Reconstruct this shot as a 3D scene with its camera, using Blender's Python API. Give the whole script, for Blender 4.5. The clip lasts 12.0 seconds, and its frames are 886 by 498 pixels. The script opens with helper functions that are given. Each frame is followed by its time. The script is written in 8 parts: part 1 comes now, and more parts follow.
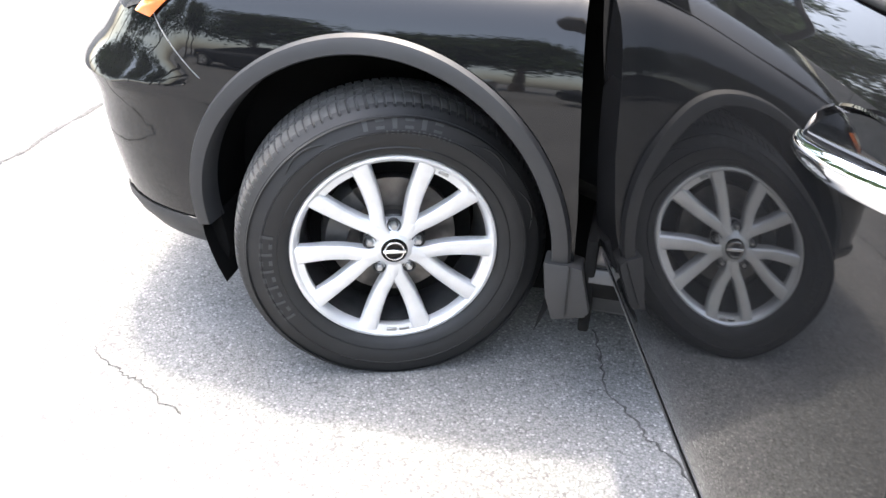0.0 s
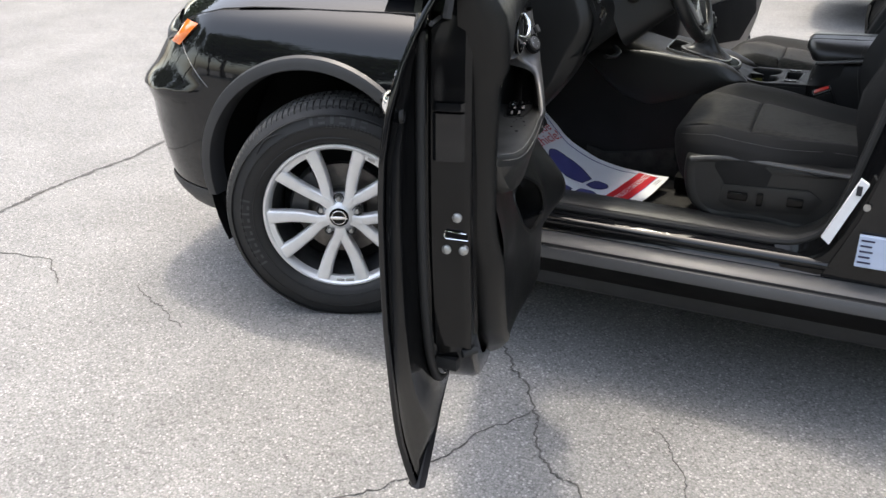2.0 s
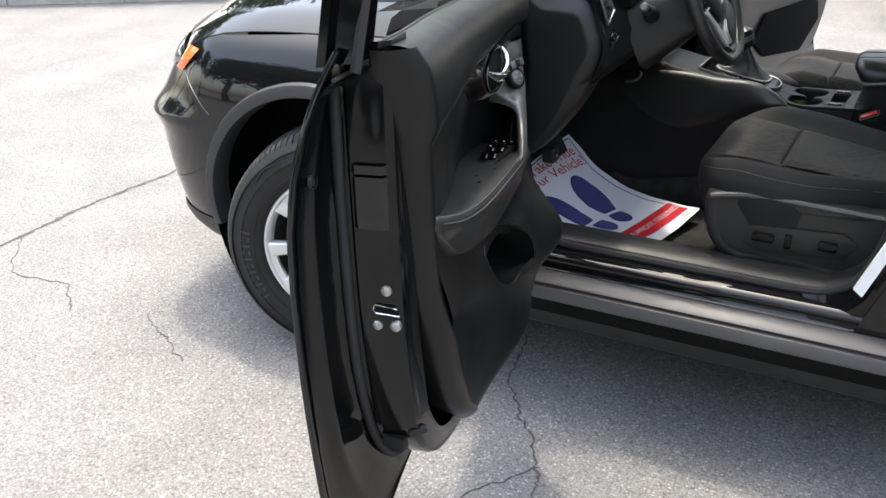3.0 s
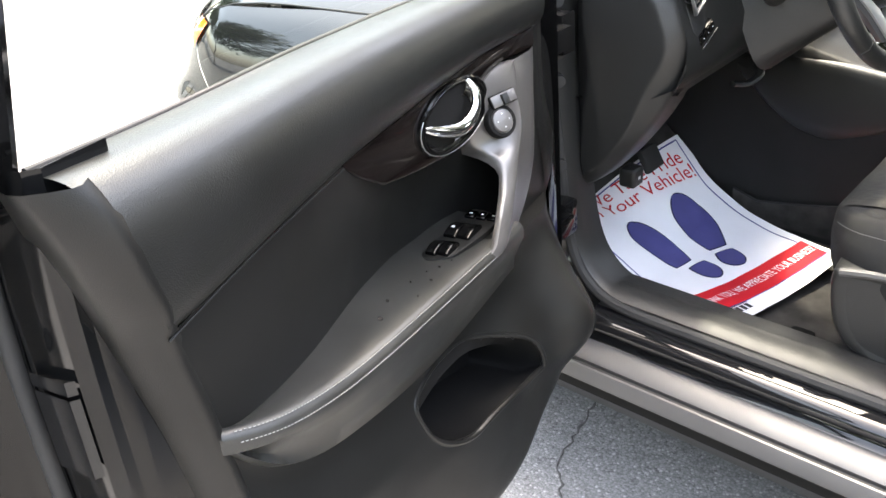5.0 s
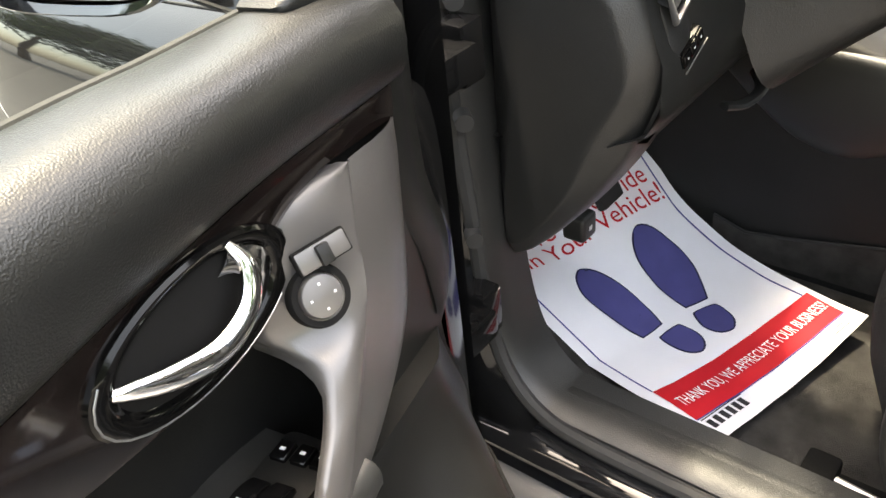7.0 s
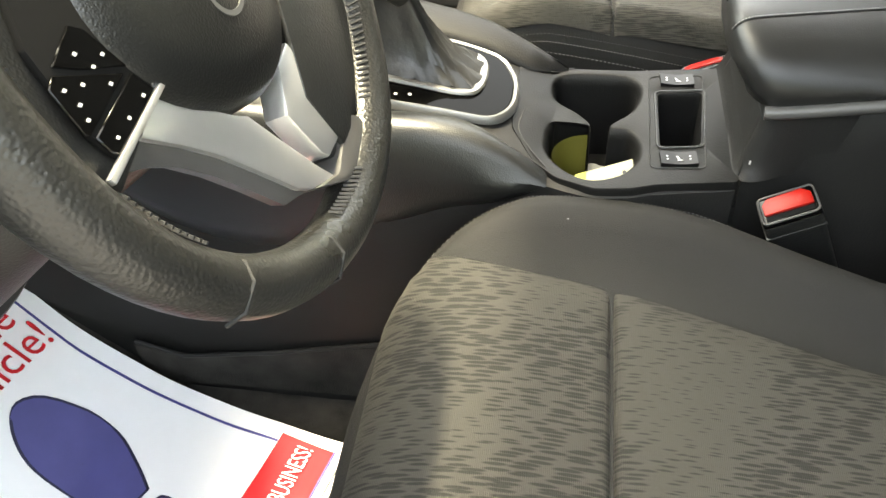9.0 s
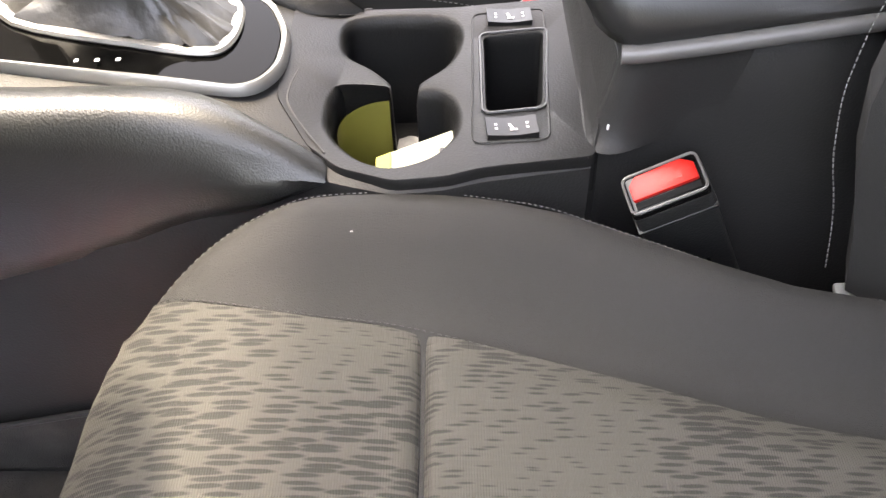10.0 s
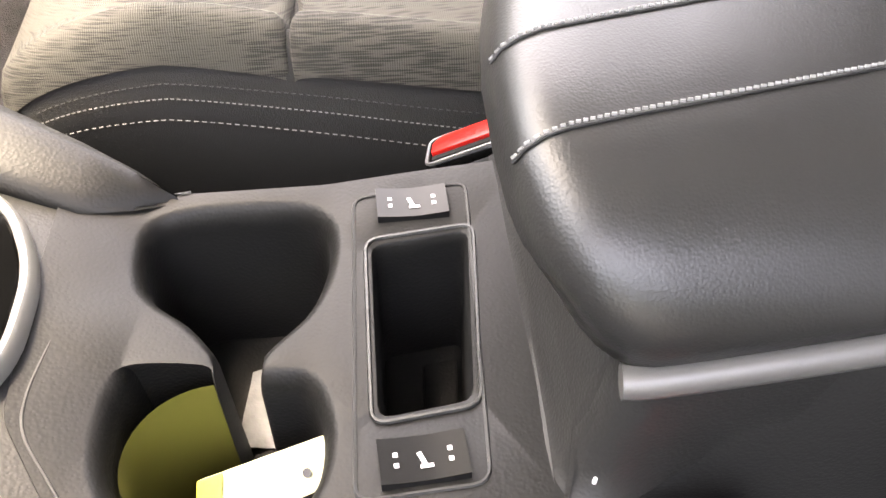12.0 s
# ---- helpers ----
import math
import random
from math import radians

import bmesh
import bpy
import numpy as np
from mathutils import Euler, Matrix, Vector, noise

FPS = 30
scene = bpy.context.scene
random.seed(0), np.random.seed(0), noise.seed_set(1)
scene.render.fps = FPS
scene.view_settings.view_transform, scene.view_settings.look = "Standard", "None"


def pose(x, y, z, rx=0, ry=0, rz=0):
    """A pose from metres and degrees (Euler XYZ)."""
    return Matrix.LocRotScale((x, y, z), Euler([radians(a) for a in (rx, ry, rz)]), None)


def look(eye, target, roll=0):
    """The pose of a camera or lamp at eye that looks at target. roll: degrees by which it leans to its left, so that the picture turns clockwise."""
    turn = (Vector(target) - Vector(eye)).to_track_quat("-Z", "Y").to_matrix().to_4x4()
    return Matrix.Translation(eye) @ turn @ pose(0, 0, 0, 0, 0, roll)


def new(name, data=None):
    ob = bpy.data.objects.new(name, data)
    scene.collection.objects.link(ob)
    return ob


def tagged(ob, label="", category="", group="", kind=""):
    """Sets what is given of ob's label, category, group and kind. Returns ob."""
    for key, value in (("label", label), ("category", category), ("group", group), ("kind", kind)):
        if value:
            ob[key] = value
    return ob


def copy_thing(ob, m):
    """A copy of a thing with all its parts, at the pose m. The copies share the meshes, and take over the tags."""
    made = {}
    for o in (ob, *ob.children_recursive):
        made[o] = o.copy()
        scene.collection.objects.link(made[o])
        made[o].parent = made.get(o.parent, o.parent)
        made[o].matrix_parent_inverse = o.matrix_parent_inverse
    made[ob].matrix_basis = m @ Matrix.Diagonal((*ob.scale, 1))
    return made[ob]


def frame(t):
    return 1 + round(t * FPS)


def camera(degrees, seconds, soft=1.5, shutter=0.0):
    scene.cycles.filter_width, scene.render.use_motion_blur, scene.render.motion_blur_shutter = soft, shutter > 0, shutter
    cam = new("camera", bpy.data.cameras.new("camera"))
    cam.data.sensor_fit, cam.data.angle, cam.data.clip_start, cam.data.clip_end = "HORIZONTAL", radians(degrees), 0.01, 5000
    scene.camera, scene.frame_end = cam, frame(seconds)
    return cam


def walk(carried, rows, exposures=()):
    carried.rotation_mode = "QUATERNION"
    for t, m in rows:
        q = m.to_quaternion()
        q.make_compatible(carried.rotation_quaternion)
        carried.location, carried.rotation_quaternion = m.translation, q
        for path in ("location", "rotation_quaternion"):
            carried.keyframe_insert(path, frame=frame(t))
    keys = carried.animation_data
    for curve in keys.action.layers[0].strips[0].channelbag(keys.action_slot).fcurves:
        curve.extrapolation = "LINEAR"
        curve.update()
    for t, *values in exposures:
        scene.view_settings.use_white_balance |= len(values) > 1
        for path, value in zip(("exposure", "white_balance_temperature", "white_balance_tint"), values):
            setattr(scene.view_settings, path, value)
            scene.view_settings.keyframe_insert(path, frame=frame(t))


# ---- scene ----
cam = camera(54.1, 12.0)
# seconds, eye, yaw, pitch, roll
ROWS = [
    (0, 0.4974, -1.6306, 1.3121, 13.238, -29.703, 1.513),
    (0.5, 0.6765, -1.8365, 1.3486, 16.343, -28.327, 1.354),
    (1, 0.8602, -2.0215, 1.3605, 18.652, -26.539, 1.11),
    (1.5, 1.0749, -2.093, 1.3806, 20.368, -26.238, 0.071),
    (2, 1.3076, -2.084, 1.3905, 24.639, -25.563, -0.399),
    (2.5, 1.4009, -1.9908, 1.3957, 28.301, -25.201, -0.958),
    (3, 1.418, -1.818, 1.4169, 30.564, -25.544, -2.427),
    (3.2, 1.4209, -1.7406, 1.4198, 31.969, -25.966, -3.104),
    (4.8, 1.4169, -1.174, 1.397, 45.275, -29.858, -5.53),
    (5, 1.3644, -1.109, 1.3991, 44.607, -29.96, -5.809),
    (5.5, 1.2386, -0.9685, 1.38, 42.495, -30.777, -6.536),
    (6, 1.1625, -0.8344, 1.3648, 41.902, -32.032, -6.685),
    (6.5, 1.1062, -0.6913, 1.3568, 42.566, -33.127, -6.396),
    (6.7, 1.0896, -0.6572, 1.3419, 42.716, -33.818, -6.353),
    (8.3, 1.0313, -0.1905, 1.2769, 23.06, -40.969, -6.477),
    (8.5, 1.0418, -0.1106, 1.2598, 18.865, -41.759, -5.874),
    (9, 1.082, 0.0682, 1.2104, 10.629, -43.275, -3.875),
    (9.5, 1.1301, 0.1786, 1.141, 5.208, -44.991, -2.886),
    (10, 1.1512, 0.2849, 1.0668, 1.75, -46.544, -2.494),
    (10.5, 1.1729, 0.3624, 1.0502, -0.994, -46.702, -2.906),
    (11, 1.1782, 0.4297, 1.037, -3.513, -46.61, -1.669),
    (11.5, 1.1814, 0.5091, 1.0169, -5.278, -47.113, -0.882),
    (12, 1.1781, 0.5832, 1.0023, -5.676, -48.755, 0.175),
]
walk(cam, [(t, pose(x, y, z, 0, 0, yaw) @ pose(0, 0, 0, 90 + pitch, 0, 0) @ pose(0, 0, 0, 0, 0, roll)) for t, x, y, z, yaw, pitch, roll in ROWS],
     [(0.0, 3.5, 6900, 10), (0.5, 3.3, 6900, 10), (0.75, 2.8, 6900, 10), (1.0, 2.35, 6900, 10), (1.4, 2.35, 6950, 9), (3.2, 2.75, 7000, 9), (4.8, 4.45, 7300, 10), (5.3, 3.7, 7700, 10), (6.0, 3.65, 8100, 10), (6.7, 3.85, 8400, 10), (8.3, 4.66, 8900, 3), (9.0, 4.65, 8900, 3), (9.6, 4.95, 8500, 8), (10.2, 5.3, 8000, 17), (12.0, 5.58, 8600, 17)])

# ---- light ----
SUN_TRAVEL = Vector((0.16, -0.24, -1.0)).normalized()
world = bpy.data.worlds.new("sky")
scene.world = world
world.use_nodes = True
sky = world.node_tree.nodes.new("ShaderNodeTexSky")
sky.sky_type = "NISHITA"
sky.sun_disc = False
sky.sun_elevation = math.asin(-SUN_TRAVEL.z)
sky.sun_rotation = math.atan2(-SUN_TRAVEL.x, -SUN_TRAVEL.y)
sky.dust_density = 3.0
background = world.node_tree.nodes["Background"]
background.inputs["Strength"].default_value = 0.15
haze = world.node_tree.nodes.new("ShaderNodeHueSaturation")
haze.inputs["Saturation"].default_value = 0.72
world.node_tree.links.new(sky.outputs["Color"], haze.inputs["Color"])
world.node_tree.links.new(haze.outputs["Color"], background.inputs["Color"])
sun_data = bpy.data.lights.new("sun", "SUN")
sun_data.energy, sun_data.angle, sun_data.color = 0.62, radians(4.0), (1.0, 0.95, 0.88)
sun = new("sun", sun_data)
sun.matrix_world = look((0, 0, 30), Vector((0, 0, 30)) + SUN_TRAVEL)


# ---- materials ----
def material(name, colour, rough=0.5, metal=0.0, spec=0.5, coat=0.0, coat_rough=0.03,
             noise_scale=0.0, noise_amount=0.0, bump_scale=0.0, bump=0.0, bump_kind="NOISE", bump_distance=0.0006,
             rough_var=0.0, random_tint=0.0):
    """A principled material in object space: large mottling, fine relief, uneven roughness."""
    mat = bpy.data.materials.new(name)
    mat.use_nodes = True
    nt = mat.node_tree
    b = nt.nodes["Principled BSDF"]
    b.inputs["Base Color"].default_value = (*colour, 1)
    b.inputs["Roughness"].default_value = rough
    b.inputs["Metallic"].default_value = metal
    b.inputs["Specular IOR Level"].default_value = spec
    b.inputs["Coat Weight"].default_value = coat
    b.inputs["Coat Roughness"].default_value = coat_rough
    geo = nt.nodes.new("ShaderNodeNewGeometry")
    if noise_amount:
        n = nt.nodes.new("ShaderNodeTexNoise")
        n.inputs["Scale"].default_value, n.inputs["Detail"].default_value = noise_scale, 6
        nt.links.new(geo.outputs["Position"], n.inputs["Vector"])
        ramp = nt.nodes.new("ShaderNodeMapRange")
        ramp.inputs["From Min"].default_value, ramp.inputs["From Max"].default_value = 0.3, 0.7
        ramp.inputs["To Min"].default_value, ramp.inputs["To Max"].default_value = 1 - noise_amount, 1 + noise_amount
        nt.links.new(n.outputs["Fac"], ramp.inputs["Value"])
        mix = nt.nodes.new("ShaderNodeMix")
        mix.data_type, mix.blend_type = "RGBA", "MULTIPLY"
        mix.inputs["Factor"].default_value = 1
        mix.inputs["A"].default_value = (*colour, 1)
        comb = nt.nodes.new("ShaderNodeCombineColor")
        for k in ("Red", "Green", "Blue"):
            nt.links.new(ramp.outputs["Result"], comb.inputs[k])
        nt.links.new(comb.outputs["Color"], mix.inputs["B"])
        nt.links.new(mix.outputs["Result"], b.inputs["Base Color"])
    if rough_var:
        n2 = nt.nodes.new("ShaderNodeTexNoise")
        n2.inputs["Scale"].default_value, n2.inputs["Detail"].default_value = 9.0, 8
        nt.links.new(geo.outputs["Position"], n2.inputs["Vector"])
        r2 = nt.nodes.new("ShaderNodeMapRange")
        r2.inputs["From Min"].default_value, r2.inputs["From Max"].default_value = 0.3, 0.7
        r2.inputs["To Min"].default_value, r2.inputs["To Max"].default_value = rough - rough_var, rough + rough_var
        nt.links.new(n2.outputs["Fac"], r2.inputs["Value"])
        nt.links.new(r2.outputs["Result"], b.inputs["Roughness"])
    if bump:
        if bump_kind == "VORONOI":
            t = nt.nodes.new("ShaderNodeTexVoronoi")
            t.feature = "SMOOTH_F1"
            t.inputs["Scale"].default_value = bump_scale
            out = t.outputs["Distance"]
        else:
            t = nt.nodes.new("ShaderNodeTexNoise")
            t.inputs["Scale"].default_value, t.inputs["Detail"].default_value = bump_scale, 3
            out = t.outputs["Fac"]
        nt.links.new(geo.outputs["Position"], t.inputs["Vector"])
        bn = nt.nodes.new("ShaderNodeBump")
        bn.inputs["Strength"].default_value, bn.inputs["Distance"].default_value = bump, bump_distance
        nt.links.new(out, bn.inputs["Height"])
        nt.links.new(bn.outputs["Normal"], b.inputs["Normal"])
    return mat


def asphalt_material():
    mat = bpy.data.materials.new("worn_asphalt")
    mat.use_nodes = True
    nt = mat.node_tree
    b = nt.nodes["Principled BSDF"]
    geo = nt.nodes.new("ShaderNodeNewGeometry")

    def tex(kind, scale, detail=4):
        n = nt.nodes.new(kind)
        n.inputs["Scale"].default_value = scale
        if kind == "ShaderNodeTexNoise":
            n.inputs["Detail"].default_value = detail
        nt.links.new(geo.outputs["Position"], n.inputs["Vector"])
        return n
    stones = tex("ShaderNodeTexVoronoi", 175.0)
    stones.inputs["Randomness"].default_value = 1.0
    fine = tex("ShaderNodeTexNoise", 420.0, 2)
    patch = tex("ShaderNodeTexNoise", 2.2, 7)
    ramp = nt.nodes.new("ShaderNodeValToRGB")
    cr = ramp.color_ramp
    cr.elements[0].position, cr.elements[0].color = 0.0, (0.122, 0.120, 0.116, 1)
    cr.elements[1].position, cr.elements[1].color = 1.0, (0.34, 0.333, 0.32, 1)
    e = cr.elements.new(0.16)
    e.color = (0.182, 0.180, 0.175, 1)
    e = cr.elements.new(0.86)
    e.color = (0.220, 0.217, 0.210, 1)
    sep = nt.nodes.new("ShaderNodeSeparateColor")
    nt.links.new(stones.outputs["Color"], sep.inputs["Color"])
    nt.links.new(sep.outputs["Red"], ramp.inputs["Fac"])
    joint = nt.nodes.new("ShaderNodeMapRange")
    joint.inputs["From Min"].default_value, joint.inputs["From Max"].default_value = 0.25, 0.75
    joint.inputs["To Min"].default_value, joint.inputs["To Max"].default_value = 1.08, 0.74
    nt.links.new(stones.outputs["Distance"], joint.inputs["Value"])
    pr = nt.nodes.new("ShaderNodeMapRange")
    pr.inputs["From Min"].default_value, pr.inputs["From Max"].default_value = 0.3, 0.7
    pr.inputs["To Min"].default_value, pr.inputs["To Max"].default_value = 0.86, 1.1
    nt.links.new(patch.outputs["Fac"], pr.inputs["Value"])
    m1 = nt.nodes.new("ShaderNodeMath")
    m1.operation = "MULTIPLY"
    nt.links.new(joint.outputs["Result"], m1.inputs[0])
    nt.links.new(pr.outputs["Result"], m1.inputs[1])
    vm = nt.nodes.new("ShaderNodeVectorMath")
    vm.operation = "SCALE"
    nt.links.new(ramp.outputs["Color"], vm.inputs[0])
    nt.links.new(m1.outputs["Value"], vm.inputs["Scale"])
    nt.links.new(vm.outputs["Vector"], b.inputs["Base Color"])
    b.inputs["Roughness"].default_value = 0.9
    b.inputs["Specular IOR Level"].default_value = 0.25
    add = nt.nodes.new("ShaderNodeMath")
    add.operation = "MULTIPLY_ADD"
    nt.links.new(stones.outputs["Distance"], add.inputs[0])
    add.inputs[1].default_value = -1.0
    nt.links.new(fine.outputs["Fac"], add.inputs[2])
    bn = nt.nodes.new("ShaderNodeBump")
    bn.inputs["Strength"].default_value, bn.inputs["Distance"].default_value = 0.5, 0.003
    nt.links.new(add.outputs["Value"], bn.inputs["Height"])
    nt.links.new(bn.outputs["Normal"], b.inputs["Normal"])
    return mat


def fabric_material(name, base, dash, shear=0.0):
    """Woven seat cloth: a fine rib with short dashes that run across the seat."""
    mat = bpy.data.materials.new(name)
    mat.use_nodes = True
    nt = mat.node_tree
    b = nt.nodes["Principled BSDF"]
    geo = nt.nodes.new("ShaderNodeNewGeometry")
    drift = nt.nodes.new("ShaderNodeTexNoise")
    drift.inputs["Scale"].default_value, drift.inputs["Detail"].default_value = 45.0, 2.0
    nt.links.new(geo.outputs["Position"], drift.inputs["Vector"])
    bend = nt.nodes.new("ShaderNodeVectorMath")
    bend.operation = "MULTIPLY_ADD"
    bend.inputs[1].default_value = (0.004, 0.0014, 0.0)
    nt.links.new(drift.outputs["Color"], bend.inputs[0])
    nt.links.new(geo.outputs["Position"], bend.inputs[2])
    mp = nt.nodes.new("ShaderNodeMapping")
    mp.inputs["Rotation"].default_value = (0, radians(35), radians(7))
    # height counts towards the width, so that the weave keeps its pitch on the sloping side
    split, join = nt.nodes.new("ShaderNodeSeparateXYZ"), nt.nodes.new("ShaderNodeCombineXYZ")
    slope = nt.nodes.new("ShaderNodeMath")
    slope.operation = "MULTIPLY_ADD"
    slope.inputs[1].default_value = shear
    nt.links.new(bend.outputs["Vector"], split.inputs["Vector"])
    nt.links.new(split.outputs["Z"], slope.inputs[0])
    nt.links.new(split.outputs["Y"], slope.inputs[2])
    nt.links.new(split.outputs["X"], join.inputs["X"])
    nt.links.new(slope.outputs["Value"], join.inputs["Y"])
    nt.links.new(split.outputs["Z"], join.inputs["Z"])
    nt.links.new(join.outputs["Vector"], mp.inputs["Vector"])
    mp.inputs["Scale"].default_value = (48.0, 275.0, 1.0)
    n = nt.nodes.new("ShaderNodeTexVoronoi")
    n.voronoi_dimensions = "2D"
    n.inputs["Scale"].default_value, n.inputs["Randomness"].default_value = 1.0, 0.75
    nt.links.new(mp.outputs["Vector"], n.inputs["Vector"])
    band = nt.nodes.new("ShaderNodeTexNoise")
    band.inputs["Scale"].default_value, band.inputs["Detail"].default_value = 11.0, 1.0
    nt.links.new(geo.outputs["Position"], band.inputs["Vector"])
    lift = nt.nodes.new("ShaderNodeMath")
    lift.operation, lift.use_clamp = "MULTIPLY_ADD", True
    fade = nt.nodes.new("ShaderNodeMapRange")
    fade.inputs["From Min"].default_value, fade.inputs["From Max"].default_value = 0.40, 0.68
    fade.inputs["To Min"].default_value, fade.inputs["To Max"].default_value = -0.08, 0.20
    nt.links.new(band.outputs["Fac"], fade.inputs["Value"])
    nt.links.new(fade.outputs["Result"], lift.inputs[0])
    lift.inputs[1].default_value = 1.0
    nt.links.new(n.outputs["Distance"], lift.inputs[2])
    ramp = nt.nodes.new("ShaderNodeValToRGB")
    ramp.color_ramp.elements[0].position, ramp.color_ramp.elements[0].color = 0.24, (*dash, 1)
    ramp.color_ramp.elements[1].position, ramp.color_ramp.elements[1].color = 0.40, (*base, 1)
    nt.links.new(lift.outputs["Value"], ramp.inputs["Fac"])
    nt.links.new(ramp.outputs["Color"], b.inputs["Base Color"])
    w = nt.nodes.new("ShaderNodeTexWave")
    w.bands_direction = "X"
    w.inputs["Scale"].default_value, w.inputs["Distortion"].default_value = 220.0, 1.0
    nt.links.new(geo.outputs["Position"], w.inputs["Vector"])
    mixh = nt.nodes.new("ShaderNodeMath")
    mixh.operation = "MULTIPLY_ADD"
    nt.links.new(n.outputs["Distance"], mixh.inputs[0])
    mixh.inputs[1].default_value = 1.2
    nt.links.new(w.outputs["Fac"], mixh.inputs[2])
    bn = nt.nodes.new("ShaderNodeBump")
    bn.inputs["Strength"].default_value, bn.inputs["Distance"].default_value = 0.35, 0.0008
    nt.links.new(mixh.outputs["Value"], bn.inputs["Height"])
    nt.links.new(bn.outputs["Normal"], b.inputs["Normal"])
    b.inputs["Roughness"].default_value = 0.8
    b.inputs["Specular IOR Level"].default_value = 0.3
    return mat


def glass_material(name, tint, ior=1.45):
    mat = bpy.data.materials.new(name)
    mat.use_nodes = True
    nt = mat.node_tree
    nt.nodes.clear()
    out = nt.nodes.new("ShaderNodeOutputMaterial")
    tr = nt.nodes.new("ShaderNodeBsdfTransparent")
    tr.inputs["Color"].default_value = (*tint, 1)
    gl = nt.nodes.new("ShaderNodeBsdfGlossy")
    gl.inputs["Roughness"].default_value = 0.0
    fr = nt.nodes.new("ShaderNodeFresnel")
    fr.inputs["IOR"].default_value = ior
    mx = nt.nodes.new("ShaderNodeMixShader")
    nt.links.new(fr.outputs["Fac"], mx.inputs["Fac"])
    nt.links.new(tr.outputs["BSDF"], mx.inputs[1])
    nt.links.new(gl.outputs["BSDF"], mx.inputs[2])
    nt.links.new(mx.outputs["Shader"], out.inputs["Surface"])
    return mat


ASPHALT = asphalt_material()
CRACK = material("crack_tar", (0.065, 0.063, 0.060), 0.95, noise_scale=60, noise_amount=0.4, bump_scale=300, bump=0.6)
PAINT = material("black_car_paint", (0.0065, 0.0067, 0.0072), 0.03, spec=0.42, coat=0.0, coat_rough=0.02, bump_scale=14, bump=0.02, bump_distance=0.001)
EDGE_PAINT = material("black_paint_inside", (0.0045, 0.0046, 0.0048), 0.09, spec=0.28, coat=0.0, coat_rough=0.05, noise_scale=12, noise_amount=0.3, bump_scale=40, bump=0.05)
CLADDING = material("grained_black_cladding", (0.024, 0.0244, 0.0255), 0.52, noise_scale=5, noise_amount=0.12, bump_scale=900, bump=0.35, bump_distance=0.0004, rough_var=0.06)
# Near-black and dull; also paints the shade inside the door pocket.
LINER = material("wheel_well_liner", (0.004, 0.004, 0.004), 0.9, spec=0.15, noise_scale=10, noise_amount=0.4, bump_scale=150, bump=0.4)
RUBBER = material("tyre_rubber", (0.0095, 0.0095, 0.0097), 0.62, noise_scale=18, noise_amount=0.25, bump_scale=400, bump=0.2)
TREAD = material("dusty_tread_rubber", (0.075, 0.073, 0.07), 0.9, noise_scale=25, noise_amount=0.3, bump_scale=300, bump=0.3)
TYRE_TEXT = material("moulded_tyre_marking", (0.035, 0.035, 0.036), 0.6)
ALLOY = material("silver_alloy", (0.74, 0.745, 0.75), 0.42, metal=0.65, coat=0.3, coat_rough=0.1, noise_scale=30, noise_amount=0.05, rough_var=0.05)
# Darker alloy for the barrel, nut pockets and brake parts.
ALLOY_DARK = material("dark_inner_alloy", (0.075, 0.075, 0.075), 0.5, metal=0.6, noise_scale=20, noise_amount=0.25)
DISC = material("brake_disc_steel", (0.16, 0.15, 0.14), 0.45, metal=0.8, noise_scale=40, noise_amount=0.2)
CHROME = material("chrome", (0.85, 0.86, 0.87), 0.08, metal=1.0)
SATIN = material("satin_silver_trim", (0.26, 0.26, 0.255), 0.36, metal=0.8, rough_var=0.05, noise_scale=30, noise_amount=0.04)
STEEL = material("zinc_bolt", (0.38, 0.38, 0.37), 0.4, metal=0.8, noise_scale=100, noise_amount=0.15)
SEAL = material("rubber_seal", (0.012, 0.012, 0.012), 0.75, bump_scale=200, bump=0.2)
SOFT = material("black_grained_soft_trim", (0.0085, 0.0089, 0.0086), 0.40, spec=0.50, noise_scale=6, noise_amount=0.15, bump_scale=850, bump=0.6, bump_kind="VORONOI", bump_distance=0.0004, rough_var=0.07)
TRIM = material("black_grained_plastic", (0.0115, 0.0118, 0.0115), 0.44, spec=0.46, noise_scale=7, noise_amount=0.15, bump_scale=700, bump=0.7, bump_kind="VORONOI", bump_distance=0.0004, rough_var=0.06)
# SOFT and TRIM darkened for the door, its stronger light offset in the colour.
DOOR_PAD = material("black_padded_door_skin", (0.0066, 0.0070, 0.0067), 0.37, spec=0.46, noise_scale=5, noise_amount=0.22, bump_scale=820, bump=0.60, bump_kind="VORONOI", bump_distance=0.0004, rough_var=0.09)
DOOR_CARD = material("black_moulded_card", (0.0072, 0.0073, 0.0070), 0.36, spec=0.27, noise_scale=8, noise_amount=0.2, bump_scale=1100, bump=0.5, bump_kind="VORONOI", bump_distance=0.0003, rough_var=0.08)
PULL = material("satin_grey_pull", (0.115, 0.110, 0.107), 0.33, metal=0.55, noise_scale=8, noise_amount=0.05, bump_scale=900, bump=0.15, rough_var=0.05)
GREY_TRIM = material("dark_grey_satin_plastic", (0.060, 0.058, 0.056), 0.38, noise_scale=8, noise_amount=0.08, bump_scale=900, bump=0.15, rough_var=0.05)
LEATHER = material("black_leatherette", (0.0125, 0.0123, 0.0119), 0.38, spec=0.38, noise_scale=7, noise_amount=0.15, bump_scale=1000, bump=0.3, bump_kind="VORONOI", bump_distance=0.0003, rough_var=0.07)
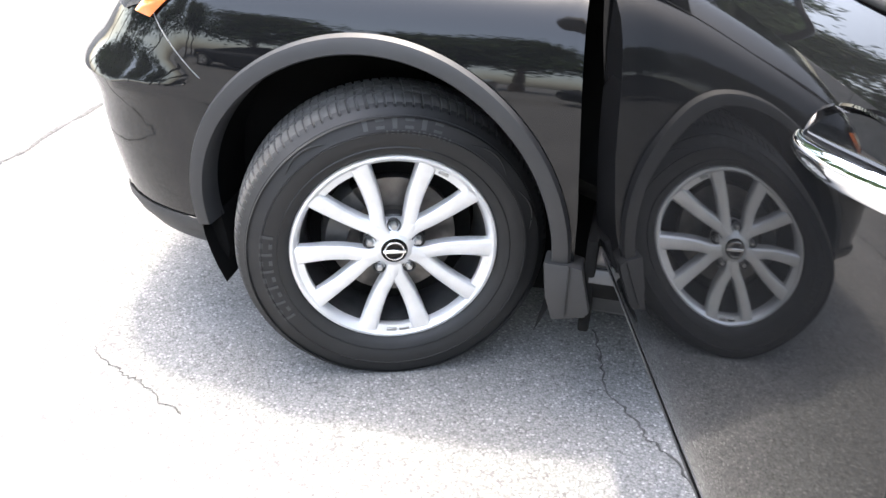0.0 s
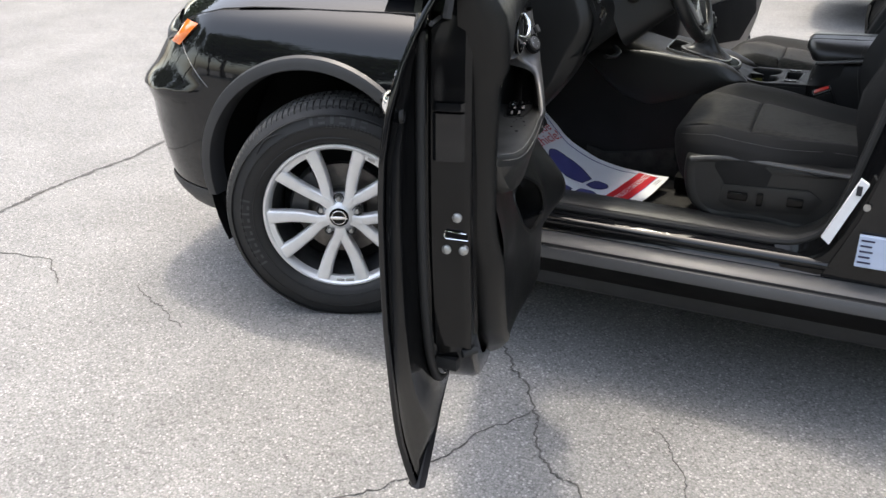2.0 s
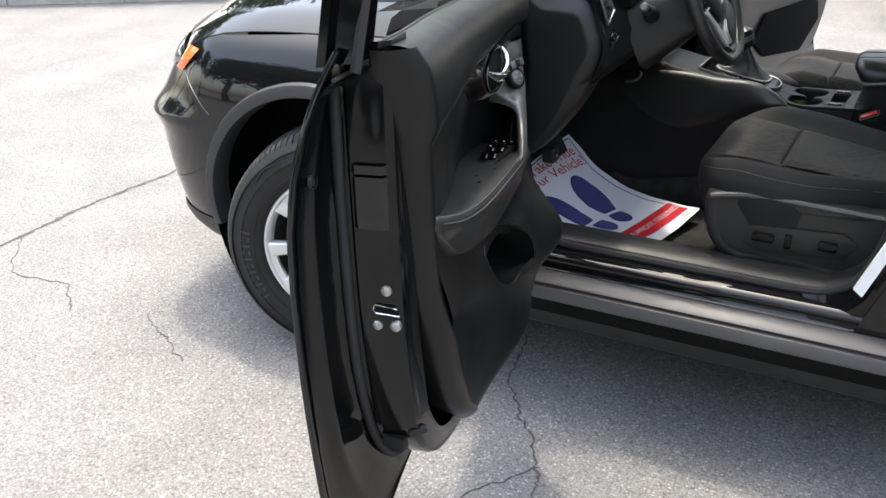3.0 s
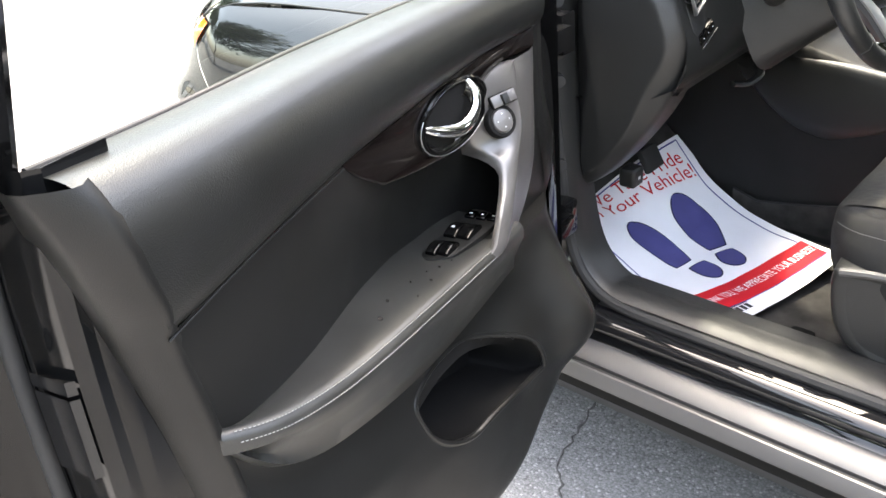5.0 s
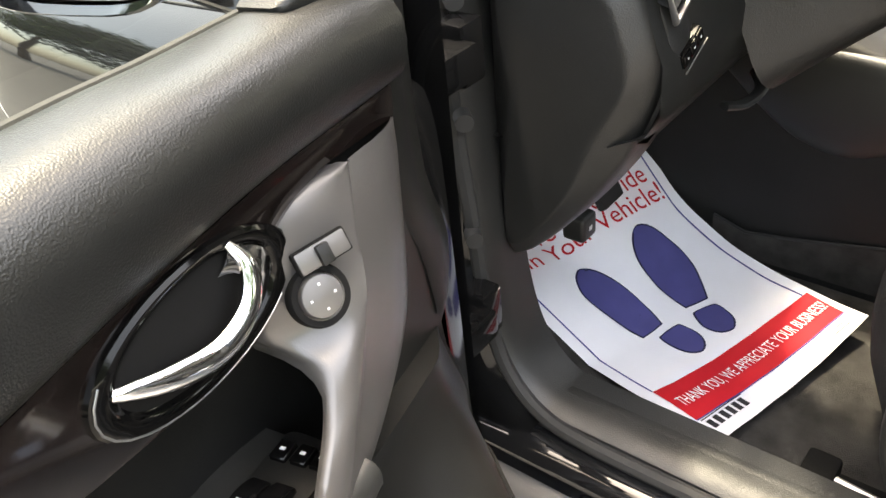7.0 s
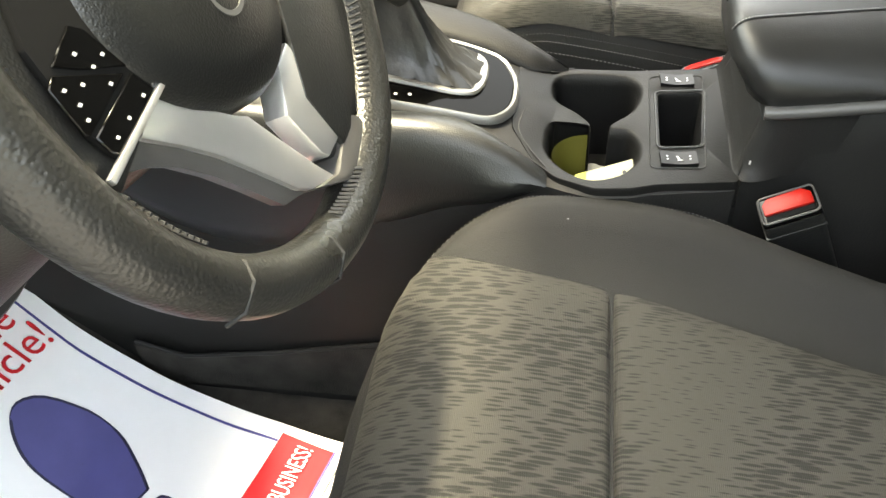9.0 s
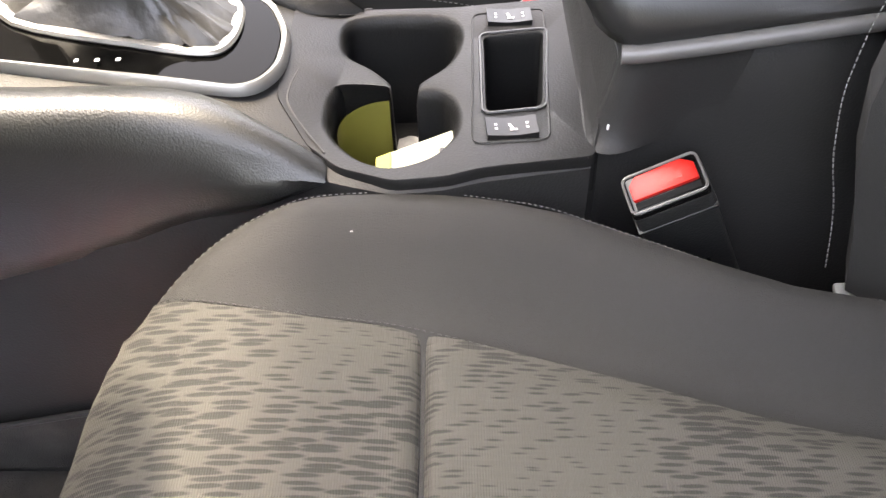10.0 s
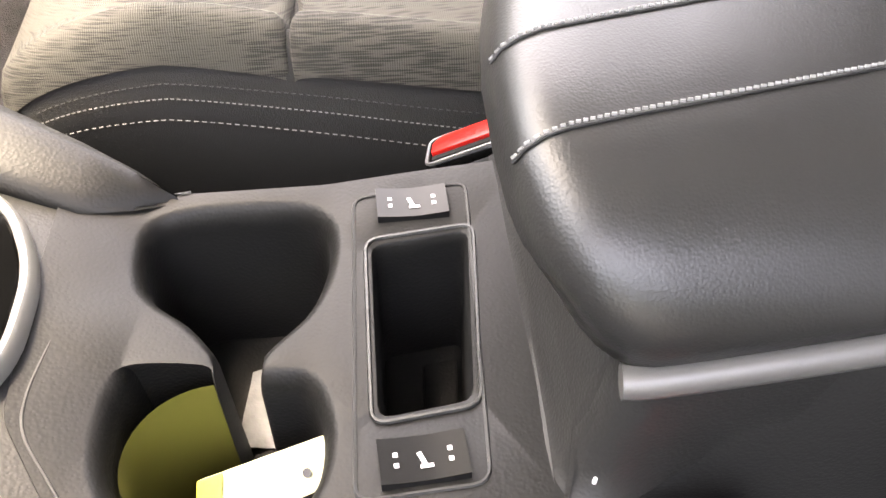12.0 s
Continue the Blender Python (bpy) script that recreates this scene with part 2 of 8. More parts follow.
WHEEL_LEATHER = material("worn_steering_leather", (0.013, 0.013, 0.012), 0.34, noise_scale=12, noise_amount=0.25, bump_scale=480, bump=0.7, bump_kind="VORONOI", bump_distance=0.0006, rough_var=0.1)
PIANO = material("piano_black", (0.0025, 0.0025, 0.0025), 0.08, spec=0.2, coat=0.0, noise_scale=20, noise_amount=0.2)
WOOD = material("dark_gloss_trim", (0.006, 0.0042, 0.0038), 0.10, coat=0.25, noise_scale=25, noise_amount=0.5)
CARPET = material("dark_carpet", (0.042, 0.040, 0.038), 0.98, spec=0.1, noise_scale=25, noise_amount=0.35, bump_scale=700, bump=0.9, bump_distance=0.002)
BOLSTER = material("dark_knit_bolster", (0.0105, 0.0102, 0.0097), 0.8, spec=0.3, noise_scale=6, noise_amount=0.15, bump_scale=1100, bump=0.7, bump_distance=0.0007)
FABRIC = fabric_material("dashed_seat_cloth", (0.0310, 0.0290, 0.0242), (0.0105, 0.0098, 0.0084))
FABRIC_FAR = fabric_material("dashed_seat_cloth_far", (0.0310, 0.0290, 0.0242), (0.0105, 0.0098, 0.0084), 2.2)
THREAD = material("grey_thread", (0.15, 0.15, 0.146), 0.8, noise_scale=200, noise_amount=0.2)
PAPER = material("white_paper", (0.86, 0.86, 0.88), 0.6, noise_scale=9, noise_amount=0.03, bump_scale=9, bump=0.25, bump_distance=0.004)
INK_BLUE = material("navy_print", (0.07, 0.07, 0.22), 0.55, noise_scale=14, noise_amount=0.12, bump_scale=9, bump=0.25, bump_distance=0.004)
INK_EDGE = material("dark_print_outline", (0.015, 0.015, 0.05), 0.55)
INK_RED = material("red_print", (0.56, 0.018, 0.028), 0.6, spec=0.2, noise_scale=14, noise_amount=0.06)
INK_BLACK = material("black_print", (0.015, 0.015, 0.02), 0.6)
LINE_BLUE = material("thin_blue_print", (0.05, 0.05, 0.22), 0.6)
LABEL_WHITE = material("white_label", (0.8, 0.8, 0.8), 0.45, noise_scale=30, noise_amount=0.03)
LABEL_BLUE = material("pale_blue_label", (0.45, 0.52, 0.66), 0.45, noise_scale=30, noise_amount=0.05)
MARK_WHITE = material("white_symbol", (0.55, 0.55, 0.55), 0.5)
AMBER = material("amber_lens", (0.75, 0.16, 0.02), 0.12, coat=1.0, noise_scale=60, noise_amount=0.15)
LENS = material("smoked_headlamp", (0.03, 0.032, 0.034), 0.08, coat=0.3, metal=0.1, noise_scale=30, noise_amount=0.3)
RED_BUTTON = material("red_buckle_button", (0.30, 0.0060, 0.0042), 0.35, spec=0.25, noise_scale=40, noise_amount=0.05)
TAG_YELLOW = material("yellow_tag", (0.42, 0.41, 0.03), 0.5, noise_scale=30, noise_amount=0.05)
TAG_PALE = material("pale_tag_paper", (0.36, 0.36, 0.23), 0.5, noise_scale=30, noise_amount=0.04)
OLIVE = material("yellow_cup_holder_mat", (0.10, 0.090, 0.012), 0.6, noise_scale=12, noise_amount=0.15)
GLASS = glass_material("side_glass", (0.80, 0.86, 0.83))
SCREEN = glass_material("windscreen", (0.80, 0.84, 0.82))
ARM_LEATHER = material("dusty_armrest_leatherette", (0.0165, 0.0167, 0.0157), 0.36, spec=0.40, noise_scale=14, noise_amount=0.3, bump_scale=900, bump=0.3, bump_kind="VORONOI", bump_distance=0.0003, rough_var=0.08)
PEBBLE = material("pebbled_console_plastic", (0.0062, 0.0061, 0.0060), 0.50, spec=0.17, noise_scale=9, noise_amount=0.15, bump_scale=620, bump=0.45, bump_kind="VORONOI", bump_distance=0.0004, rough_var=0.06)
CONSOLE = material("matt_console_plastic", (0.0140, 0.0138, 0.0135), 0.50, spec=0.18, noise_scale=8, noise_amount=0.15, bump_scale=680, bump=0.5, bump_kind="VORONOI", bump_distance=0.0004, rough_var=0.06)
SWITCH = material("dark_satin_switch", (0.006, 0.006, 0.0062), 0.32, spec=0.16, noise_scale=30, noise_amount=0.1)
GATE_SATIN = material("dark_satin_gate_frame", (0.19, 0.19, 0.186), 0.40, metal=0.7, rough_var=0.06, noise_scale=30, noise_amount=0.05)
BOOT = material("silvery_creased_boot", (0.020, 0.0195, 0.019), 0.36, spec=0.42, noise_scale=30, noise_amount=0.35, bump_scale=160, bump=0.5, bump_distance=0.001, rough_var=0.1)
DARK_THREAD = material("dark_grey_thread", (0.085, 0.084, 0.081), 0.8, noise_scale=200, noise_amount=0.2)
SLIP = material("thin_grey_white_paper", (0.23, 0.23, 0.23), 0.6, noise_scale=120, noise_amount=0.15, bump_scale=200, bump=0.4, bump_distance=0.002)
SATIN_BRIGHT = material("bright_satin_spoke", (0.74, 0.74, 0.73), 0.36, metal=0.85, rough_var=0.06, noise_scale=30, noise_amount=0.04)
GATE = material("dark_gate_gloss", (0.0015, 0.0015, 0.0015), 0.05, spec=0.025)
MIRROR = material("mirror_glass", (0.9, 0.92, 0.93), 0.0, metal=1.0)
HEADLINER = material("grey_headliner", (0.62, 0.61, 0.59), 0.95, noise_scale=40, noise_amount=0.05, bump_scale=300, bump=0.2)
SPOT = material("dark_stain", (0.012, 0.01, 0.008), 0.7)
LEAF = material("leaf_green", (0.045, 0.085, 0.02), 0.55, noise_scale=3, noise_amount=0.4)
BARK = material("bark", (0.10, 0.075, 0.055), 0.9, noise_scale=8, noise_amount=0.4, bump_scale=30, bump=0.8, bump_distance=0.01)
GRASS = material("grass", (0.07, 0.11, 0.03), 0.9, noise_scale=4, noise_amount=0.4, bump_scale=60, bump=1.0, bump_distance=0.03)
CONCRETE = material("concrete_kerb", (0.42, 0.40, 0.37), 0.9, noise_scale=12, noise_amount=0.15, bump_scale=120, bump=0.4)


# ---- mesh helpers ----
def finish(bm, name, mat, sharp=38):
    bmesh.ops.recalc_face_normals(bm, faces=bm.faces)
    me = bpy.data.meshes.new(name)
    bm.to_mesh(me)
    bm.free()
    for m in (mat if isinstance(mat, (list, tuple)) else [mat]):
        me.materials.append(m)
    me.shade_smooth()
    me.set_sharp_from_angle(angle=radians(sharp))
    return me


def thing(name, x, y, z, label, category, group="", kind=""):
    ob = new(name)
    ob.location = (x, y, z)
    bpy.context.view_layer.update()
    return tagged(ob, label, category, group, kind)


def part(name, bm, mat, parent, label="", sharp=38):
    """One mesh, in world coordinates, under a thing or a part."""
    ob = new(name, finish(bm, name, mat, sharp))
    ob.parent = parent
    # all parts keep world coordinates, so only the top Empty's offset is undone
    top = parent
    while top.parent:
        top = top.parent
    if parent is top:
        ob.matrix_parent_inverse = Matrix.Translation(-top.location)
    if label:
        ob["label"] = label
    return ob


def structure(name, bm, mat, label, category, sharp=38, kind="structure"):
    return tagged(new(name, finish(bm, name, mat, sharp)), label, category, kind=kind)


def sheet(rows, close_u=False, close_v=False, bm=None):
    """Quads over rows of points. close_v joins the last row to the first, close_u the last column to the first."""
    bm = bm or bmesh.new()
    vs = [[bm.verts.new(p) for p in r] for r in rows]
    n, m = len(vs), len(vs[0])
    for i in range(n if close_v else n - 1):
        for j in range(m if close_u else m - 1):
            a, b, c, d = vs[i][j], vs[i][(j + 1) % m], vs[(i + 1) % n][(j + 1) % m], vs[(i + 1) % n][j]
            if len({a, b, c, d}) == 4:
                bm.faces.new((a, b, c, d))
    return bm


def cap(bm, pts):
    try:
        bm.faces.new([bm.verts.new(p) for p in pts])
    except ValueError:
        pass
    return bm


def catmull(pts, n, closed=False):
    """A smooth line of n steps a span through the points."""
    pts = [Vector(p) for p in pts]
    out, k = [], len(pts)
    for i in range(k if closed else k - 1):
        p1, p2 = pts[i], pts[(i + 1) % k]
        p0 = pts[i - 1] if closed or i else p1 + (p1 - p2)
        p3 = pts[(i + 2) % k] if closed or i + 2 < k else p2 + (p2 - p1)
        for s in range(n):
            t = s / n
            out.append(0.5 * (2 * p1 + (p2 - p0) * t + (2 * p0 - 5 * p1 + 4 * p2 - p3) * t * t + (3 * p1 - p0 - 3 * p2 + p3) * t ** 3))
    if not closed:
        out.append(pts[-1])
    return out


def curve_at(table, x):
    """Smooth interpolation in rows of (x, value)."""
    if x <= table[0][0]:
        return table[0][1]
    for (a, p), (b, q) in zip(table, table[1:]):
        if x <= b:
            t = (x - a) / (b - a)
            return p + (q - p) * (t * t * (3 - 2 * t) * 0.5 + t * 0.5)
    return table[-1][1]


def tube(path, radius, n=10, closed=False, bm=None, flat=1.0, up=(0, 0, 1)):
    """A round (or flattened) tube along a path; radius may be a list."""
    bm = bm or bmesh.new()
    path = [Vector(p) for p in path]
    rows, up = [], Vector(up)
    for i, p in enumerate(path):
        a = path[i - 1] if i or closed else path[i]
        b = path[(i + 1) % len(path)] if closed or i + 1 < len(path) else path[i]
        d = (b - a).normalized()
        side = d.cross(up)
        side = side.normalized() if side.length > 1e-4 else Vector((1, 0, 0))
        over = side.cross(d)
        r = radius[i] if isinstance(radius, (list, tuple)) else radius
        rows.append([p + side * r * math.cos(2 * math.pi * k / n) + over * r * flat * math.sin(2 * math.pi * k / n) for k in range(n)])
    sheet(rows, close_u=True, close_v=closed, bm=bm)
    if not closed:
        cap(bm, rows[0]), cap(bm, rows[-1])
    return bm


def prism(pts, vec, bevel=0.0, seg=2, bm=None):
    """A closed outline pushed along vec, with rounded edges."""
    one = bmesh.new()
    vec = Vector(vec)
    a = [one.verts.new(p) for p in pts]
    b = [one.verts.new(Vector(p) + vec) for p in pts]
    one.faces.new(a), one.faces.new(b[::-1])
    k = len(pts)
    for i in range(k):
        one.faces.new((a[i], b[i], b[(i + 1) % k], a[(i + 1) % k]))
    bmesh.ops.recalc_face_normals(one, faces=one.faces)
    if bevel:
        bmesh.ops.bevel(one, geom=one.edges[:], offset=bevel, segments=seg, profile=0.6, affect="EDGES", clamp_overlap=True)
    return merge(bm, one)


def merge(bm, one):
    if bm is None:
        return one
    me = bpy.data.meshes.new("tmp")
    one.to_mesh(me)
    one.free()
    bm.from_mesh(me)
    bpy.data.meshes.remove(me)
    return bm


def box(x0, x1, y0, y1, z0, z1, bevel=0.004, seg=2, m=None, bm=None):
    one = prism([(x0, y0, z0), (x1, y0, z0), (x1, y1, z0), (x0, y1, z0)], (0, 0, z1 - z0), bevel, seg)
    if m is not None:
        one.transform(m)
    return merge(bm, one)


def revolve(profile, m, n=64, bm=None, start=0.0, end=360.0):
    """Profile rows (radius, depth) turned round the local y axis of m."""
    full = abs(end - start - 360) < 1e-6
    angles = [radians(start + (end - start) * k / n) for k in range(n if full else n + 1)]
    rows = [[m @ Vector((r * math.cos(a), d, r * math.sin(a))) for r, d in profile] for a in angles]
    return sheet(rows, close_v=full, bm=bm)


def round_outline(pts, radius, n=5):
    """2D outline with its corners rounded."""
    pts = [Vector(p) for p in pts]
    out, k = [], len(pts)
    for i in range(k):
        p, a, b = pts[i], pts[i - 1], pts[(i + 1) % k]
        r = radius[i] if isinstance(radius, (list, tuple)) else radius
        r = min(r, (a - p).length * 0.48, (b - p).length * 0.48)
        s, e = p + (a - p).normalized() * r, p + (b - p).normalized() * r
        for j in range(n + 1):
            t = j / n
            out.append(s * (1 - t) ** 2 + p * 2 * t * (1 - t) + e * t * t)
    return out


# ---- ground ----
def ground():
    rows = []
    xs = [-400, -60, -20, -8, -4, -2, -1, 0, 1, 2, 4, 8, 20, 60, 400]
    for y in xs:
        rows.append([(x, y, 0.0) for x in xs])
    structure("ground", sheet(rows), ASPHALT, "worn light grey asphalt of a car park", "asphalt")


def crack(points, width, seed):
    """A wandering open joint in the asphalt."""
    rnd = random.Random(seed)
    line = catmull([(x, y, 0) for x, y in points], 14)
    rows = []
    drift = 0.0
    for i, p in enumerate(line):
        d = (line[min(i + 1, len(line) - 1)] - line[max(i - 1, 0)]).normalized()
        side = Vector((-d.y, d.x, 0))
        drift = drift * 0.7 + rnd.uniform(-0.008, 0.008)
        w = width * rnd.uniform(0.25, 1.0)
        q = p + side * drift
        rows.append([q - side * w + Vector((0, 0, 0.002)), q + Vector((0, 0, 0.0035)), q + side * w + Vector((0, 0, 0.002))])
    structure("pavement_crack", sheet(rows), CRACK, "dark jagged crack in the asphalt", "crack")


ground()
crack([(0.46, 0.30), (0.51, 0.08), (0.605, -0.085), (0.63, -0.11), (0.735, -0.25), (0.79, -0.375), (0.86, -0.47), (0.95, -0.53), (1.1, -0.72)], 0.0045, 1)
crack([(0.735, -0.25), (0.64, -0.40), (0.56, -0.575), (0.50, -0.68), (0.42, -0.8)], 0.003, 2)
crack([(1.04, -0.2), (1.08, -0.255), (1.125, -0.345), (1.2, -0.5)], 0.002, 3)
crack([(-1.6, -3.2), (-1.66, -1.4), (-1.71, 0.0), (-1.735, 0.36), (-1.73, 0.62), (-1.7, 1.06), (-1.72, 2.4), (-1.8, 5.0)], 0.016, 4)
crack([(-1.71, 0.1), (-1.45, -0.12), (-1.2, -0.1), (-1.0, -0.22)], 0.003, 5)
crack([(-0.75, -0.12), (-0.62, -0.2), (-0.55, -0.22), (-0.42, -0.3)], 0.0022, 6)

# ---- the car ----
car = thing("car", 1.3, 0.88, 0.0, "black five-door crossover with its driver's door standing open", "car")

# plan line of the car's flank, by arc length; the bumper's corner turns in at the front
PLAN = [(-1.95, (-0.94, 0.90)), (-1.6, (-0.925, 0.66)), (-1.3, (-0.895, 0.42)), (-1.05, (-0.845, 0.225)), (-0.85, (-0.760, 0.098)), (-0.70, (-0.662, 0.030)), (-0.58, (-0.568, -0.004)),
        (-0.48, (-0.477, -0.020)), (-0.35, (-0.35, -0.028)), (0.0, (0.0, -0.034)), (0.3, (0.3, -0.034)), (0.6, (0.6, -0.03))]


def plan(s):
    return Vector((curve_lin([(a, p[0]) for a, p in PLAN], s), curve_lin([(a, p[1]) for a, p in PLAN], s)))


def curve_lin(table, x):
    """Catmull-Rom through rows of (x, value)."""
    k = len(table)
    i = max(0, min(k - 2, sum(1 for a, _ in table if a <= x) - 1))
    (a, p), (b, q) = table[i], table[i + 1]
    m0 = (q - table[i - 1][1]) / (b - table[i - 1][0]) if i else (q - p) / (b - a)
    m1 = (table[i + 2][1] - p) / (table[i + 2][0] - a) if i + 2 < k else (q - p) / (b - a)
    h = b - a
    t = (x - a) / h
    return (2 * t ** 3 - 3 * t * t + 1) * p + (t ** 3 - 2 * t * t + t) * h * m0 + (3 * t * t - 2 * t ** 3) * q + (t ** 3 - t * t) * h * m1


INSET = [(0.20, 0.06), (0.27, 0.035), (0.38, 0.012), (0.50, 0.0), (0.62, 0.0), (0.72, 0.006), (0.80, 0.02), (0.87, 0.045), (0.92, 0.085), (0.955, 0.14), (0.98, 0.21), (1.0, 0.30)]
# rows: height on the flank -> inset and true height; past 0.86 the panel rolls over into the bonnet


def flank(s, v, out=0.0):
    """The place on the car's side at arc length s and height v."""
    p = plan(s)
    d = plan(s + 0.01) - plan(s - 0.01)
    n = Vector((-d.y, d.x)).normalized()
    inset = curve_lin(INSET, v) - out
    nose = max(0.0, -0.45 - s)
    # the front corner tucks in above and below a ridge at bumper height
    k = min(nose, 0.5)
    inset += k * (0.16 * max(0, 0.665 - v) + 1.05 * max(0, v - 0.665)) - 0.02 * min(1, k * 6) * math.exp(-((v - 0.665) / 0.035) ** 2)
    z = v if v < 0.9 else 0.9 + (v - 0.9) * 0.85
    return Vector((p.x + n.x * inset, p.y + n.y * inset, z))


ARCH_X, ARCH_Z, ARCH_R = -0.045, 0.385, 0.44


def bonnet_seam(s):
    return curve_lin([(-0.62, 0.86), (-0.4, 0.925), (0.0, 0.945), (0.5, 0.955)], s)


def polar_panel(name, inner, outer, mat, label, a0, a1, steps=48, rings=12, thickness=0.0015):
    rows = []
    for i in range(rings + 1):
        t = i / rings
        row = []
        for k in range(steps + 1):
            a = radians(a0 + (a1 - a0) * k / steps)
            r0 = inner
            s0, v0 = ARCH_X + r0 * math.cos(a), ARCH_Z + r0 * math.sin(a)
            s1, v1 = outer(a)
            row.append(flank(s0 + (s1 - s0) * t, v0 + (v1 - v0) * t))
        rows.append(row)
    bm = sheet(rows)
    return part(name, bm, mat, car, label)


def ray_to(a, lines):
    """How far a ray from the arch's centre goes to the nearest of some bounding lines ((point), (point))."""
    d = Vector((math.cos(a), math.sin(a)))
    best = 9.0
    for p, q in lines:
        p, q = Vector(p) - Vector((ARCH_X, ARCH_Z)), Vector(q) - Vector((ARCH_X, ARCH_Z))
        e = q - p
        den = d.x * e.y - d.y * e.x
        if abs(den) < 1e-9:
            continue
        t = (p.x * e.y - p.y * e.x) / den
        u = (p.x * d.y - p.y * d.x) / den
        if t > 0.05 and -0.002 <= u <= 1.002:
            best = min(best, t)
    return ARCH_X + d.x * best, ARCH_Z + d.y * best


SEAM_TOP, SEAM_LOW = (-0.60, 0.845), (-0.425, 0.70)
fender_lines = [((0.408, 0.2), (0.402, 0.5)), ((0.402, 0.5), (0.378, 0.84)), ((0.378, 0.84), (0.372, 0.98)), ((0.40, 0.954), (-0.05, 0.945)), ((-0.05, 0.945), (-0.42, 0.92)), ((-0.42, 0.92), (-0.62, 0.855)), (SEAM_TOP, (-0.36, 0.647))]
seam_angle = math.degrees(math.atan2(0.70 - ARCH_Z, -0.425 - ARCH_X))
polar_panel("front_fender", ARCH_R - 0.004, lambda a: ray_to(a, fender_lines), PAINT, "glossy black front fender", -18, seam_angle, 72, 14)


def bumper():
    rows = []
    ss = [-1.95, -1.8, -1.65, -1.5, -1.35, -1.2, -1.08, -0.98, -0.9, -0.83, -0.76, -0.7, -0.64, -0.58, -0.53, -0.48, -0.44, -0.40]
    for v in [0.345, 0.37, 0.40, 0.45, 0.50, 0.55, 0.60, 0.64, 0.66, 0.68, 0.70, 0.73, 0.76, 0.79, 0.82, 0.845]:
        row = []
        for s in ss:
            # stop at the arch and at the fender's seam
            edge = -0.425 - (v - 0.70) * 1.2 if v > 0.70 else ARCH_X - math.sqrt(max(0.0, 0.436 ** 2 - (v - ARCH_Z) ** 2))
            q = s + (edge + 0.40) * max(0.0, min(1.0, (s + 0.75) / 0.35))
            p = flank(q, v)
            # a crease that runs round the corner under the lamp
            row.append(p)
        rows.append(row)
    part("front_bumper", sheet(rows), PAINT, car, "glossy black front bumper corner")
    low = []
    for v, out in ((0.345, 0.004), (0.33, 0.010), (0.30, 0.004), (0.265, -0.012), (0.24, -0.05), (0.235, -0.09)):
        row = []
        for s in ss:
            edge = ARCH_X - 0.428
            q = s + (edge + 0.40) * max(0.0, min(1.0, (s + 0.75) / 0.35))
            row.append(flank(q, v, out))
        low.append(row)
    part("lower_bumper_lip", sheet(low), CLADDING, car, "grained black plastic bumper lip")
    flap = prism([(-0.47, 0.03, 0.33), (-0.455, 0.035, 0.24), (-0.44, 0.04, 0.20), (-0.43, 0.04, 0.25), (-0.44, 0.03, 0.36)], (0, 0.2, 0), 0.003)
    part("air_deflector", flap, LINER, car)


bumper()


def arch_trim():
    """The grained cladding lip round the wheel opening, with its lower ends."""
    rows = []
    angles = [186 - (186 + 4) * k / 72 for k in range(73)]
    prof = [(0.402, -0.050), (0.402, 0.008), (0.405, 0.013), (0.425, 0.016), (0.437, 0.014), (0.443, 0.004)]
    for a in angles:
        a = radians(a)
        row = []
        for r, out in prof:
            row.append(flank(ARCH_X + r * math.cos(a), ARCH_Z + r * math.sin(a), out))
        rows.append(row)
    part("wheel_arch_trim", sheet(rows), CLADDING, car, "grained black plastic wheel arch lip")
    # rear end below the joint: flat cladding and mud flap
    o = [(0.342, 0.385), (0.396, 0.385), (0.425, 0.38), (0.450, 0.275), (0.44, 0.262), (0.370, 0.245), (0.352, 0.30)]
    bm = prism([(x, -0.047, z) for x, z in o], (0, 0.06, 0), 0.005)
    part("arch_lower_cladding", bm, CLADDING, car)
    # fender strip between the arch and the door gap, below the painted panel
    part("cladding_seam", box(0.396, 0.400, -0.053, -0.033, 0.262, 0.384, 0.001, 1), SEAL, car)


arch_trim()


def wheel_well():
    m = Matrix.Translation((ARCH_X, 0, ARCH_Z))
    bm = revolve([(0.425, -0.012), (0.43, 0.10), (0.43, 0.245), (0.38, 0.262), (0.10, 0.272)], m, 40, start=-28, end=208)
    part("wheel_well_liner", bm, LINER, car)
    bm = box(-0.5, 0.437, 0.274, 0.286, 0.12, 0.95, 0.004)
    part("inner_wing", bm, LINER, car)
    bm = tube([(0.0, 0.24, 0.30), (0.02, 0.27, 0.55), (0.03, 0.29, 0.80)], 0.035, 12)
    part("suspension_strut", bm, LINER, car)


wheel_well()


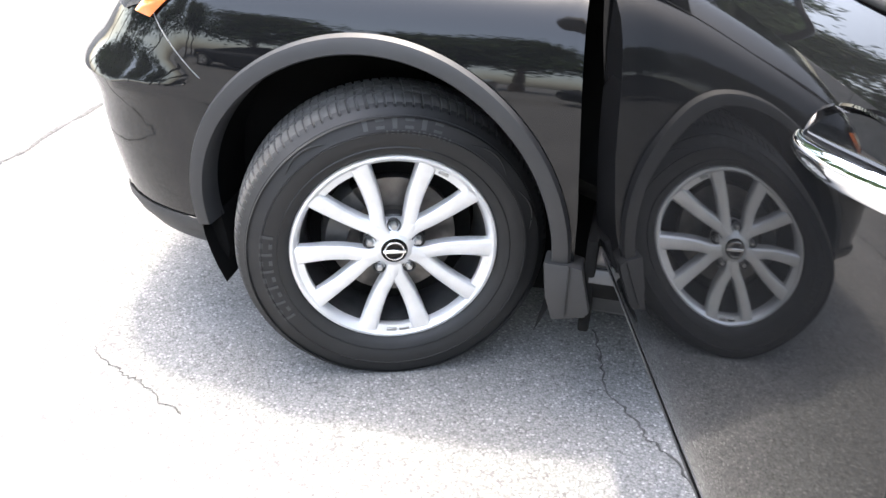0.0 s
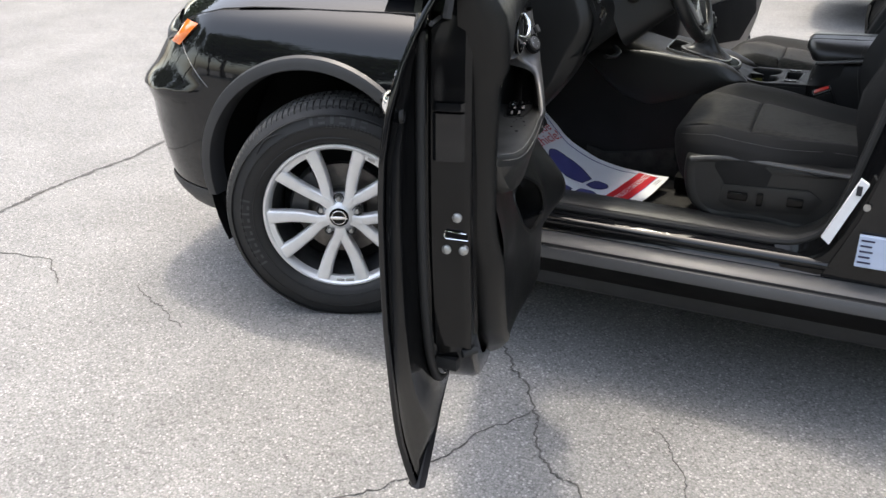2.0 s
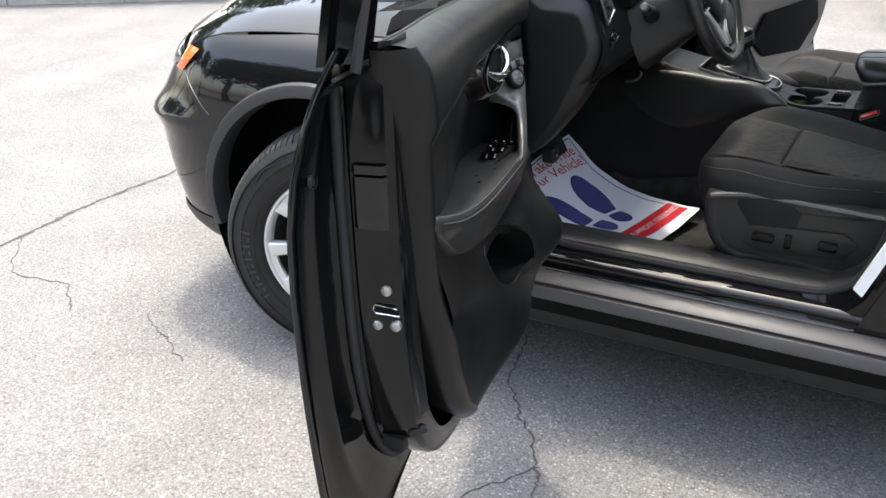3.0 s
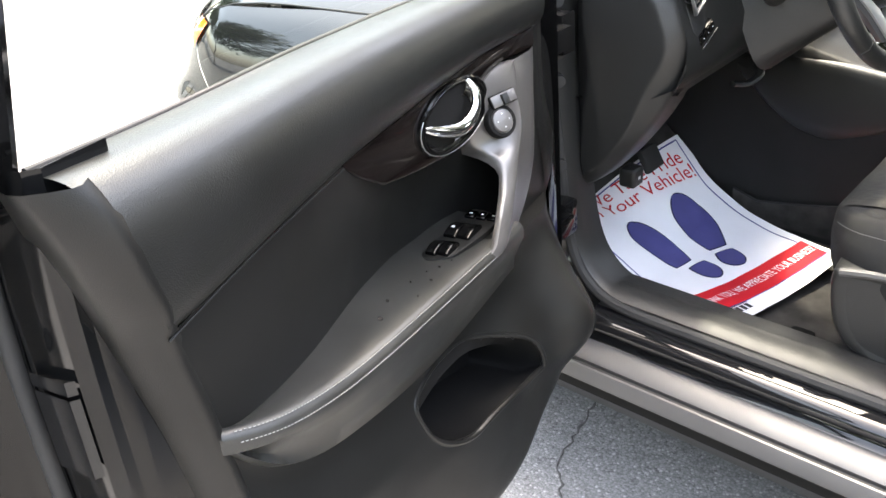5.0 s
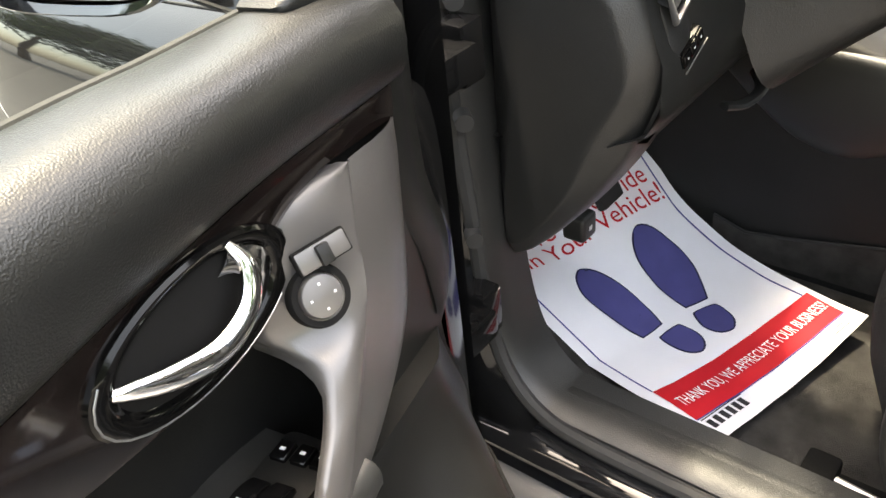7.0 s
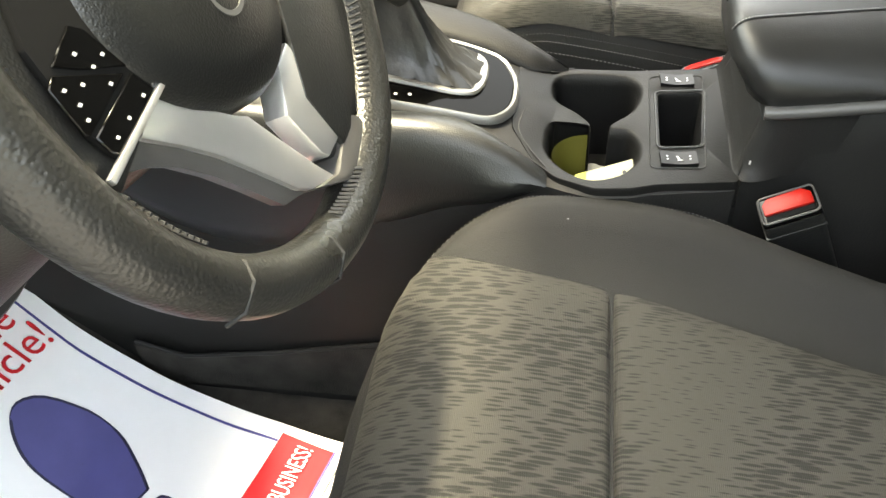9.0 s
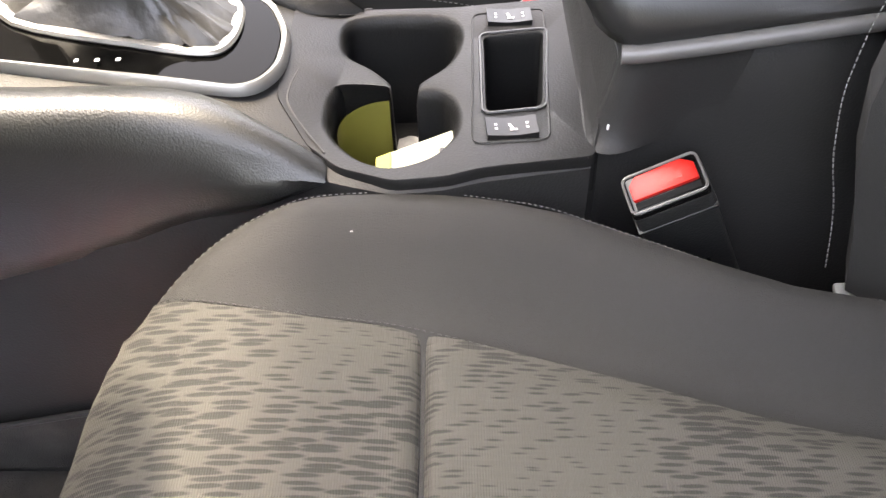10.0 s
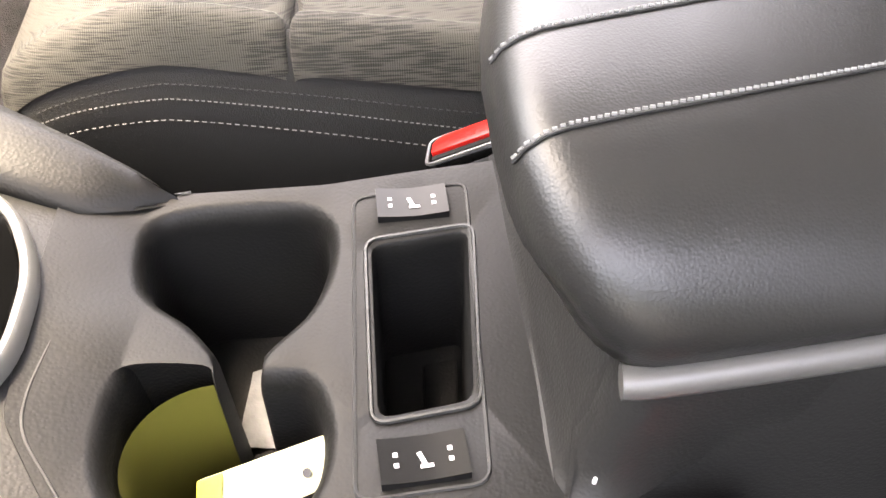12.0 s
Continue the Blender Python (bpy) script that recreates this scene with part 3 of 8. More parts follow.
# ---- front wheel ----
def wheel(parent_name, m):
    n_blocks = 112
    # tyre: closed section, with block and groove steps round the shoulder
    prof = [(0.232, 0.010, 0), (0.240, -0.006, 0), (0.252, -0.015, 0), (0.275, -0.0215, 0), (0.290, -0.0235, 0), (0.3, -0.023, 0), (0.302, -0.0215, 0), (0.318, -0.019, 0), (0.332, -0.0125, 0), (0.334, -0.0095, 0), (0.344, -0.002, 0),
            (0.351, 0.009, 1), (0.355, 0.022, 1), (0.3575, 0.042, 1), (0.358, 0.052, 0.6), (0.350, 0.0525, 0), (0.350, 0.060, 0), (0.359, 0.0605, 0.6), (0.3595, 0.085, 0.6), (0.351, 0.0855, 0), (0.351, 0.093, 0), (0.3595, 0.0935, 0.6),
            (0.3595, 0.118, 0.6), (0.350, 0.1185, 0), (0.350, 0.126, 0), (0.358, 0.1265, 0.6), (0.356, 0.152, 1), (0.349, 0.17, 1), (0.33, 0.185, 0), (0.29, 0.197, 0), (0.25, 0.19, 0), (0.232, 0.17, 0)]
    rows = []
    for k in range(n_blocks):
        for f, low in ((0.0, 0), (0.66, 0), (0.72, 1), (0.95, 1)):
            row = []
            for r, d, g in prof:
                a = 2 * math.pi * (k + f + 0.35 * g * max(0, d) / 0.05 * (0.4 if d < 0.06 else 0.2)) / n_blocks
                rr = r - 0.0050 * g * low
                p = m @ Vector((rr * math.cos(a), d, rr * math.sin(a)))
                p.z = max(p.z, 0.001)
                row.append(p)
            rows.append(row)
    bm = sheet(rows, close_v=True)
    for f in bm.faces:
        c = m.inverted() @ f.calc_center_median()
        f.material_index = 1 if math.hypot(c.x, c.z) > 0.3475 and c.y > 0.0 else 0
    w = part("front_wheel", revolve([(0.234, 0.004), (0.2365, 0.000), (0.234, -0.004), (0.228, -0.005), (0.222, -0.001), (0.218, 0.006), (0.2135, 0.024), (0.222, 0.026), (0.230, 0.016), (0.232, 0.008)], m, 96), ALLOY, car, "silver alloy front wheel with five twin spokes")
    part("tyre", bm, [RUBBER, TREAD], w, "dusty black road tyre", 30)
    part("rim_barrel", revolve([(0.2130, 0.0245), (0.208, 0.05), (0.2, 0.10), (0.205, 0.165), (0.228, 0.17), (0.232, 0.165)], m, 96), ALLOY_DARK, w, "dark inner barrel of the wheel")
    # decorative ribs and raised marking bars on the sidewall
    for r in (0.296, 0.329, 0.262):
        part("sidewall_rib", revolve([(r - 0.0012, -0.0205 if r > 0.32 else -0.0215), (r, -0.0262 if r < 0.32 and r > 0.27 else (-0.0165 if r > 0.32 else -0.0205)), (r + 0.0012, -0.0195 if r < 0.32 else -0.012)], m, 96), RUBBER, w)
    def marks_along(a0, a1, count, r0, r1, depth):
        marks = bmesh.new()
        for k in range(count):
            a = radians(a0 + (a1 - a0) * (k + 0.5) / count)
            half = radians(abs(a1 - a0) / count * 0.30)
            for lo, hi in ((r0, r0 + (r1 - r0) * 0.28), (r0 + (r1 - r0) * 0.72, r1)) if k % 2 else ((r0, r1),):
                hh = half * (1.0 if k % 2 else 0.55)
                pts = []
                for rr, aa in ((lo, a - hh), (lo, a + hh), (hi, a + hh), (hi, a - hh)):
                    dd = -0.0236 if rr < 0.305 else -0.0236 + (rr - 0.305) * 0.38
                    pts.append(m @ Vector((rr * math.cos(aa), dd, rr * math.sin(aa))))
                prism(pts, m.to_3x3() @ Vector((0, -0.0010, 0)), 0, bm=marks)
        ob = part("sidewall_marking", marks, TYRE_TEXT, w, "raised moulded marking bars")
        ob["kind"] = "stuff"
    marks_along(104, 70, 6, 0.305, 0.326, -0.02)
    marks_along(94, 66, 13, 0.293, 0.301, -0.02)
    marks_along(166, 214, 11, 0.272, 0.300, -0.02)
    # leaf-shaped sidewall grooves
    for a0 in (118, 58, 30):
        bm = bmesh.new()
        pts = []
        for k in range(15):
            t = k / 14
            a = radians(a0 + (20 if a0 > 90 else -20) * t)
            pts.append(m @ Vector(((0.308 + 0.014 * math.sin(t * math.pi)) * math.cos(a), -0.0212, (0.308 + 0.014 * math.sin(t * math.pi)) * math.sin(a))))
        tube(pts, [0.0006 + 0.0022 * math.sin(math.pi * k / 14) for k in range(15)], 6, bm=bm)
        part("sidewall_flash", bm, RUBBER, w)
    # spokes: five pairs that part towards the rim
    for k in range(5):
        c = -90 + 72 * k
        for sgn in (-1, 1):
            rows = []
            for i in range(15):
                t = i / 14
                r = 0.030 + (0.2235 - 0.030) * t
                off = sgn * curve_lin([(0.03, 0.001), (0.05, 0.0025), (0.07, 0.0075), (0.09, 0.0175), (0.12, 0.0310), (0.16, 0.0455), (0.20, 0.0575), (0.224, 0.0645)], r)
                half = curve_lin([(0.03, 0.0180), (0.05, 0.0180), (0.08, 0.0190), (0.12, 0.0195), (0.16, 0.0205), (0.20, 0.0225), (0.224, 0.0245)], r)
                top = 0.004 - 0.007 * t + 0.010 * math.sin(t * math.pi) ** 2 * 0.4
                deep = top + 0.030 - 0.010 * t
                a0 = radians(c)
                rad = Vector((math.cos(a0), 0, math.sin(a0)))
                tan = Vector((-math.sin(a0), 0, math.cos(a0)))
                run = math.sqrt(max(r * r - off * off, 1e-6))
                row = []
                for q, dd in ((-1.05, deep), (-1.0, top + 0.008), (-0.84, top + 0.0022), (-0.66, top + 0.0002), (0.0, top + 0.0016), (0.66, top + 0.0002), (0.84, top + 0.0022), (1.0, top + 0.008), (1.05, deep)):
                    row.append(m @ (rad * run + tan * (off + q * half) + Vector((0, dd, 0))))
                rows.append(row)
            part("spoke", sheet(rows, close_u=True), ALLOY, w, sharp=50)
        # bridge at the rim's foot
        bm = revolve([(0.222, -0.001), (0.206, 0.004), (0.204, 0.012), (0.212, 0.03)], m, 8, start=c - 19, end=c + 19)
        part("spoke_foot", bm, ALLOY, w)
        # lug nut in its pocket
        a = radians(c + 36)
        p = Vector((0.0585 * math.cos(a), 0.0085, 0.0585 * math.sin(a)))
        mm = m @ Matrix.Translation(p)
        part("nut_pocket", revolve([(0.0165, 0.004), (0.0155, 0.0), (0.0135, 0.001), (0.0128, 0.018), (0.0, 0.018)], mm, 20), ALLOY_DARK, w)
        part("lug_nut", revolve([(0.0001, -0.008), (0.006, -0.0075), (0.0095, -0.003), (0.0105, 0.015)], mm, 6), STEEL, w)
    part("hub_disc", revolve([(0.0305, 0.0), (0.038, 0.003), (0.046, 0.009), (0.056, 0.016), (0.064, 0.024), (0.068, 0.034), (0.066, 0.045)], m, 40), ALLOY, w)
    part("centre_cap", revolve([(0.0001, -0.004), (0.024, -0.0035), (0.029, -0.001), (0.031, 0.004)], m, 36), PIANO, w, "black centre cap with a plain silver ring")
    part("cap_ring", revolve([(0.0235, -0.0035), (0.0225, -0.0058), (0.0205, -0.0058), (0.0195, -0.0035)], m, 32), CHROME, w)
    bm = box(-0.026, 0.026, -0.0075, -0.003, -0.0045, 0.0045, 0.0012, 1, m=m)
    part("cap_bar", bm, CHROME, w)
    # brake behind the spokes
    part("brake_disc", revolve([(0.075, 0.060), (0.078, 0.075), (0.148, 0.075), (0.148, 0.10), (0.08, 0.10)], m, 48), DISC, w)
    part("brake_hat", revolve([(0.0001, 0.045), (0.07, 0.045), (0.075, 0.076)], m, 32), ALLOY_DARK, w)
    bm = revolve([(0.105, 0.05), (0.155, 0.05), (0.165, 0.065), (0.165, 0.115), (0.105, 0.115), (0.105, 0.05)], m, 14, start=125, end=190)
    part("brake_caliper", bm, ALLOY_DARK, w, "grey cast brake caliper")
    part("backing_plate", revolve([(0.0001, 0.105), (0.19, 0.105), (0.195, 0.12)], m, 40), LINER, w)
    # balance weights clipped inside the rim
    for a in (268, 276, 60):
        aa = radians(a)
        mm = m @ Matrix.Rotation(-aa + math.pi / 2, 4, "Y")
        bm = box(-0.012, 0.012, -0.002, 0.006, 0.212, 0.22, 0.001, 1, m=mm)
        part("balance_weight", bm, STEEL, w)
    return w


wheel("front_wheel", pose(0.0, 0.004, 0.332, 0, 0, 21))


# ---- bonnet, lamps, cowl ----
def bonnet():
    rows = []
    for s in [-1.95, -1.7, -1.5, -1.3, -1.15, -1.02, -0.9, -0.78, -0.65, -0.55, -0.42, -0.3, -0.15, 0.0, 0.15, 0.3, 0.42]:
        seam = bonnet_seam(max(s, -0.62))
        if s < -0.62:
            seam = 0.86 - (-0.62 - s) * 0.02
        row = []
        e = flank(s, seam)
        centre = Vector((max(e.x, -0.86), 0.90, 1.075 - 0.10 * max(0, -0.2 - e.x) - 0.10 * max(0, -0.62 - e.x)))
        for k in range(13):
            t = k / 12
            p = e.lerp(centre, t)
            p.z = e.z + (centre.z - e.z) * math.sin(t * math.pi / 2) ** 0.8 + 0.022 * math.sin(min(1, t * 5) * math.pi) * 0.5
            row.append(p)
        rows.append(row)
    bm = sheet(rows)
    part("bonnet", bm, PAINT, car, "glossy black bonnet")
    mirrored = [[Vector((p.x, 1.80 - p.y, p.z)) for p in r] for r in rows]
    part("bonnet_far_half", sheet(mirrored), PAINT, car)
    # dark gap between bonnet and fender
    line = [flank(s, bonnet_seam(s) + 0.001) + Vector((0, -0.001, 0.0005)) for s in [-0.6, -0.5, -0.4, -0.3, -0.2, -0.1, 0, 0.1, 0.2, 0.3, 0.46]]
    part("bonnet_gap", tube(line, 0.002, 6), SEAL, car)
    seam = [flank(-0.6 + 0.175 * k / 8, 0.845 - 0.145 * k / 8, 0.0005) for k in range(9)]
    # Satin silver tube paints the highlight along the seam's edge.
    part("bumper_gap_highlight", tube(seam, 0.0011, 6), SATIN, car, "seam between bumper and fender, its highlight drawn as a silver line")


def headlamp():
    rows = []
    for i in range(9):
        t = i / 8
        s = -0.60 - 0.48 * t
        lo = 0.800 + 0.02 * t if t > 0.15 else 0.832 - 0.1 * t
        hi = 0.862 - 0.01 * t + 0.03 * math.sin(t * math.pi)
        rows.append([flank(s, lo + (hi - lo) * k / 5, 0.004 + 0.008 * math.sin(k / 5 * math.pi)) for k in range(6)])
    lamp = part("headlamp", sheet(rows), LENS, car, "dark clear headlamp with an amber corner")
    rows = []
    for i in range(7):
        t = i / 6
        row = []
        for k in range(6):
            q = k / 5
            a = -0.645 + 0.075 * t + (0.080 + 0.010 * t) * q
            z = 0.812 + 0.070 * q - 0.004 * t
            row.append(flank(a, z, 0.006 + 0.010 * math.sin(q * math.pi) * math.sin(t * math.pi)))
        rows.append(row)
    part("amber_marker", sheet(rows), AMBER, lamp, "amber side marker lens")


bonnet()
headlamp()


# ---- sill, pillars, shell ----
# CLADDING lightened for the sill: the sky's sheen is put into the colour.
SILL_CLAD = material("sill_cladding_plastic", (0.055, 0.055, 0.056), 0.40, noise_scale=6, noise_amount=0.08, bump_scale=900, bump=0.2, rough_var=0.05)


def along_x(section, x0, x1, n=2):
    return sheet([[(x0 + (x1 - x0) * k / n, y, z) for y, z in section] for k in range(n + 1)])


def sills():
    part("scuff_plate", along_x([(0.168, 0.39), (0.162, 0.450), (0.150, 0.468), (0.132, 0.472), (0.085, 0.458), (0.076, 0.454), (0.074, 0.447)], 0.60, 1.36, 6), TRIM, car, "grey plastic scuff plate")
    part("painted_sill", along_x([(0.074, 0.448), (0.062, 0.446), (0.045, 0.443), (0.032, 0.436), (0.026, 0.428), (0.030, 0.418), (0.040, 0.412), (0.038, 0.404), (0.027, 0.398)], 0.455, 1.66, 4), PAINT, car, "glossy black door sill", 60)
    part("sill_cladding", along_x([(0.032, 0.399), (0.024, 0.3985), (-0.008, 0.384), (-0.013, 0.380)], 0.44, 3.1, 4), SILL_CLAD, car, "grained plastic sill cladding")
    part("sill_groove", along_x([(-0.013, 0.380), (-0.013, 0.373), (-0.018, 0.372)], 0.44, 3.1, 2), SEAL, car)
    part("sill_step", along_x([(-0.018, 0.372), (-0.022, 0.371), (-0.033, 0.350), (-0.032, 0.344)], 0.44, 3.1, 4), SILL_CLAD, car)
    part("sill_underside", along_x([(-0.032, 0.344), (-0.024, 0.318), (0.004, 0.288), (0.018, 0.278)], 0.44, 3.1, 2), LINER, car)
    part("sill_lower_lip", along_x([(0.018, 0.278), (0.024, 0.272), (0.044, 0.232), (0.060, 0.216), (0.090, 0.212), (0.5, 0.20)], 0.44, 3.1, 2), CLADDING, car)
    part("sill_end_cap", box(0.428, 0.452, -0.030, 0.16, 0.215, 0.442, 0.006), LINER, car)
    part("underbody", box(-0.5, 3.3, 0.35, 1.55, 0.19, 0.215, 0.002, 1), LINER, car)


OPENING = [(0.62, 0.19, 1.30), (0.53, 0.135, 1.16), (0.487, 0.098, 1.04), (0.487, 0.095, 0.90), (0.505, 0.093, 0.72), (0.517, 0.092, 0.60), (0.545, 0.088, 0.515), (0.60, 0.080, 0.468), (0.68, 0.074, 0.456),
           (0.85, 0.073, 0.455), (1.05, 0.073, 0.455), (1.24, 0.072, 0.457), (1.305, 0.070, 0.472), (1.355, 0.066, 0.515), (1.385, 0.062, 0.60), (1.41, 0.058, 0.72), (1.455, 0.056, 0.95), (1.49, 0.075, 1.13), (1.51, 0.12, 1.35), (1.50, 0.2, 1.58)]


def opening():
    line = catmull(OPENING, 6)
    part("door_opening_seal", tube(line, 0.0105, 8, up=(0, 1, 0)), SEAL, car, "black rubber door opening seal")
    # inner trim that follows the seal: kick panel in front, pillar trim behind
    rows = []
    for p in line:
        rows.append([p + Vector((0, 0.006, 0)), p + Vector((0, 0.016, 0)) + inward(p) * 0.006, p + Vector((0, 0.04, 0)) + inward(p) * 0.010, p + Vector((0, 0.10, 0)) + inward(p) * 0.002])
    part("opening_inner_trim", sheet([r for r, p in zip(rows, line) if p.z > 0.462]), TRIM, car)
    # painted pillar and hinge post outside the seal
    outer = []
    for p in line:
        o = -inward(p)
        outer.append([p + Vector((0, -0.002, 0)), p + o * 0.018 + Vector((0, -0.018, 0)), p + o * 0.032 + Vector((0, -0.028, 0)), p + o * 0.05 + Vector((0, -0.034, 0)), p + o * 0.085 + Vector((0, -0.036, 0))])
    front = [r for r, p in zip(outer, line) if p.x < 0.62]
    rear = [r for r, p in zip(outer, line) if p.x > 1.24]
    part("hinge_post", sheet(front), EDGE_PAINT, car, "black painted hinge pillar")
    part("centre_pillar", sheet(rear), EDGE_PAINT, car, "black painted centre pillar")
    # flat of the pillar foot behind the curve
    bm = prism([(1.36, 0.028, 0.40), (1.72, 0.018, 0.40), (1.72, 0.012, 1.12), (1.52, 0.015, 1.12), (1.455, 0.02, 0.72), (1.42, 0.024, 0.56)], (0, 0.03, 0), 0.003)
    part("pillar_foot", bm, PAINT, car)
    bm = prism([(1.345, 0.008, 0.512), (1.365, 0.006, 0.497), (1.425, 0.001, 0.66), (1.405, 0.002, 0.672)], (0, 0.012, 0), 0.001, 1)
    part("pillar_label", bm, LABEL_WHITE, car, "white sticker on the pillar edge")
    bm = box(1.40, 1.412, -0.001, 0.004, 0.632, 0.655, 0.0005, 1)
    part("label_code_block", bm, INK_BLACK, car)
    bm = box(1.428, 1.50, 0.008, 0.02, 0.452, 0.532, 0.001, 1)
    part("tyre_placard", bm, LABEL_BLUE, car, "pale blue and white placard on the pillar")
    bm = bmesh.new()
    for k in range(5):
        box(1.433, 1.462 - 0.004 * (k % 2), 0.006, 0.009, 0.463 + 0.014 * k, 0.467 + 0.014 * k, 0.0004, 1, bm=bm)
    part("placard_lines", bm, INK_EDGE, car)
    for z in (0.80, 0.60):
        part("pillar_screw", tube([(1.43 + (z - 0.6) * 0.2, 0.02, z), (1.43 + (z - 0.6) * 0.2, 0.012, z)], 0.008, 12), STEEL, car)
    # striker and hinges
    for z in (0.62, 0.97):
        bm = box(0.47, 0.545, 0.05, 0.09, z - 0.035, z + 0.035, 0.006)
        box(0.50, 0.56, 0.0, 0.06, z - 0.02, z + 0.02, 0.006, bm=bm)
        part("door_hinge", bm, EDGE_PAINT, car)
    for z in (1.02, 0.93, 0.88, 0.72):
        part("post_bolt", tube([(0.505, 0.09, z), (0.52, 0.075, z)], 0.011, 12), SEAL, car)


def inward(p):
    """From the door opening's edge towards its middle, in the side's plane."""
    c = Vector((0.98, p.y, 1.0))
    d = c - p
    d.y = 0
    return d.normalized()


def shell():
    """The rest of the car's body, plain: roof, pillars, flanks, tail."""
    # Roof, pillars and screen: out of view, added to shape the cabin's light.
    roof = []
    for x, z, y in ((0.90, 1.555, 0.30), (1.02, 1.590, 0.295), (1.25, 1.63, 0.27), (1.8, 1.675, 0.25), (2.5, 1.66, 0.26), (3.15, 1.60, 0.30), (3.35, 1.5, 0.33)):
        roof.append([(x, y, z - 0.05), (x, y + 0.06, z - 0.01), (x, 0.6, z + 0.02), (x, 0.9, z + 0.025), (x, 1.2, z + 0.02), (x, 1.74 - y, z - 0.01), (x, 1.8 - y, z - 0.05)])
    part("roof", sheet(roof), PAINT, car, "black roof")
    # Unseen lining, kept pale to bounce light into the cabin.
    part("headlining", sheet([[Vector(p) - Vector((0, 0, 0.04)) for p in r] for r in roof]), HEADLINER, car)
    for y, sy in ((0.0, 1), (1.80, -1)):
        line = [(0.33, y + sy * 0.12, 1.04), (0.58, y + sy * 0.20, 1.28), (0.92, y + sy * 0.30, 1.54), (1.3, y + sy * 0.29, 1.62)]
        part("windscreen_pillar", tube(catmull(line, 6), 0.04, 8), PAINT, car)
        line = [(1.56, y + sy * 0.09, 1.1), (1.56, y + sy * 0.17, 1.35), (1.54, y + sy * 0.27, 1.62)]
        part("upper_pillar", tube(catmull(line, 4), 0.045, 8), PAINT, car)
    ws = []
    for k in range(7):
        t = k / 6
        ws.append([(0.30 + 0.63 * t - 0.10 * math.sin(math.pi * q / 6) * (1 - 0.5 * t), 0.14 + 0.17 * t + (1.52 - 0.34 * t) * q / 6, 1.04 + 0.53 * t) for q in range(7)])
    part("windscreen", sheet(ws), SCREEN, car, "tinted windscreen")
    cowl = sheet([[(0.10, 0.12, 1.0), (0.08, 0.9, 1.06), (0.10, 1.68, 1.0)], [(0.36, 0.12, 1.03), (0.30, 0.9, 1.05), (0.36, 1.68, 1.03)]])
    part("cowl_panel", cowl, LINER, car)
    fire = sheet([[(0.30, 0.10, 1.04), (0.30, 1.70, 1.04)], [(0.24, 0.10, 0.6), (0.24, 1.70, 0.6)], [(0.22, 0.10, 0.25), (0.22, 1.70, 0.25)]])
    part("firewall", fire, LINER, car)
    # rear flank and tail
    rows = []
    for x in (1.63, 1.9, 2.3, 2.7, 3.1, 3.45):
        t = max(0, x - 2.9)
        rows.append([(x, 0.0 + t * 0.25, 0.40), (x, -0.03 + t * 0.25, 0.6), (x, -0.03 + t * 0.25, 0.85), (x, 0.0 + t * 0.25, 1.02), (x, 0.05 + t * 0.25, 1.16)])
    part("rear_flank", sheet(rows), PAINT, car)
    part("far_rear_flank", sheet([[(p[0], 1.80 - p[1], p[2]) for p in r] for r in rows]), PAINT, car)
    part("far_front_flank", sheet([[(x, 1.82 - i, z) for z, i in ((0.25, 0.03), (0.45, 0.0), (0.7, 0.0), (0.85, 0.04), (0.95, 0.14))] for x in (-0.6, -0.3, 0.0, 0.3, 0.46)]), PAINT, car)
    part("far_sill", sheet([[(x, y, z) for y, z in ((1.60, 0.40), (1.62, 0.465), (1.70, 0.46), (1.77, 0.43), (1.82, 0.37), (1.78, 0.25))] for x in (0.46, 1.7, 3.1)]), CLADDING, car)
    tail = sheet([[(3.45, 0.1, z), (3.55, 0.5, z), (3.57, 0.9, z), (3.55, 1.3, z), (3.45, 1.7, z)] for z in (0.3, 0.8, 1.16, 1.5)])
    part("tailgate", tail, PAINT, car)


sills()
opening()
shell()

# ---- driver's door, swung open ----
DU, DW = Vector((0.2385, -0.971, 0)), Vector((-0.971, -0.2385, 0))


def D(u, w, z):
    """From hinge to latch edge, outwards, up."""
    return DU * u + DW * w + Vector((0, 0, z))


SKIN_W = [(0.36, -0.075), (0.40, -0.046), (0.45, -0.029), (0.5, -0.018), (0.6, -0.008), (0.7, -0.002), (0.8, 0.0), (0.9, 0.0), (0.97, -0.004), (1.04, -0.016), (1.1, -0.034), (1.16, -0.060), (1.21, -0.09)]
SKIN_EDGE = [(0.38, 1.226), (0.42, 1.220), (0.6, 1.206), (0.8, 1.198), (0.98, 1.187), (1.1, 1.172), (1.178, 1.155), (1.21, 1.145)]
BELT = [(0.0, 1.10), (0.33, 1.135), (0.387, 1.143), (0.505, 1.150), (0.562, 1.155), (0.69, 1.162), (0.933, 1.174), (1.081, 1.183), (1.2, 1.188)]


def skin_w(u, z):
    return curve_lin([(0.0, -0.402), (0.12, -0.405), (0.5, -0.42), (0.9, -0.437), (1.19, -0.456), (1.25, -0.46)], u) + curve_lin(SKIN_W, z)


def shell_outline():
    o = [(1.085, 1.150), (1.10, 1.09), (1.108, 0.95), (1.11, 0.80), (1.098, 0.68), (1.065, 0.57), (1.005, 0.485), (0.92, 0.44), (0.80, 0.415), (0.5, 0.40), (0.34, 0.42), (0.26, 0.45), (0.22, 0.52), (0.21, 0.62), (0.21, 0.80), (0.22, 0.98), (0.26, 1.04), (0.36, 1.08), (0.49, 1.095), (0.77, 1.11), (1.0, 1.125)]
    return [Vector((a, b, 0)) for a, b in o]


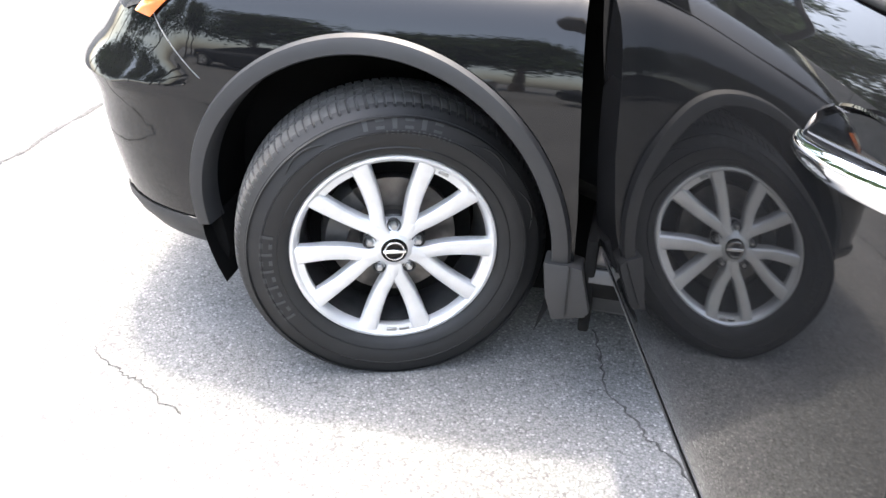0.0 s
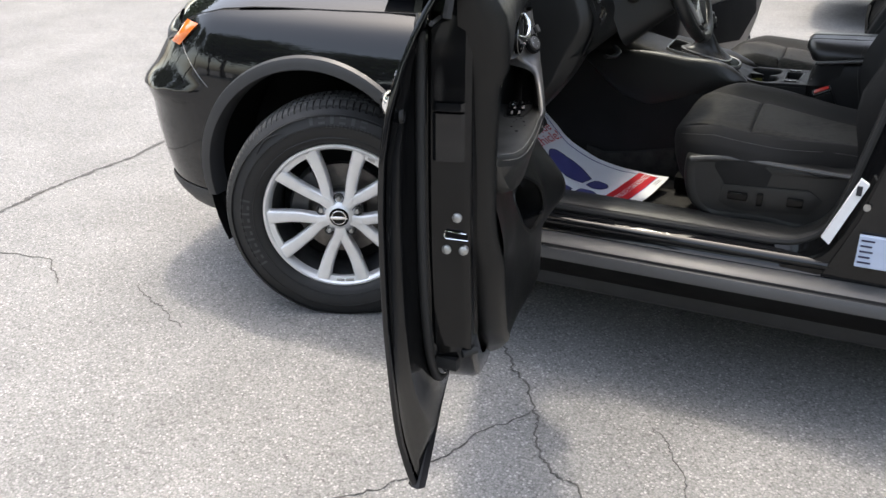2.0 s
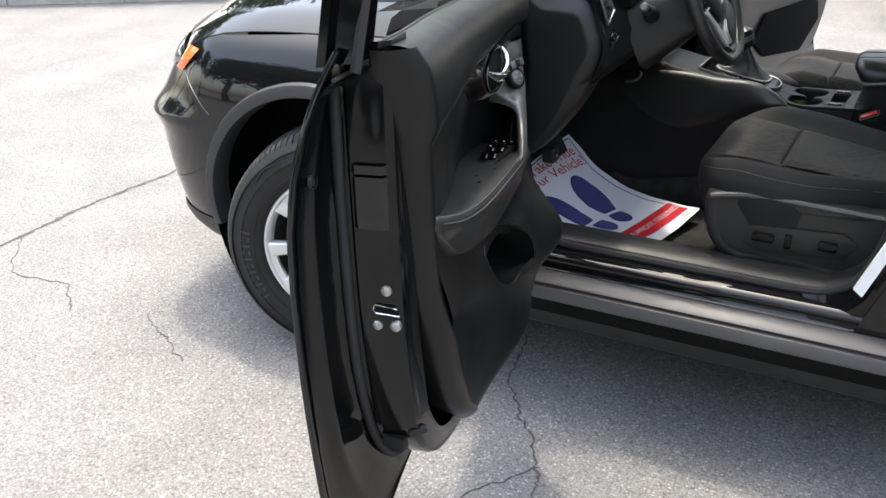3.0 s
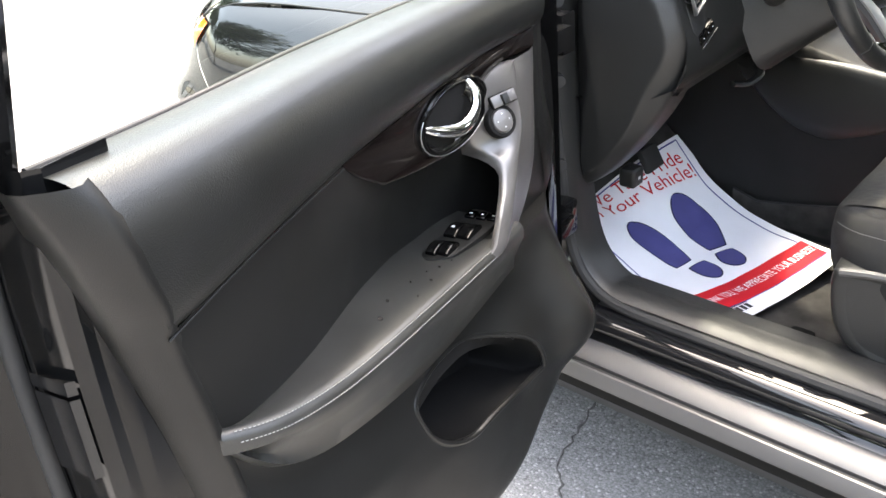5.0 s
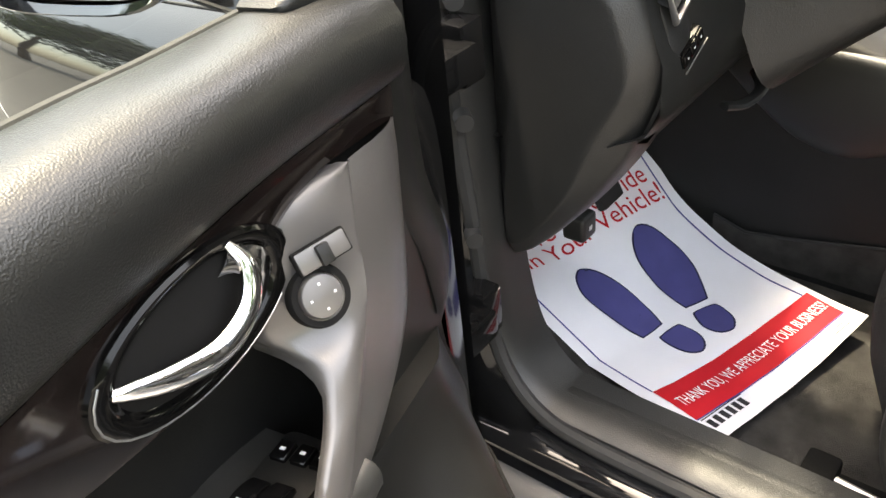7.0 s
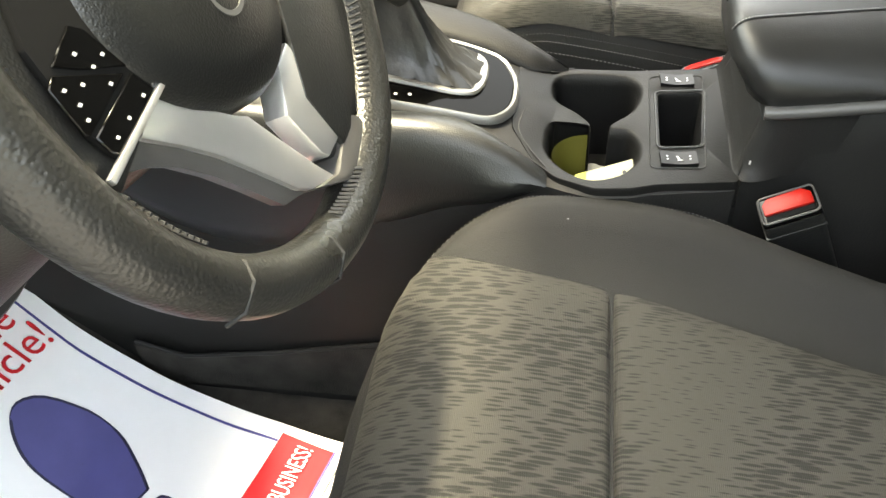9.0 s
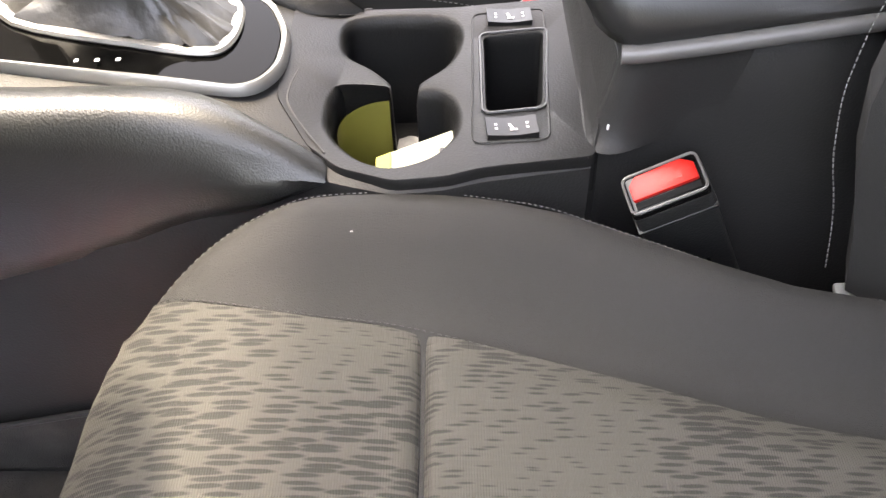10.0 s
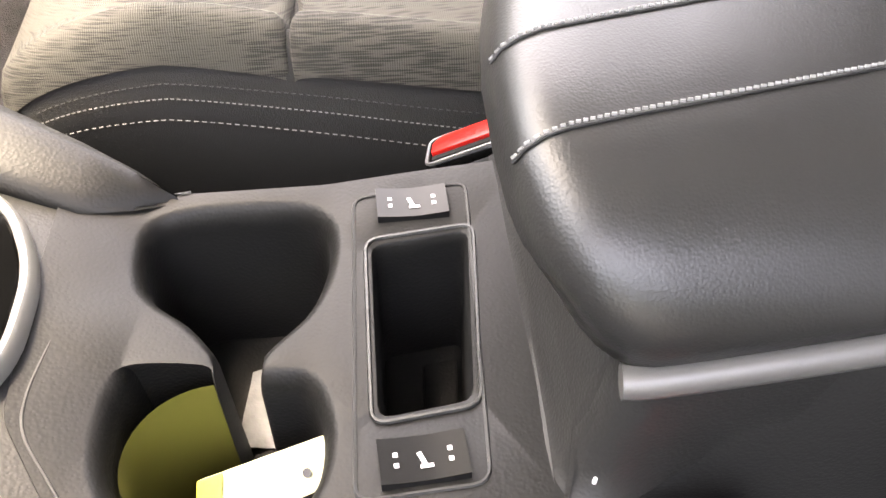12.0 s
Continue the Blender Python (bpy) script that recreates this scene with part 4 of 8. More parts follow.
door = part("driver_door", sheet([[D(0.12 + (curve_lin(SKIN_EDGE, z) - 0.12) * k / 24, skin_w(0.12 + (curve_lin(SKIN_EDGE, z) - 0.12) * k / 24, z), z) for k in range(25)]
                                  for z in [0.405, 0.425, 0.45, 0.50, 0.56, 0.62, 0.68, 0.74, 0.80, 0.86, 0.92, 0.96, 1.0, 1.03, 1.06]]), PAINT, car, "glossy black front door standing wide open")


def door_shell():
    # lower guard strip, grained plastic, on the outside
    rows = []
    for z, o in ((0.408, 0.002), (0.404, 0.005), (0.397, 0.001), (0.394, -0.010), (0.400, -0.022)):
        rows.append([D(0.12 + 1.10 * k / 20, skin_w(0.12 + 1.10 * k / 20, max(z, 0.40)) + o, z) for k in range(21)])
    part("door_lower_guard", sheet(rows), CLADDING, door, "grained plastic guard along the door's foot")
    # the skin's hem and the broad flange that runs in from it to the seal, down the rear and along the foot
    zs = [0.405, 0.425, 0.45, 0.50, 0.56, 0.62, 0.68, 0.74, 0.80, 0.86, 0.92, 0.96, 1.0, 1.04, 1.08, 1.12, 1.15, 1.17]
    pairs = [(1.19, 1.082, 1.19), (1.17, 1.090, 1.165), (1.14, 1.096, 1.13), (1.10, 1.101, 1.09), (1.03, 1.108, 1.03), (0.96, 1.112, 0.96), (0.88, 1.114, 0.88), (0.80, 1.114, 0.80), (0.74, 1.110, 0.74), (0.68, 1.102, 0.68),
             (0.62, 1.088, 0.62), (0.57, 1.068, 0.575), (0.525, 1.040, 0.535), (0.48, 1.008, 0.500), (0.445, 0.972, 0.470), (0.42, 0.935, 0.450), (0.405, 0.895, 0.434)]
    track = [((curve_lin(SKIN_EDGE, z), z), (u, v)) for z, u, v in pairs] + [((u, 0.402), (v, q)) for u, v, q in ((1.15, 0.85, 0.424), (1.05, 0.78, 0.416), (0.9, 0.68, 0.410), (0.7, 0.56, 0.404), (0.45, 0.40, 0.41), (0.2, 0.27, 0.44))]
    fold, flange = [], []
    for (u, z), (v, q) in track:
        w = skin_w(min(u, 1.25), z)
        inner = -0.502 - 0.012 * smooth((0.56 - q) / 0.10)
        fold.append([D(u, w, z), D(u + 0.0025, w - 0.003, z), D(u + 0.001, w - 0.008, z), D(u - 0.006, w - 0.0095, z)])
        row = []
        for t, bulge in ((0.05, 0.0), (0.10, 0.002), (0.25, 0.001), (0.38, -0.001), (0.42, -0.0025), (0.46, -0.001), (0.6, 0.003), (0.75, 0.006), (0.88, 0.006), (0.96, 0.002), (1.0, -0.004), (1.02, -0.012)):
            row.append(D(u + (v - u) * t, w - 0.0095 + (inner - w + 0.0095) * t + bulge, z + (q - z) * t))
        flange.append(row)
    part("door_skin_hem", sheet(fold), PAINT, door, "folded glossy hem of the door skin", 60)
    part("door_edge_flange", sheet(flange), EDGE_PAINT, door, "broad black painted flange of the door edge", 60)
    front = [[D(0.12, skin_w(0.12, z), z), D(0.115, skin_w(0.12, z) - 0.01, z), D(0.125, skin_w(0.12, z) - 0.03, z), D(0.17, skin_w(0.12, z) - 0.06, z), D(0.20, -0.58, z)] for z in zs]
    part("door_front_edge", sheet(front), EDGE_PAINT, door)
    # pressed inner shell
    line = catmull(shell_outline(), 4, closed=True)
    c = Vector((0.62, 0.80, 0))
    rows = []
    for w, shrink in ((-0.495, -0.002), (-0.512, 0.0), (-0.518, 0.004), (-0.524, 0.0025), (-0.570, 0.003), (-0.578, 0.007), (-0.582, 0.016), (-0.583, 0.05)):
        rows.append([D(*(lambda q: (q.x, w, q.y))(p + (c - p).normalized() * shrink)) for p in line])
    part("door_inner_shell", sheet(rows, close_u=True), EDGE_PAINT, door, "black pressed inner door shell")
    # hollow rubber seal seated in the corner between flange and shell
    bm = tube([D(p.x + (p - c).normalized().x * 0.006, -0.5055, p.y + (p - c).normalized().y * 0.006) for p in line], 0.0075, 10, closed=True, up=DW)
    part("door_seal", bm, SEAL, door, "black rubber door seal")
    # latch face: plate, bolts, slot
    def lf(z):
        return curve_lin([(0.6, 1.088), (0.68, 1.10), (0.8, 1.113), (0.95, 1.111), (1.1, 1.103), (1.2, 1.093)], z)
    plate = []
    for z in (0.60, 0.66, 0.72, 0.78, 0.84, 0.90, 0.96, 1.02, 1.08, 1.14, 1.19):
        plate.append([D(lf(z) + q, w, z) for w, q in ((-0.516, -0.004), (-0.521, 0.001), (-0.55, 0.003), (-0.572, 0.001), (-0.581, -0.008), (-0.584, -0.06))])
    part("latch_face", sheet(plate), EDGE_PAINT, door)
    for w, z in ((-0.562, 0.852), (-0.545, 0.796), (-0.572, 0.796)):
        mm = Matrix.Translation(D(lf(z) + 0.002, w, z)) @ Matrix.Rotation(math.atan2(DU.y, DU.x) + math.pi / 2, 4, "Z")
        part("latch_bolt", revolve([(0.0001, -0.006), (0.005, -0.0055), (0.0075, -0.0035), (0.008, 0.0), (0.008, 0.004)], mm, 18), STEEL, door, "zinc latch bolt")
    slot = [(-0.545, 0.818), (-0.578, 0.815), (-0.580, 0.824), (-0.545, 0.829)]
    part("latch_slot", prism([D(lf(0.82) + 0.0045, w, z) for w, z in slot], DU * 0.001, 0), LINER, door)
    part("latch_slot_rim", tube([D(lf(0.82) + 0.006, w, z) for w, z in ((-0.580, 0.815), (-0.545, 0.817), (-0.541, 0.823), (-0.545, 0.830), (-0.577, 0.826))], 0.0013, 6), CHROME, door)
    for z0, z1 in ((0.945, 1.018), (1.022, 1.034)):
        rr = [[D(lf(z) + (0.0095 if 0 < i < 3 else 0.004), w, z) for i, w in enumerate((-0.524, -0.530, -0.568, -0.573))] for z in (z0, z0 + 0.006, z1 - 0.006, z1)]
        part("latch_cover", sheet(rr), PAINT, door)
    mm = Matrix.Translation(D(1.155, skin_w(1.155, 1.023) - 0.0215, 1.023)) @ Matrix.Rotation(math.atan2(DW.y, DW.x) - math.pi / 2, 4, "Z")
    part("rubber_plug", revolve([(0.0001, -0.002), (0.006, -0.002), (0.0065, 0.0005), (0.009, 0.0005), (0.0095, -0.003), (0.011, 0.002)], mm, 20), SEAL, door)
    bm = tube([D(1.05, -0.585, 0.575), D(1.066, -0.562, 0.572)], 0.008, 10)
    box(-0.02, 0.02, -0.008, 0.008, -0.012, 0.012, 0.003, m=Matrix.Translation(D(1.055, -0.535, 0.545)), bm=bm)
    part("door_bump_stop", bm, SEAL, door)


PANEL = [(1.088, 1.196), (1.072, 1.12), (1.060, 1.05), (1.048, 0.85), (1.015, 0.66), (0.955, 0.53), (0.885, 0.46), (0.80, 0.43), (0.66, 0.405), (0.515, 0.392), (0.377, 0.398), (0.295, 0.44), (0.262, 0.52), (0.262, 0.65), (0.268, 0.8), (0.285, 0.98), (0.318, 1.06), (0.322, 1.12), (0.34, 1.140),
         (0.49, 1.158), (0.605, 1.166), (0.77, 1.178), (0.93, 1.192), (1.0, 1.199)]


PAD_LOW = [(0.31, 1.060), (0.40, 1.066), (0.48, 1.072), (0.58, 1.072), (0.70, 1.067), (0.80, 1.064), (0.957, 1.056), (1.06, 1.046), (1.1, 1.042)]
FOLD = [(0.40, 0.78), (0.46, 0.84), (0.54, 0.920), (0.66, 0.980), (0.78, 1.015), (0.87, 1.030), (0.946, 1.040), (0.992, 1.048), (1.049, 1.059), (1.087, 1.068), (1.133, 1.077), (1.174, 1.085), (1.2, 1.09)]
FRONT = [(0.39, 0.40), (0.43, 0.32), (0.50, 0.272), (0.60, 0.256), (0.73, 0.262), (0.87, 0.285), (0.95, 0.315), (1.06, 0.320), (1.2, 0.314)]
ARM_BACK = [(0.25, 0.850), (0.50, 0.858), (0.60, 0.867), (0.68, 0.882), (0.80, 0.898), (0.95, 0.908), (1.04, 0.918), (1.1, 0.925)]
ARM_EDGE = [(0.50, 0.858), (0.575, 0.866), (0.707, 0.882), (0.825, 0.895), (0.90, 0.902), (0.96, 0.912), (1.03, 0.930), (1.05, 0.938)]
ARM_OUT = [(0.50, -0.646), (0.60, -0.649), (0.80, -0.651), (0.90, -0.646), (0.98, -0.636), (1.03, -0.622), (1.05, -0.612)]
ARM_SEAM = [(0.25, 0.775), (0.533, 0.778), (0.72, 0.783), (0.862, 0.805), (0.954, 0.832), (1.02, 0.880), (1.045, 0.913)]
POCKET = [(0.625, 0.744), (0.563, 0.715), (0.498, 0.672), (0.466, 0.628), (0.463, 0.596), (0.513, 0.610), (0.581, 0.634), (0.636, 0.642), (0.680, 0.642), (0.722, 0.662), (0.748, 0.692), (0.755, 0.728), (0.740, 0.745), (0.687, 0.752)]


def smooth(t):
    t = max(0.0, min(1.0, t))
    return t * t * (3 - 2 * t)


def low_w(u, z):
    """How far the lower card stands in: a belly for the pocket and a mound for the loudspeaker."""
    seam, foot = curve_lin(ARM_SEAM, u), 0.40
    t = (seam - z) / (seam - foot)
    w = -0.604 - 0.020 * smooth(t / 0.25) + 0.034 * smooth((t - 0.72) / 0.28)
    belly = math.exp(-((u - 0.58) / 0.17) ** 2)
    w -= 0.034 * belly * smooth((0.74 - z) / 0.10) * smooth((z - 0.40) / 0.10)
    w -= 0.066 * math.exp(-((u - 0.372) / 0.062) ** 2 - ((z - 0.625) / 0.080) ** 2)
    w += 0.030 * smooth((0.33 - u) / 0.08)
    return w


def in_outline(u, z, poly):
    inside, k = False, len(poly)
    for i in range(k):
        (a, b), (c, d) = poly[i], poly[(i + 1) % k]
        if (b > z) != (d > z) and u < (c - a) * (z - b) / (d - b) + a:
            inside = not inside
    return inside


def panel_base():
    """The moulded door card in its bands: soft pad, hollowed middle, pocketed foot, folded rear edge."""
    def u_at(s, z):
        f, r = curve_lin(FRONT, z), curve_lin(FOLD, z)
        return f + (r - f) * s
    # soft upper pad with a rolled edge along the glass
    rows = []
    for k in range(37):
        s = k / 36
        row = []
        for t, w in ((0.0, -0.556), (0.0, -0.570), (0.015, -0.581), (0.06, -0.592), (0.16, -0.602), (0.32, -0.609), (0.55, -0.611), (0.76, -0.609), (0.9, -0.604), (0.97, -0.598), (1.0, -0.588)):
            u = 0.32 + 0.75 * s
            for _ in range(3):
                zt, zc = curve_lin(BELT, u), curve_lin(PAD_LOW, u)
                z = zt + (zc - zt) * t
                u = u_at(s, z)
            out = 0.020 * smooth((u - 0.72) / 0.33)
            row.append(D(u, w - out, z))
        lip, out = row[0], 0.010 + 0.012 * s
        rows.append([lip + DW * (out + 0.003) - Vector((0, 0, 0.010)), lip + DW * out - Vector((0, 0, 0.003)), lip + DW * out * 0.6 - Vector((0, 0, 0.0004))] + row)
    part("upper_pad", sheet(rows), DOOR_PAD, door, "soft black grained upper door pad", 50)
    # middle of the card, hollowed behind the pull
    rows = []
    for k in range(41):
        s = k / 40
        row = []
        for i in range(11):
            t = i / 10
            u = 0.32 + 0.73 * s
            for _ in range(3):
                zc, zb = curve_lin(PAD_LOW, u) - 0.0005, curve_lin([(0.25, 0.784), (0.50, 0.786), (0.56, 0.845), (0.60, 0.855), (0.68, 0.870), (0.80, 0.886), (0.95, 0.896), (1.04, 0.906), (1.1, 0.913)], u)
                z = zc + (zb - zc) * t
                u = u_at(s, z)
            deep = curve_lin([(0.25, -0.584), (0.45, -0.575), (0.50, -0.548), (0.62, -0.545), (0.74, -0.562), (0.88, -0.590), (1.06, -0.608)], u)
            top = curve_lin([(0.25, -0.588), (0.60, -0.588), (0.80, -0.594), (1.06, -0.616)], u)
            row.append(D(u, top + (deep - top) * smooth(t * 1.1), z))
        rows.append(row)
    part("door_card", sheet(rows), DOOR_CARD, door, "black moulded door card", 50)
    # foot of the card with the pocket cut in
    bm = bmesh.new()
    nu, nz = 90, 52
    grid = []
    for i in range(nz + 1):
        row = []
        for k in range(nu + 1):
            s = k / nu
            u = 0.3 + 0.7 * s
            for _ in range(4):
                zs = curve_lin(ARM_SEAM, u) + 0.012
                zf = curve_lin([(0.25, 0.46), (0.30, 0.43), (0.377, 0.400), (0.515, 0.394), (0.66, 0.406), (0.80, 0.432), (0.90, 0.475), (1.0, 0.60), (1.06, 0.80)], u)
                z = zs + (zf - zs) * i / nz
                u = u_at(s, z)
            row.append((u, z, bm.verts.new(D(u, low_w(u, z), z))))
        grid.append(row)
    ledge = [bm.verts.new(D(u, -0.566, z - 0.001)) for u, z, _ in grid[0]]
    for k in range(nu):
        bm.faces.new((ledge[k], ledge[k + 1], grid[0][k + 1][2], grid[0][k][2]))
    for i in range(nz):
        for k in range(nu):
            q = (grid[i][k], grid[i][k + 1], grid[i + 1][k + 1], grid[i + 1][k])
            if not in_outline(sum(p[0] for p in q) / 4, sum(p[1] for p in q) / 4, POCKET):
                bm.faces.new([p[2] for p in q])
    under = [bm.verts.new(D(u - 0.003, -0.545, z + 0.006)) for u, z, _ in grid[nz]]
    for k in range(nu):
        bm.faces.new((grid[nz][k][2], grid[nz][k + 1][2], under[k + 1], under[k]))
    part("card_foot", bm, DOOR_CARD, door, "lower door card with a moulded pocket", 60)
    lip = catmull([(a, b, 0) for a, b in POCKET], 5, closed=True)
    part("pocket_lip", tube([D(p.x, low_w(p.x, p.y) + 0.002, p.y) for p in lip], 0.0042, 8, closed=True, up=DW), DOOR_CARD, door)
    # Hollow in near-black LINER: the pocket's shade is put into the colour.
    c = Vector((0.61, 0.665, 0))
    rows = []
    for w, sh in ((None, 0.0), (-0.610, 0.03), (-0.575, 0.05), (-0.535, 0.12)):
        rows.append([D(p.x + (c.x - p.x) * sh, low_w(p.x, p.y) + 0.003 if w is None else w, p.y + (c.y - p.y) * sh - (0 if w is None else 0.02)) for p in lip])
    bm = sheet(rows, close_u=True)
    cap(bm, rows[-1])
    part("pocket_hollow", bm, LINER, door, "door pocket hollow, its shade put into the colour")
    # folded rear edge, down the whole card
    rows = []
    for k in range(29):
        z = 0.43 + (1.182 - 0.43) * k / 28
        u = curve_lin(FOLD, z)
        w0 = curve_lin([(0.72, low_w(u, 0.72) - 0.001), (0.80, -0.612), (0.92, -0.611), (1.03, -0.6165), (1.045, -0.618), (1.055, -0.6275), (1.12, -0.632), (1.16, -0.626), (1.182, -0.612)], z) if z > 0.72 else low_w(u, z) - 0.001
        g = 0.003 if abs(z - 1.046) < 0.010 else 0.0
        rows.append([D(u - 0.012, w0 + 0.004, z), D(u - 0.003, w0 - 0.0015 + g, z), D(u + 0.004, w0 + 0.001 + g, z), D(u + 0.014, w0 + 0.012 + g, z), D(u + 0.023, w0 + 0.026 + g, z), D(u + 0.025, w0 + 0.036, z), D(u + 0.022, -0.560, z)])
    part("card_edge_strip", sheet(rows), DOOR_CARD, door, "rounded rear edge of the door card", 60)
    # front edge of the card, towards the hinge
    rows = []
    for k in range(25):
        z = 0.43 + (1.125 - 0.43) * k / 24
        u = curve_lin(FRONT, z)
        w0 = low_w(u, z) if z < 0.79 else -0.586
        ext = 0.046 * smooth((z - 0.74) / 0.14)
        rows.append([D(u + 0.006, w0 + 0.001, z), D(u - 0.002, w0 - 0.001, z), D(u - 0.002 - ext * 0.5, w0 - 0.001, z), D(u - 0.004 - ext, w0 + 0.003, z), D(u - 0.009 - ext, w0 + 0.012, z), D(u - 0.011 - ext, -0.520, z)])
    part("card_front_edge", sheet(rows), DOOR_CARD, door, "", 60)
    part("pad_crease", tube([D(u, curve_lin([(0.7, -0.600), (0.8, -0.602), (1.06, -0.619)], u), curve_lin(PAD_LOW, u) - 0.001) for u in [0.80 + 0.026 * k for k in range(11)]], 0.0010, 6), DOOR_CARD, door)
    sail = catmull([(0.412, 1.142, 0), (0.392, 1.160, 0), (0.350, 1.205, 0), (0.315, 1.238, 0), (0.285, 1.245, 0), (0.272, 1.215, 0), (0.270, 1.150, 0), (0.285, 1.112, 0), (0.330, 1.120, 0)], 3, closed=True)
    rows = [[D(p.x + (0.325 - p.x) * sh, w + 0.10 * (p.y - 1.14), p.y + (1.165 - p.y) * sh) for p in sail] for w, sh in ((-0.545, 0.0), (-0.570, 0.01), (-0.577, 0.05), (-0.580, 0.14), (-0.581, 0.5))]
    bm = sheet(rows, close_u=True)
    cap(bm, rows[-1])
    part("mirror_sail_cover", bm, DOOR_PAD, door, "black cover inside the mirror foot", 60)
    part("belt_seal", tube([D(u, -0.544 + 0.011 * (u - 0.3) / 0.78 - 0.020 * smooth((u - 0.72) / 0.33), curve_lin(BELT, u) - 0.003) for u in [0.3 + 0.026 * k for k in range(31)]], 0.0034, 8), SEAL, door, "rubber belt line seal")


def door_furniture():
    # gloss dark trim panel with a cut-out handle bowl
    top = [(0.797, 1.0635), (0.70, 1.0665), (0.58, 1.0725), (0.48, 1.0715), (0.40, 1.066), (0.322, 1.060)]
    low = [(0.324, 1.033), (0.428, 1.046), (0.483, 1.034), (0.500, 1.018), (0.514, 0.988), (0.545, 0.977), (0.60, 0.985), (0.66, 0.995), (0.728, 1.010), (0.767, 1.036)]
    bm = prism([D(u, -0.584, z) for u, z in top + low], DW * -0.011, 0.003)
    part("gloss_door_trim", bm, WOOD, door, "very dark glossy trim panel")
    cu, cz = 0.568, 1.027

    def bowl(a, s):
        return cu + (0.070 * math.cos(a) - 0.010 * math.sin(a)) * s, cz + (0.033 * math.sin(a) + 0.008 * math.cos(a)) * s
    ring = [2 * math.pi * k / 40 for k in range(40)]
    rows = []
    for s, w in ((1.24, -0.5945), (1.23, -0.5985), (1.17, -0.6005), (1.08, -0.6000), (1.0, -0.5985), (0.97, -0.5965), (0.93, -0.5955)):
        rows.append([D(bowl(a, s)[0], w, bowl(a, s)[1]) for a in ring])
    part("handle_bezel", sheet(rows, close_u=True), PIANO, door, "glossy black bezel of the inside handle")
    rows = []
    for s, w in ((0.95, -0.5957), (0.85, -0.5962), (0.4, -0.5966), (0.05, -0.5967)):
        rows.append([D(bowl(a, s)[0], w, bowl(a, s)[1]) for a in ring])
    bm = sheet(rows, close_u=True)
    cap(bm, rows[-1])
    part("handle_recess", bm, LINER, door, "dark bowl behind the inside handle")
    rows = [[D(bowl(a, q)[0], -0.5972 - 0.0016 * math.sin(math.pi * (q - 0.60) / 0.36), bowl(a, q)[1]) for q in (0.60, 0.68, 0.78, 0.88, 0.96)] for a in [radians(112 + 12 * k) for k in range(14)]]
    part("handle_backplate", sheet(rows), CHROME, door, "chrome lining beside the handle", 60)
    path = catmull([D(0.638, -0.597, 1.036), D(0.606, -0.604, 1.022), D(0.572, -0.609, 1.014), D(0.544, -0.611, 1.024), D(0.533, -0.609, 1.044), D(0.536, -0.600, 1.060)], 6)
    n = len(path) - 1
    part("inside_door_handle", tube(path, [0.0028 + 0.0058 * math.sin(math.pi * (k / n) ** 0.8) ** 0.8 for k in range(n + 1)], 10, flat=0.8, up=DW), CHROME, door, "chrome inside door handle")
    part("bezel_bright_edge", tube([D(bowl(a, 1.20)[0], -0.6000, bowl(a, 1.20)[1]) for a in [radians(-150 + 12 * k) for k in range(14)] + [radians(18)]], 0.0007, 6, up=DW), SATIN, door)
    # grey pull column with the mirror switches
    rear = [(0.412, -0.597, 1.043), (0.450, -0.597, 1.046), (0.484, -0.597, 1.040), (0.503, -0.595, 1.022), (0.511, -0.592, 0.995), (0.511, -0.590, 0.967), (0.504, -0.606, 0.953), (0.505, -0.626, 0.943), (0.524, -0.636, 0.920), (0.549, -0.643, 0.902), (0.573, -0.648, 0.883), (0.590, -0.650, 0.868), (0.606, -0.640, 0.856)]
    fore = [(0.404, -0.600, 1.041), (0.410, -0.604, 1.034), (0.420, -0.610, 1.024), (0.430, -0.616, 1.009), (0.438, -0.621, 0.994), (0.447, -0.627, 0.976), (0.456, -0.630, 0.960), (0.465, -0.632, 0.946), (0.479, -0.635, 0.927), (0.498, -0.639, 0.907), (0.525, -0.645, 0.880), (0.560, -0.650, 0.855), (0.598, -0.640, 0.844)]
    foot = [(0.322, -0.592, 1.036), (0.322, -0.592, 1.022), (0.322, -0.592, 1.005), (0.324, -0.592, 0.985), (0.328, -0.593, 0.960), (0.334, -0.595, 0.935), (0.345, -0.599, 0.910), (0.360, -0.603, 0.880), (0.385, -0.606, 0.852), (0.420, -0.608, 0.826), (0.465, -0.610, 0.806), (0.520, -0.612, 0.795), (0.560, -0.612, 0.795)]
    rear, fore, foot = catmull(rear, 4), catmull(fore, 4), catmull(foot, 4)
    rows, flank_rows = [], []
    for k, (a, b, c) in enumerate(zip(rear, fore, foot)):
        deep = 0.045 - 0.037 * smooth((k / len(rear) - 0.50) / 0.12)
        across = [a.lerp(b, q) + Vector((0, -0.0045 * math.sin(math.pi * q), 0)) for q in (0.0, 0.06, 0.16, 0.32, 0.5, 0.68, 0.84, 0.94, 1.0)]
        rows.append([D(a.x + 0.002, a.y + deep, a.z - 0.004), D(a.x + 0.003, a.y + min(0.012, deep * 0.6), a.z - 0.002), D(a.x + 0.0025, a.y + 0.004, a.z - 0.001)] + [D(*p) for p in across] + [D(b.x - 0.003, b.y + 0.002, b.z - 0.002)])
        side_line = [Vector((b.x - 0.003, b.y + 0.002, b.z - 0.002)).lerp(c, q) + Vector((0, -0.006 * math.sin(math.pi * q ** 1.4), 0)) for q in (0.0, 0.08, 0.2, 0.4, 0.6, 0.8, 1.0)]
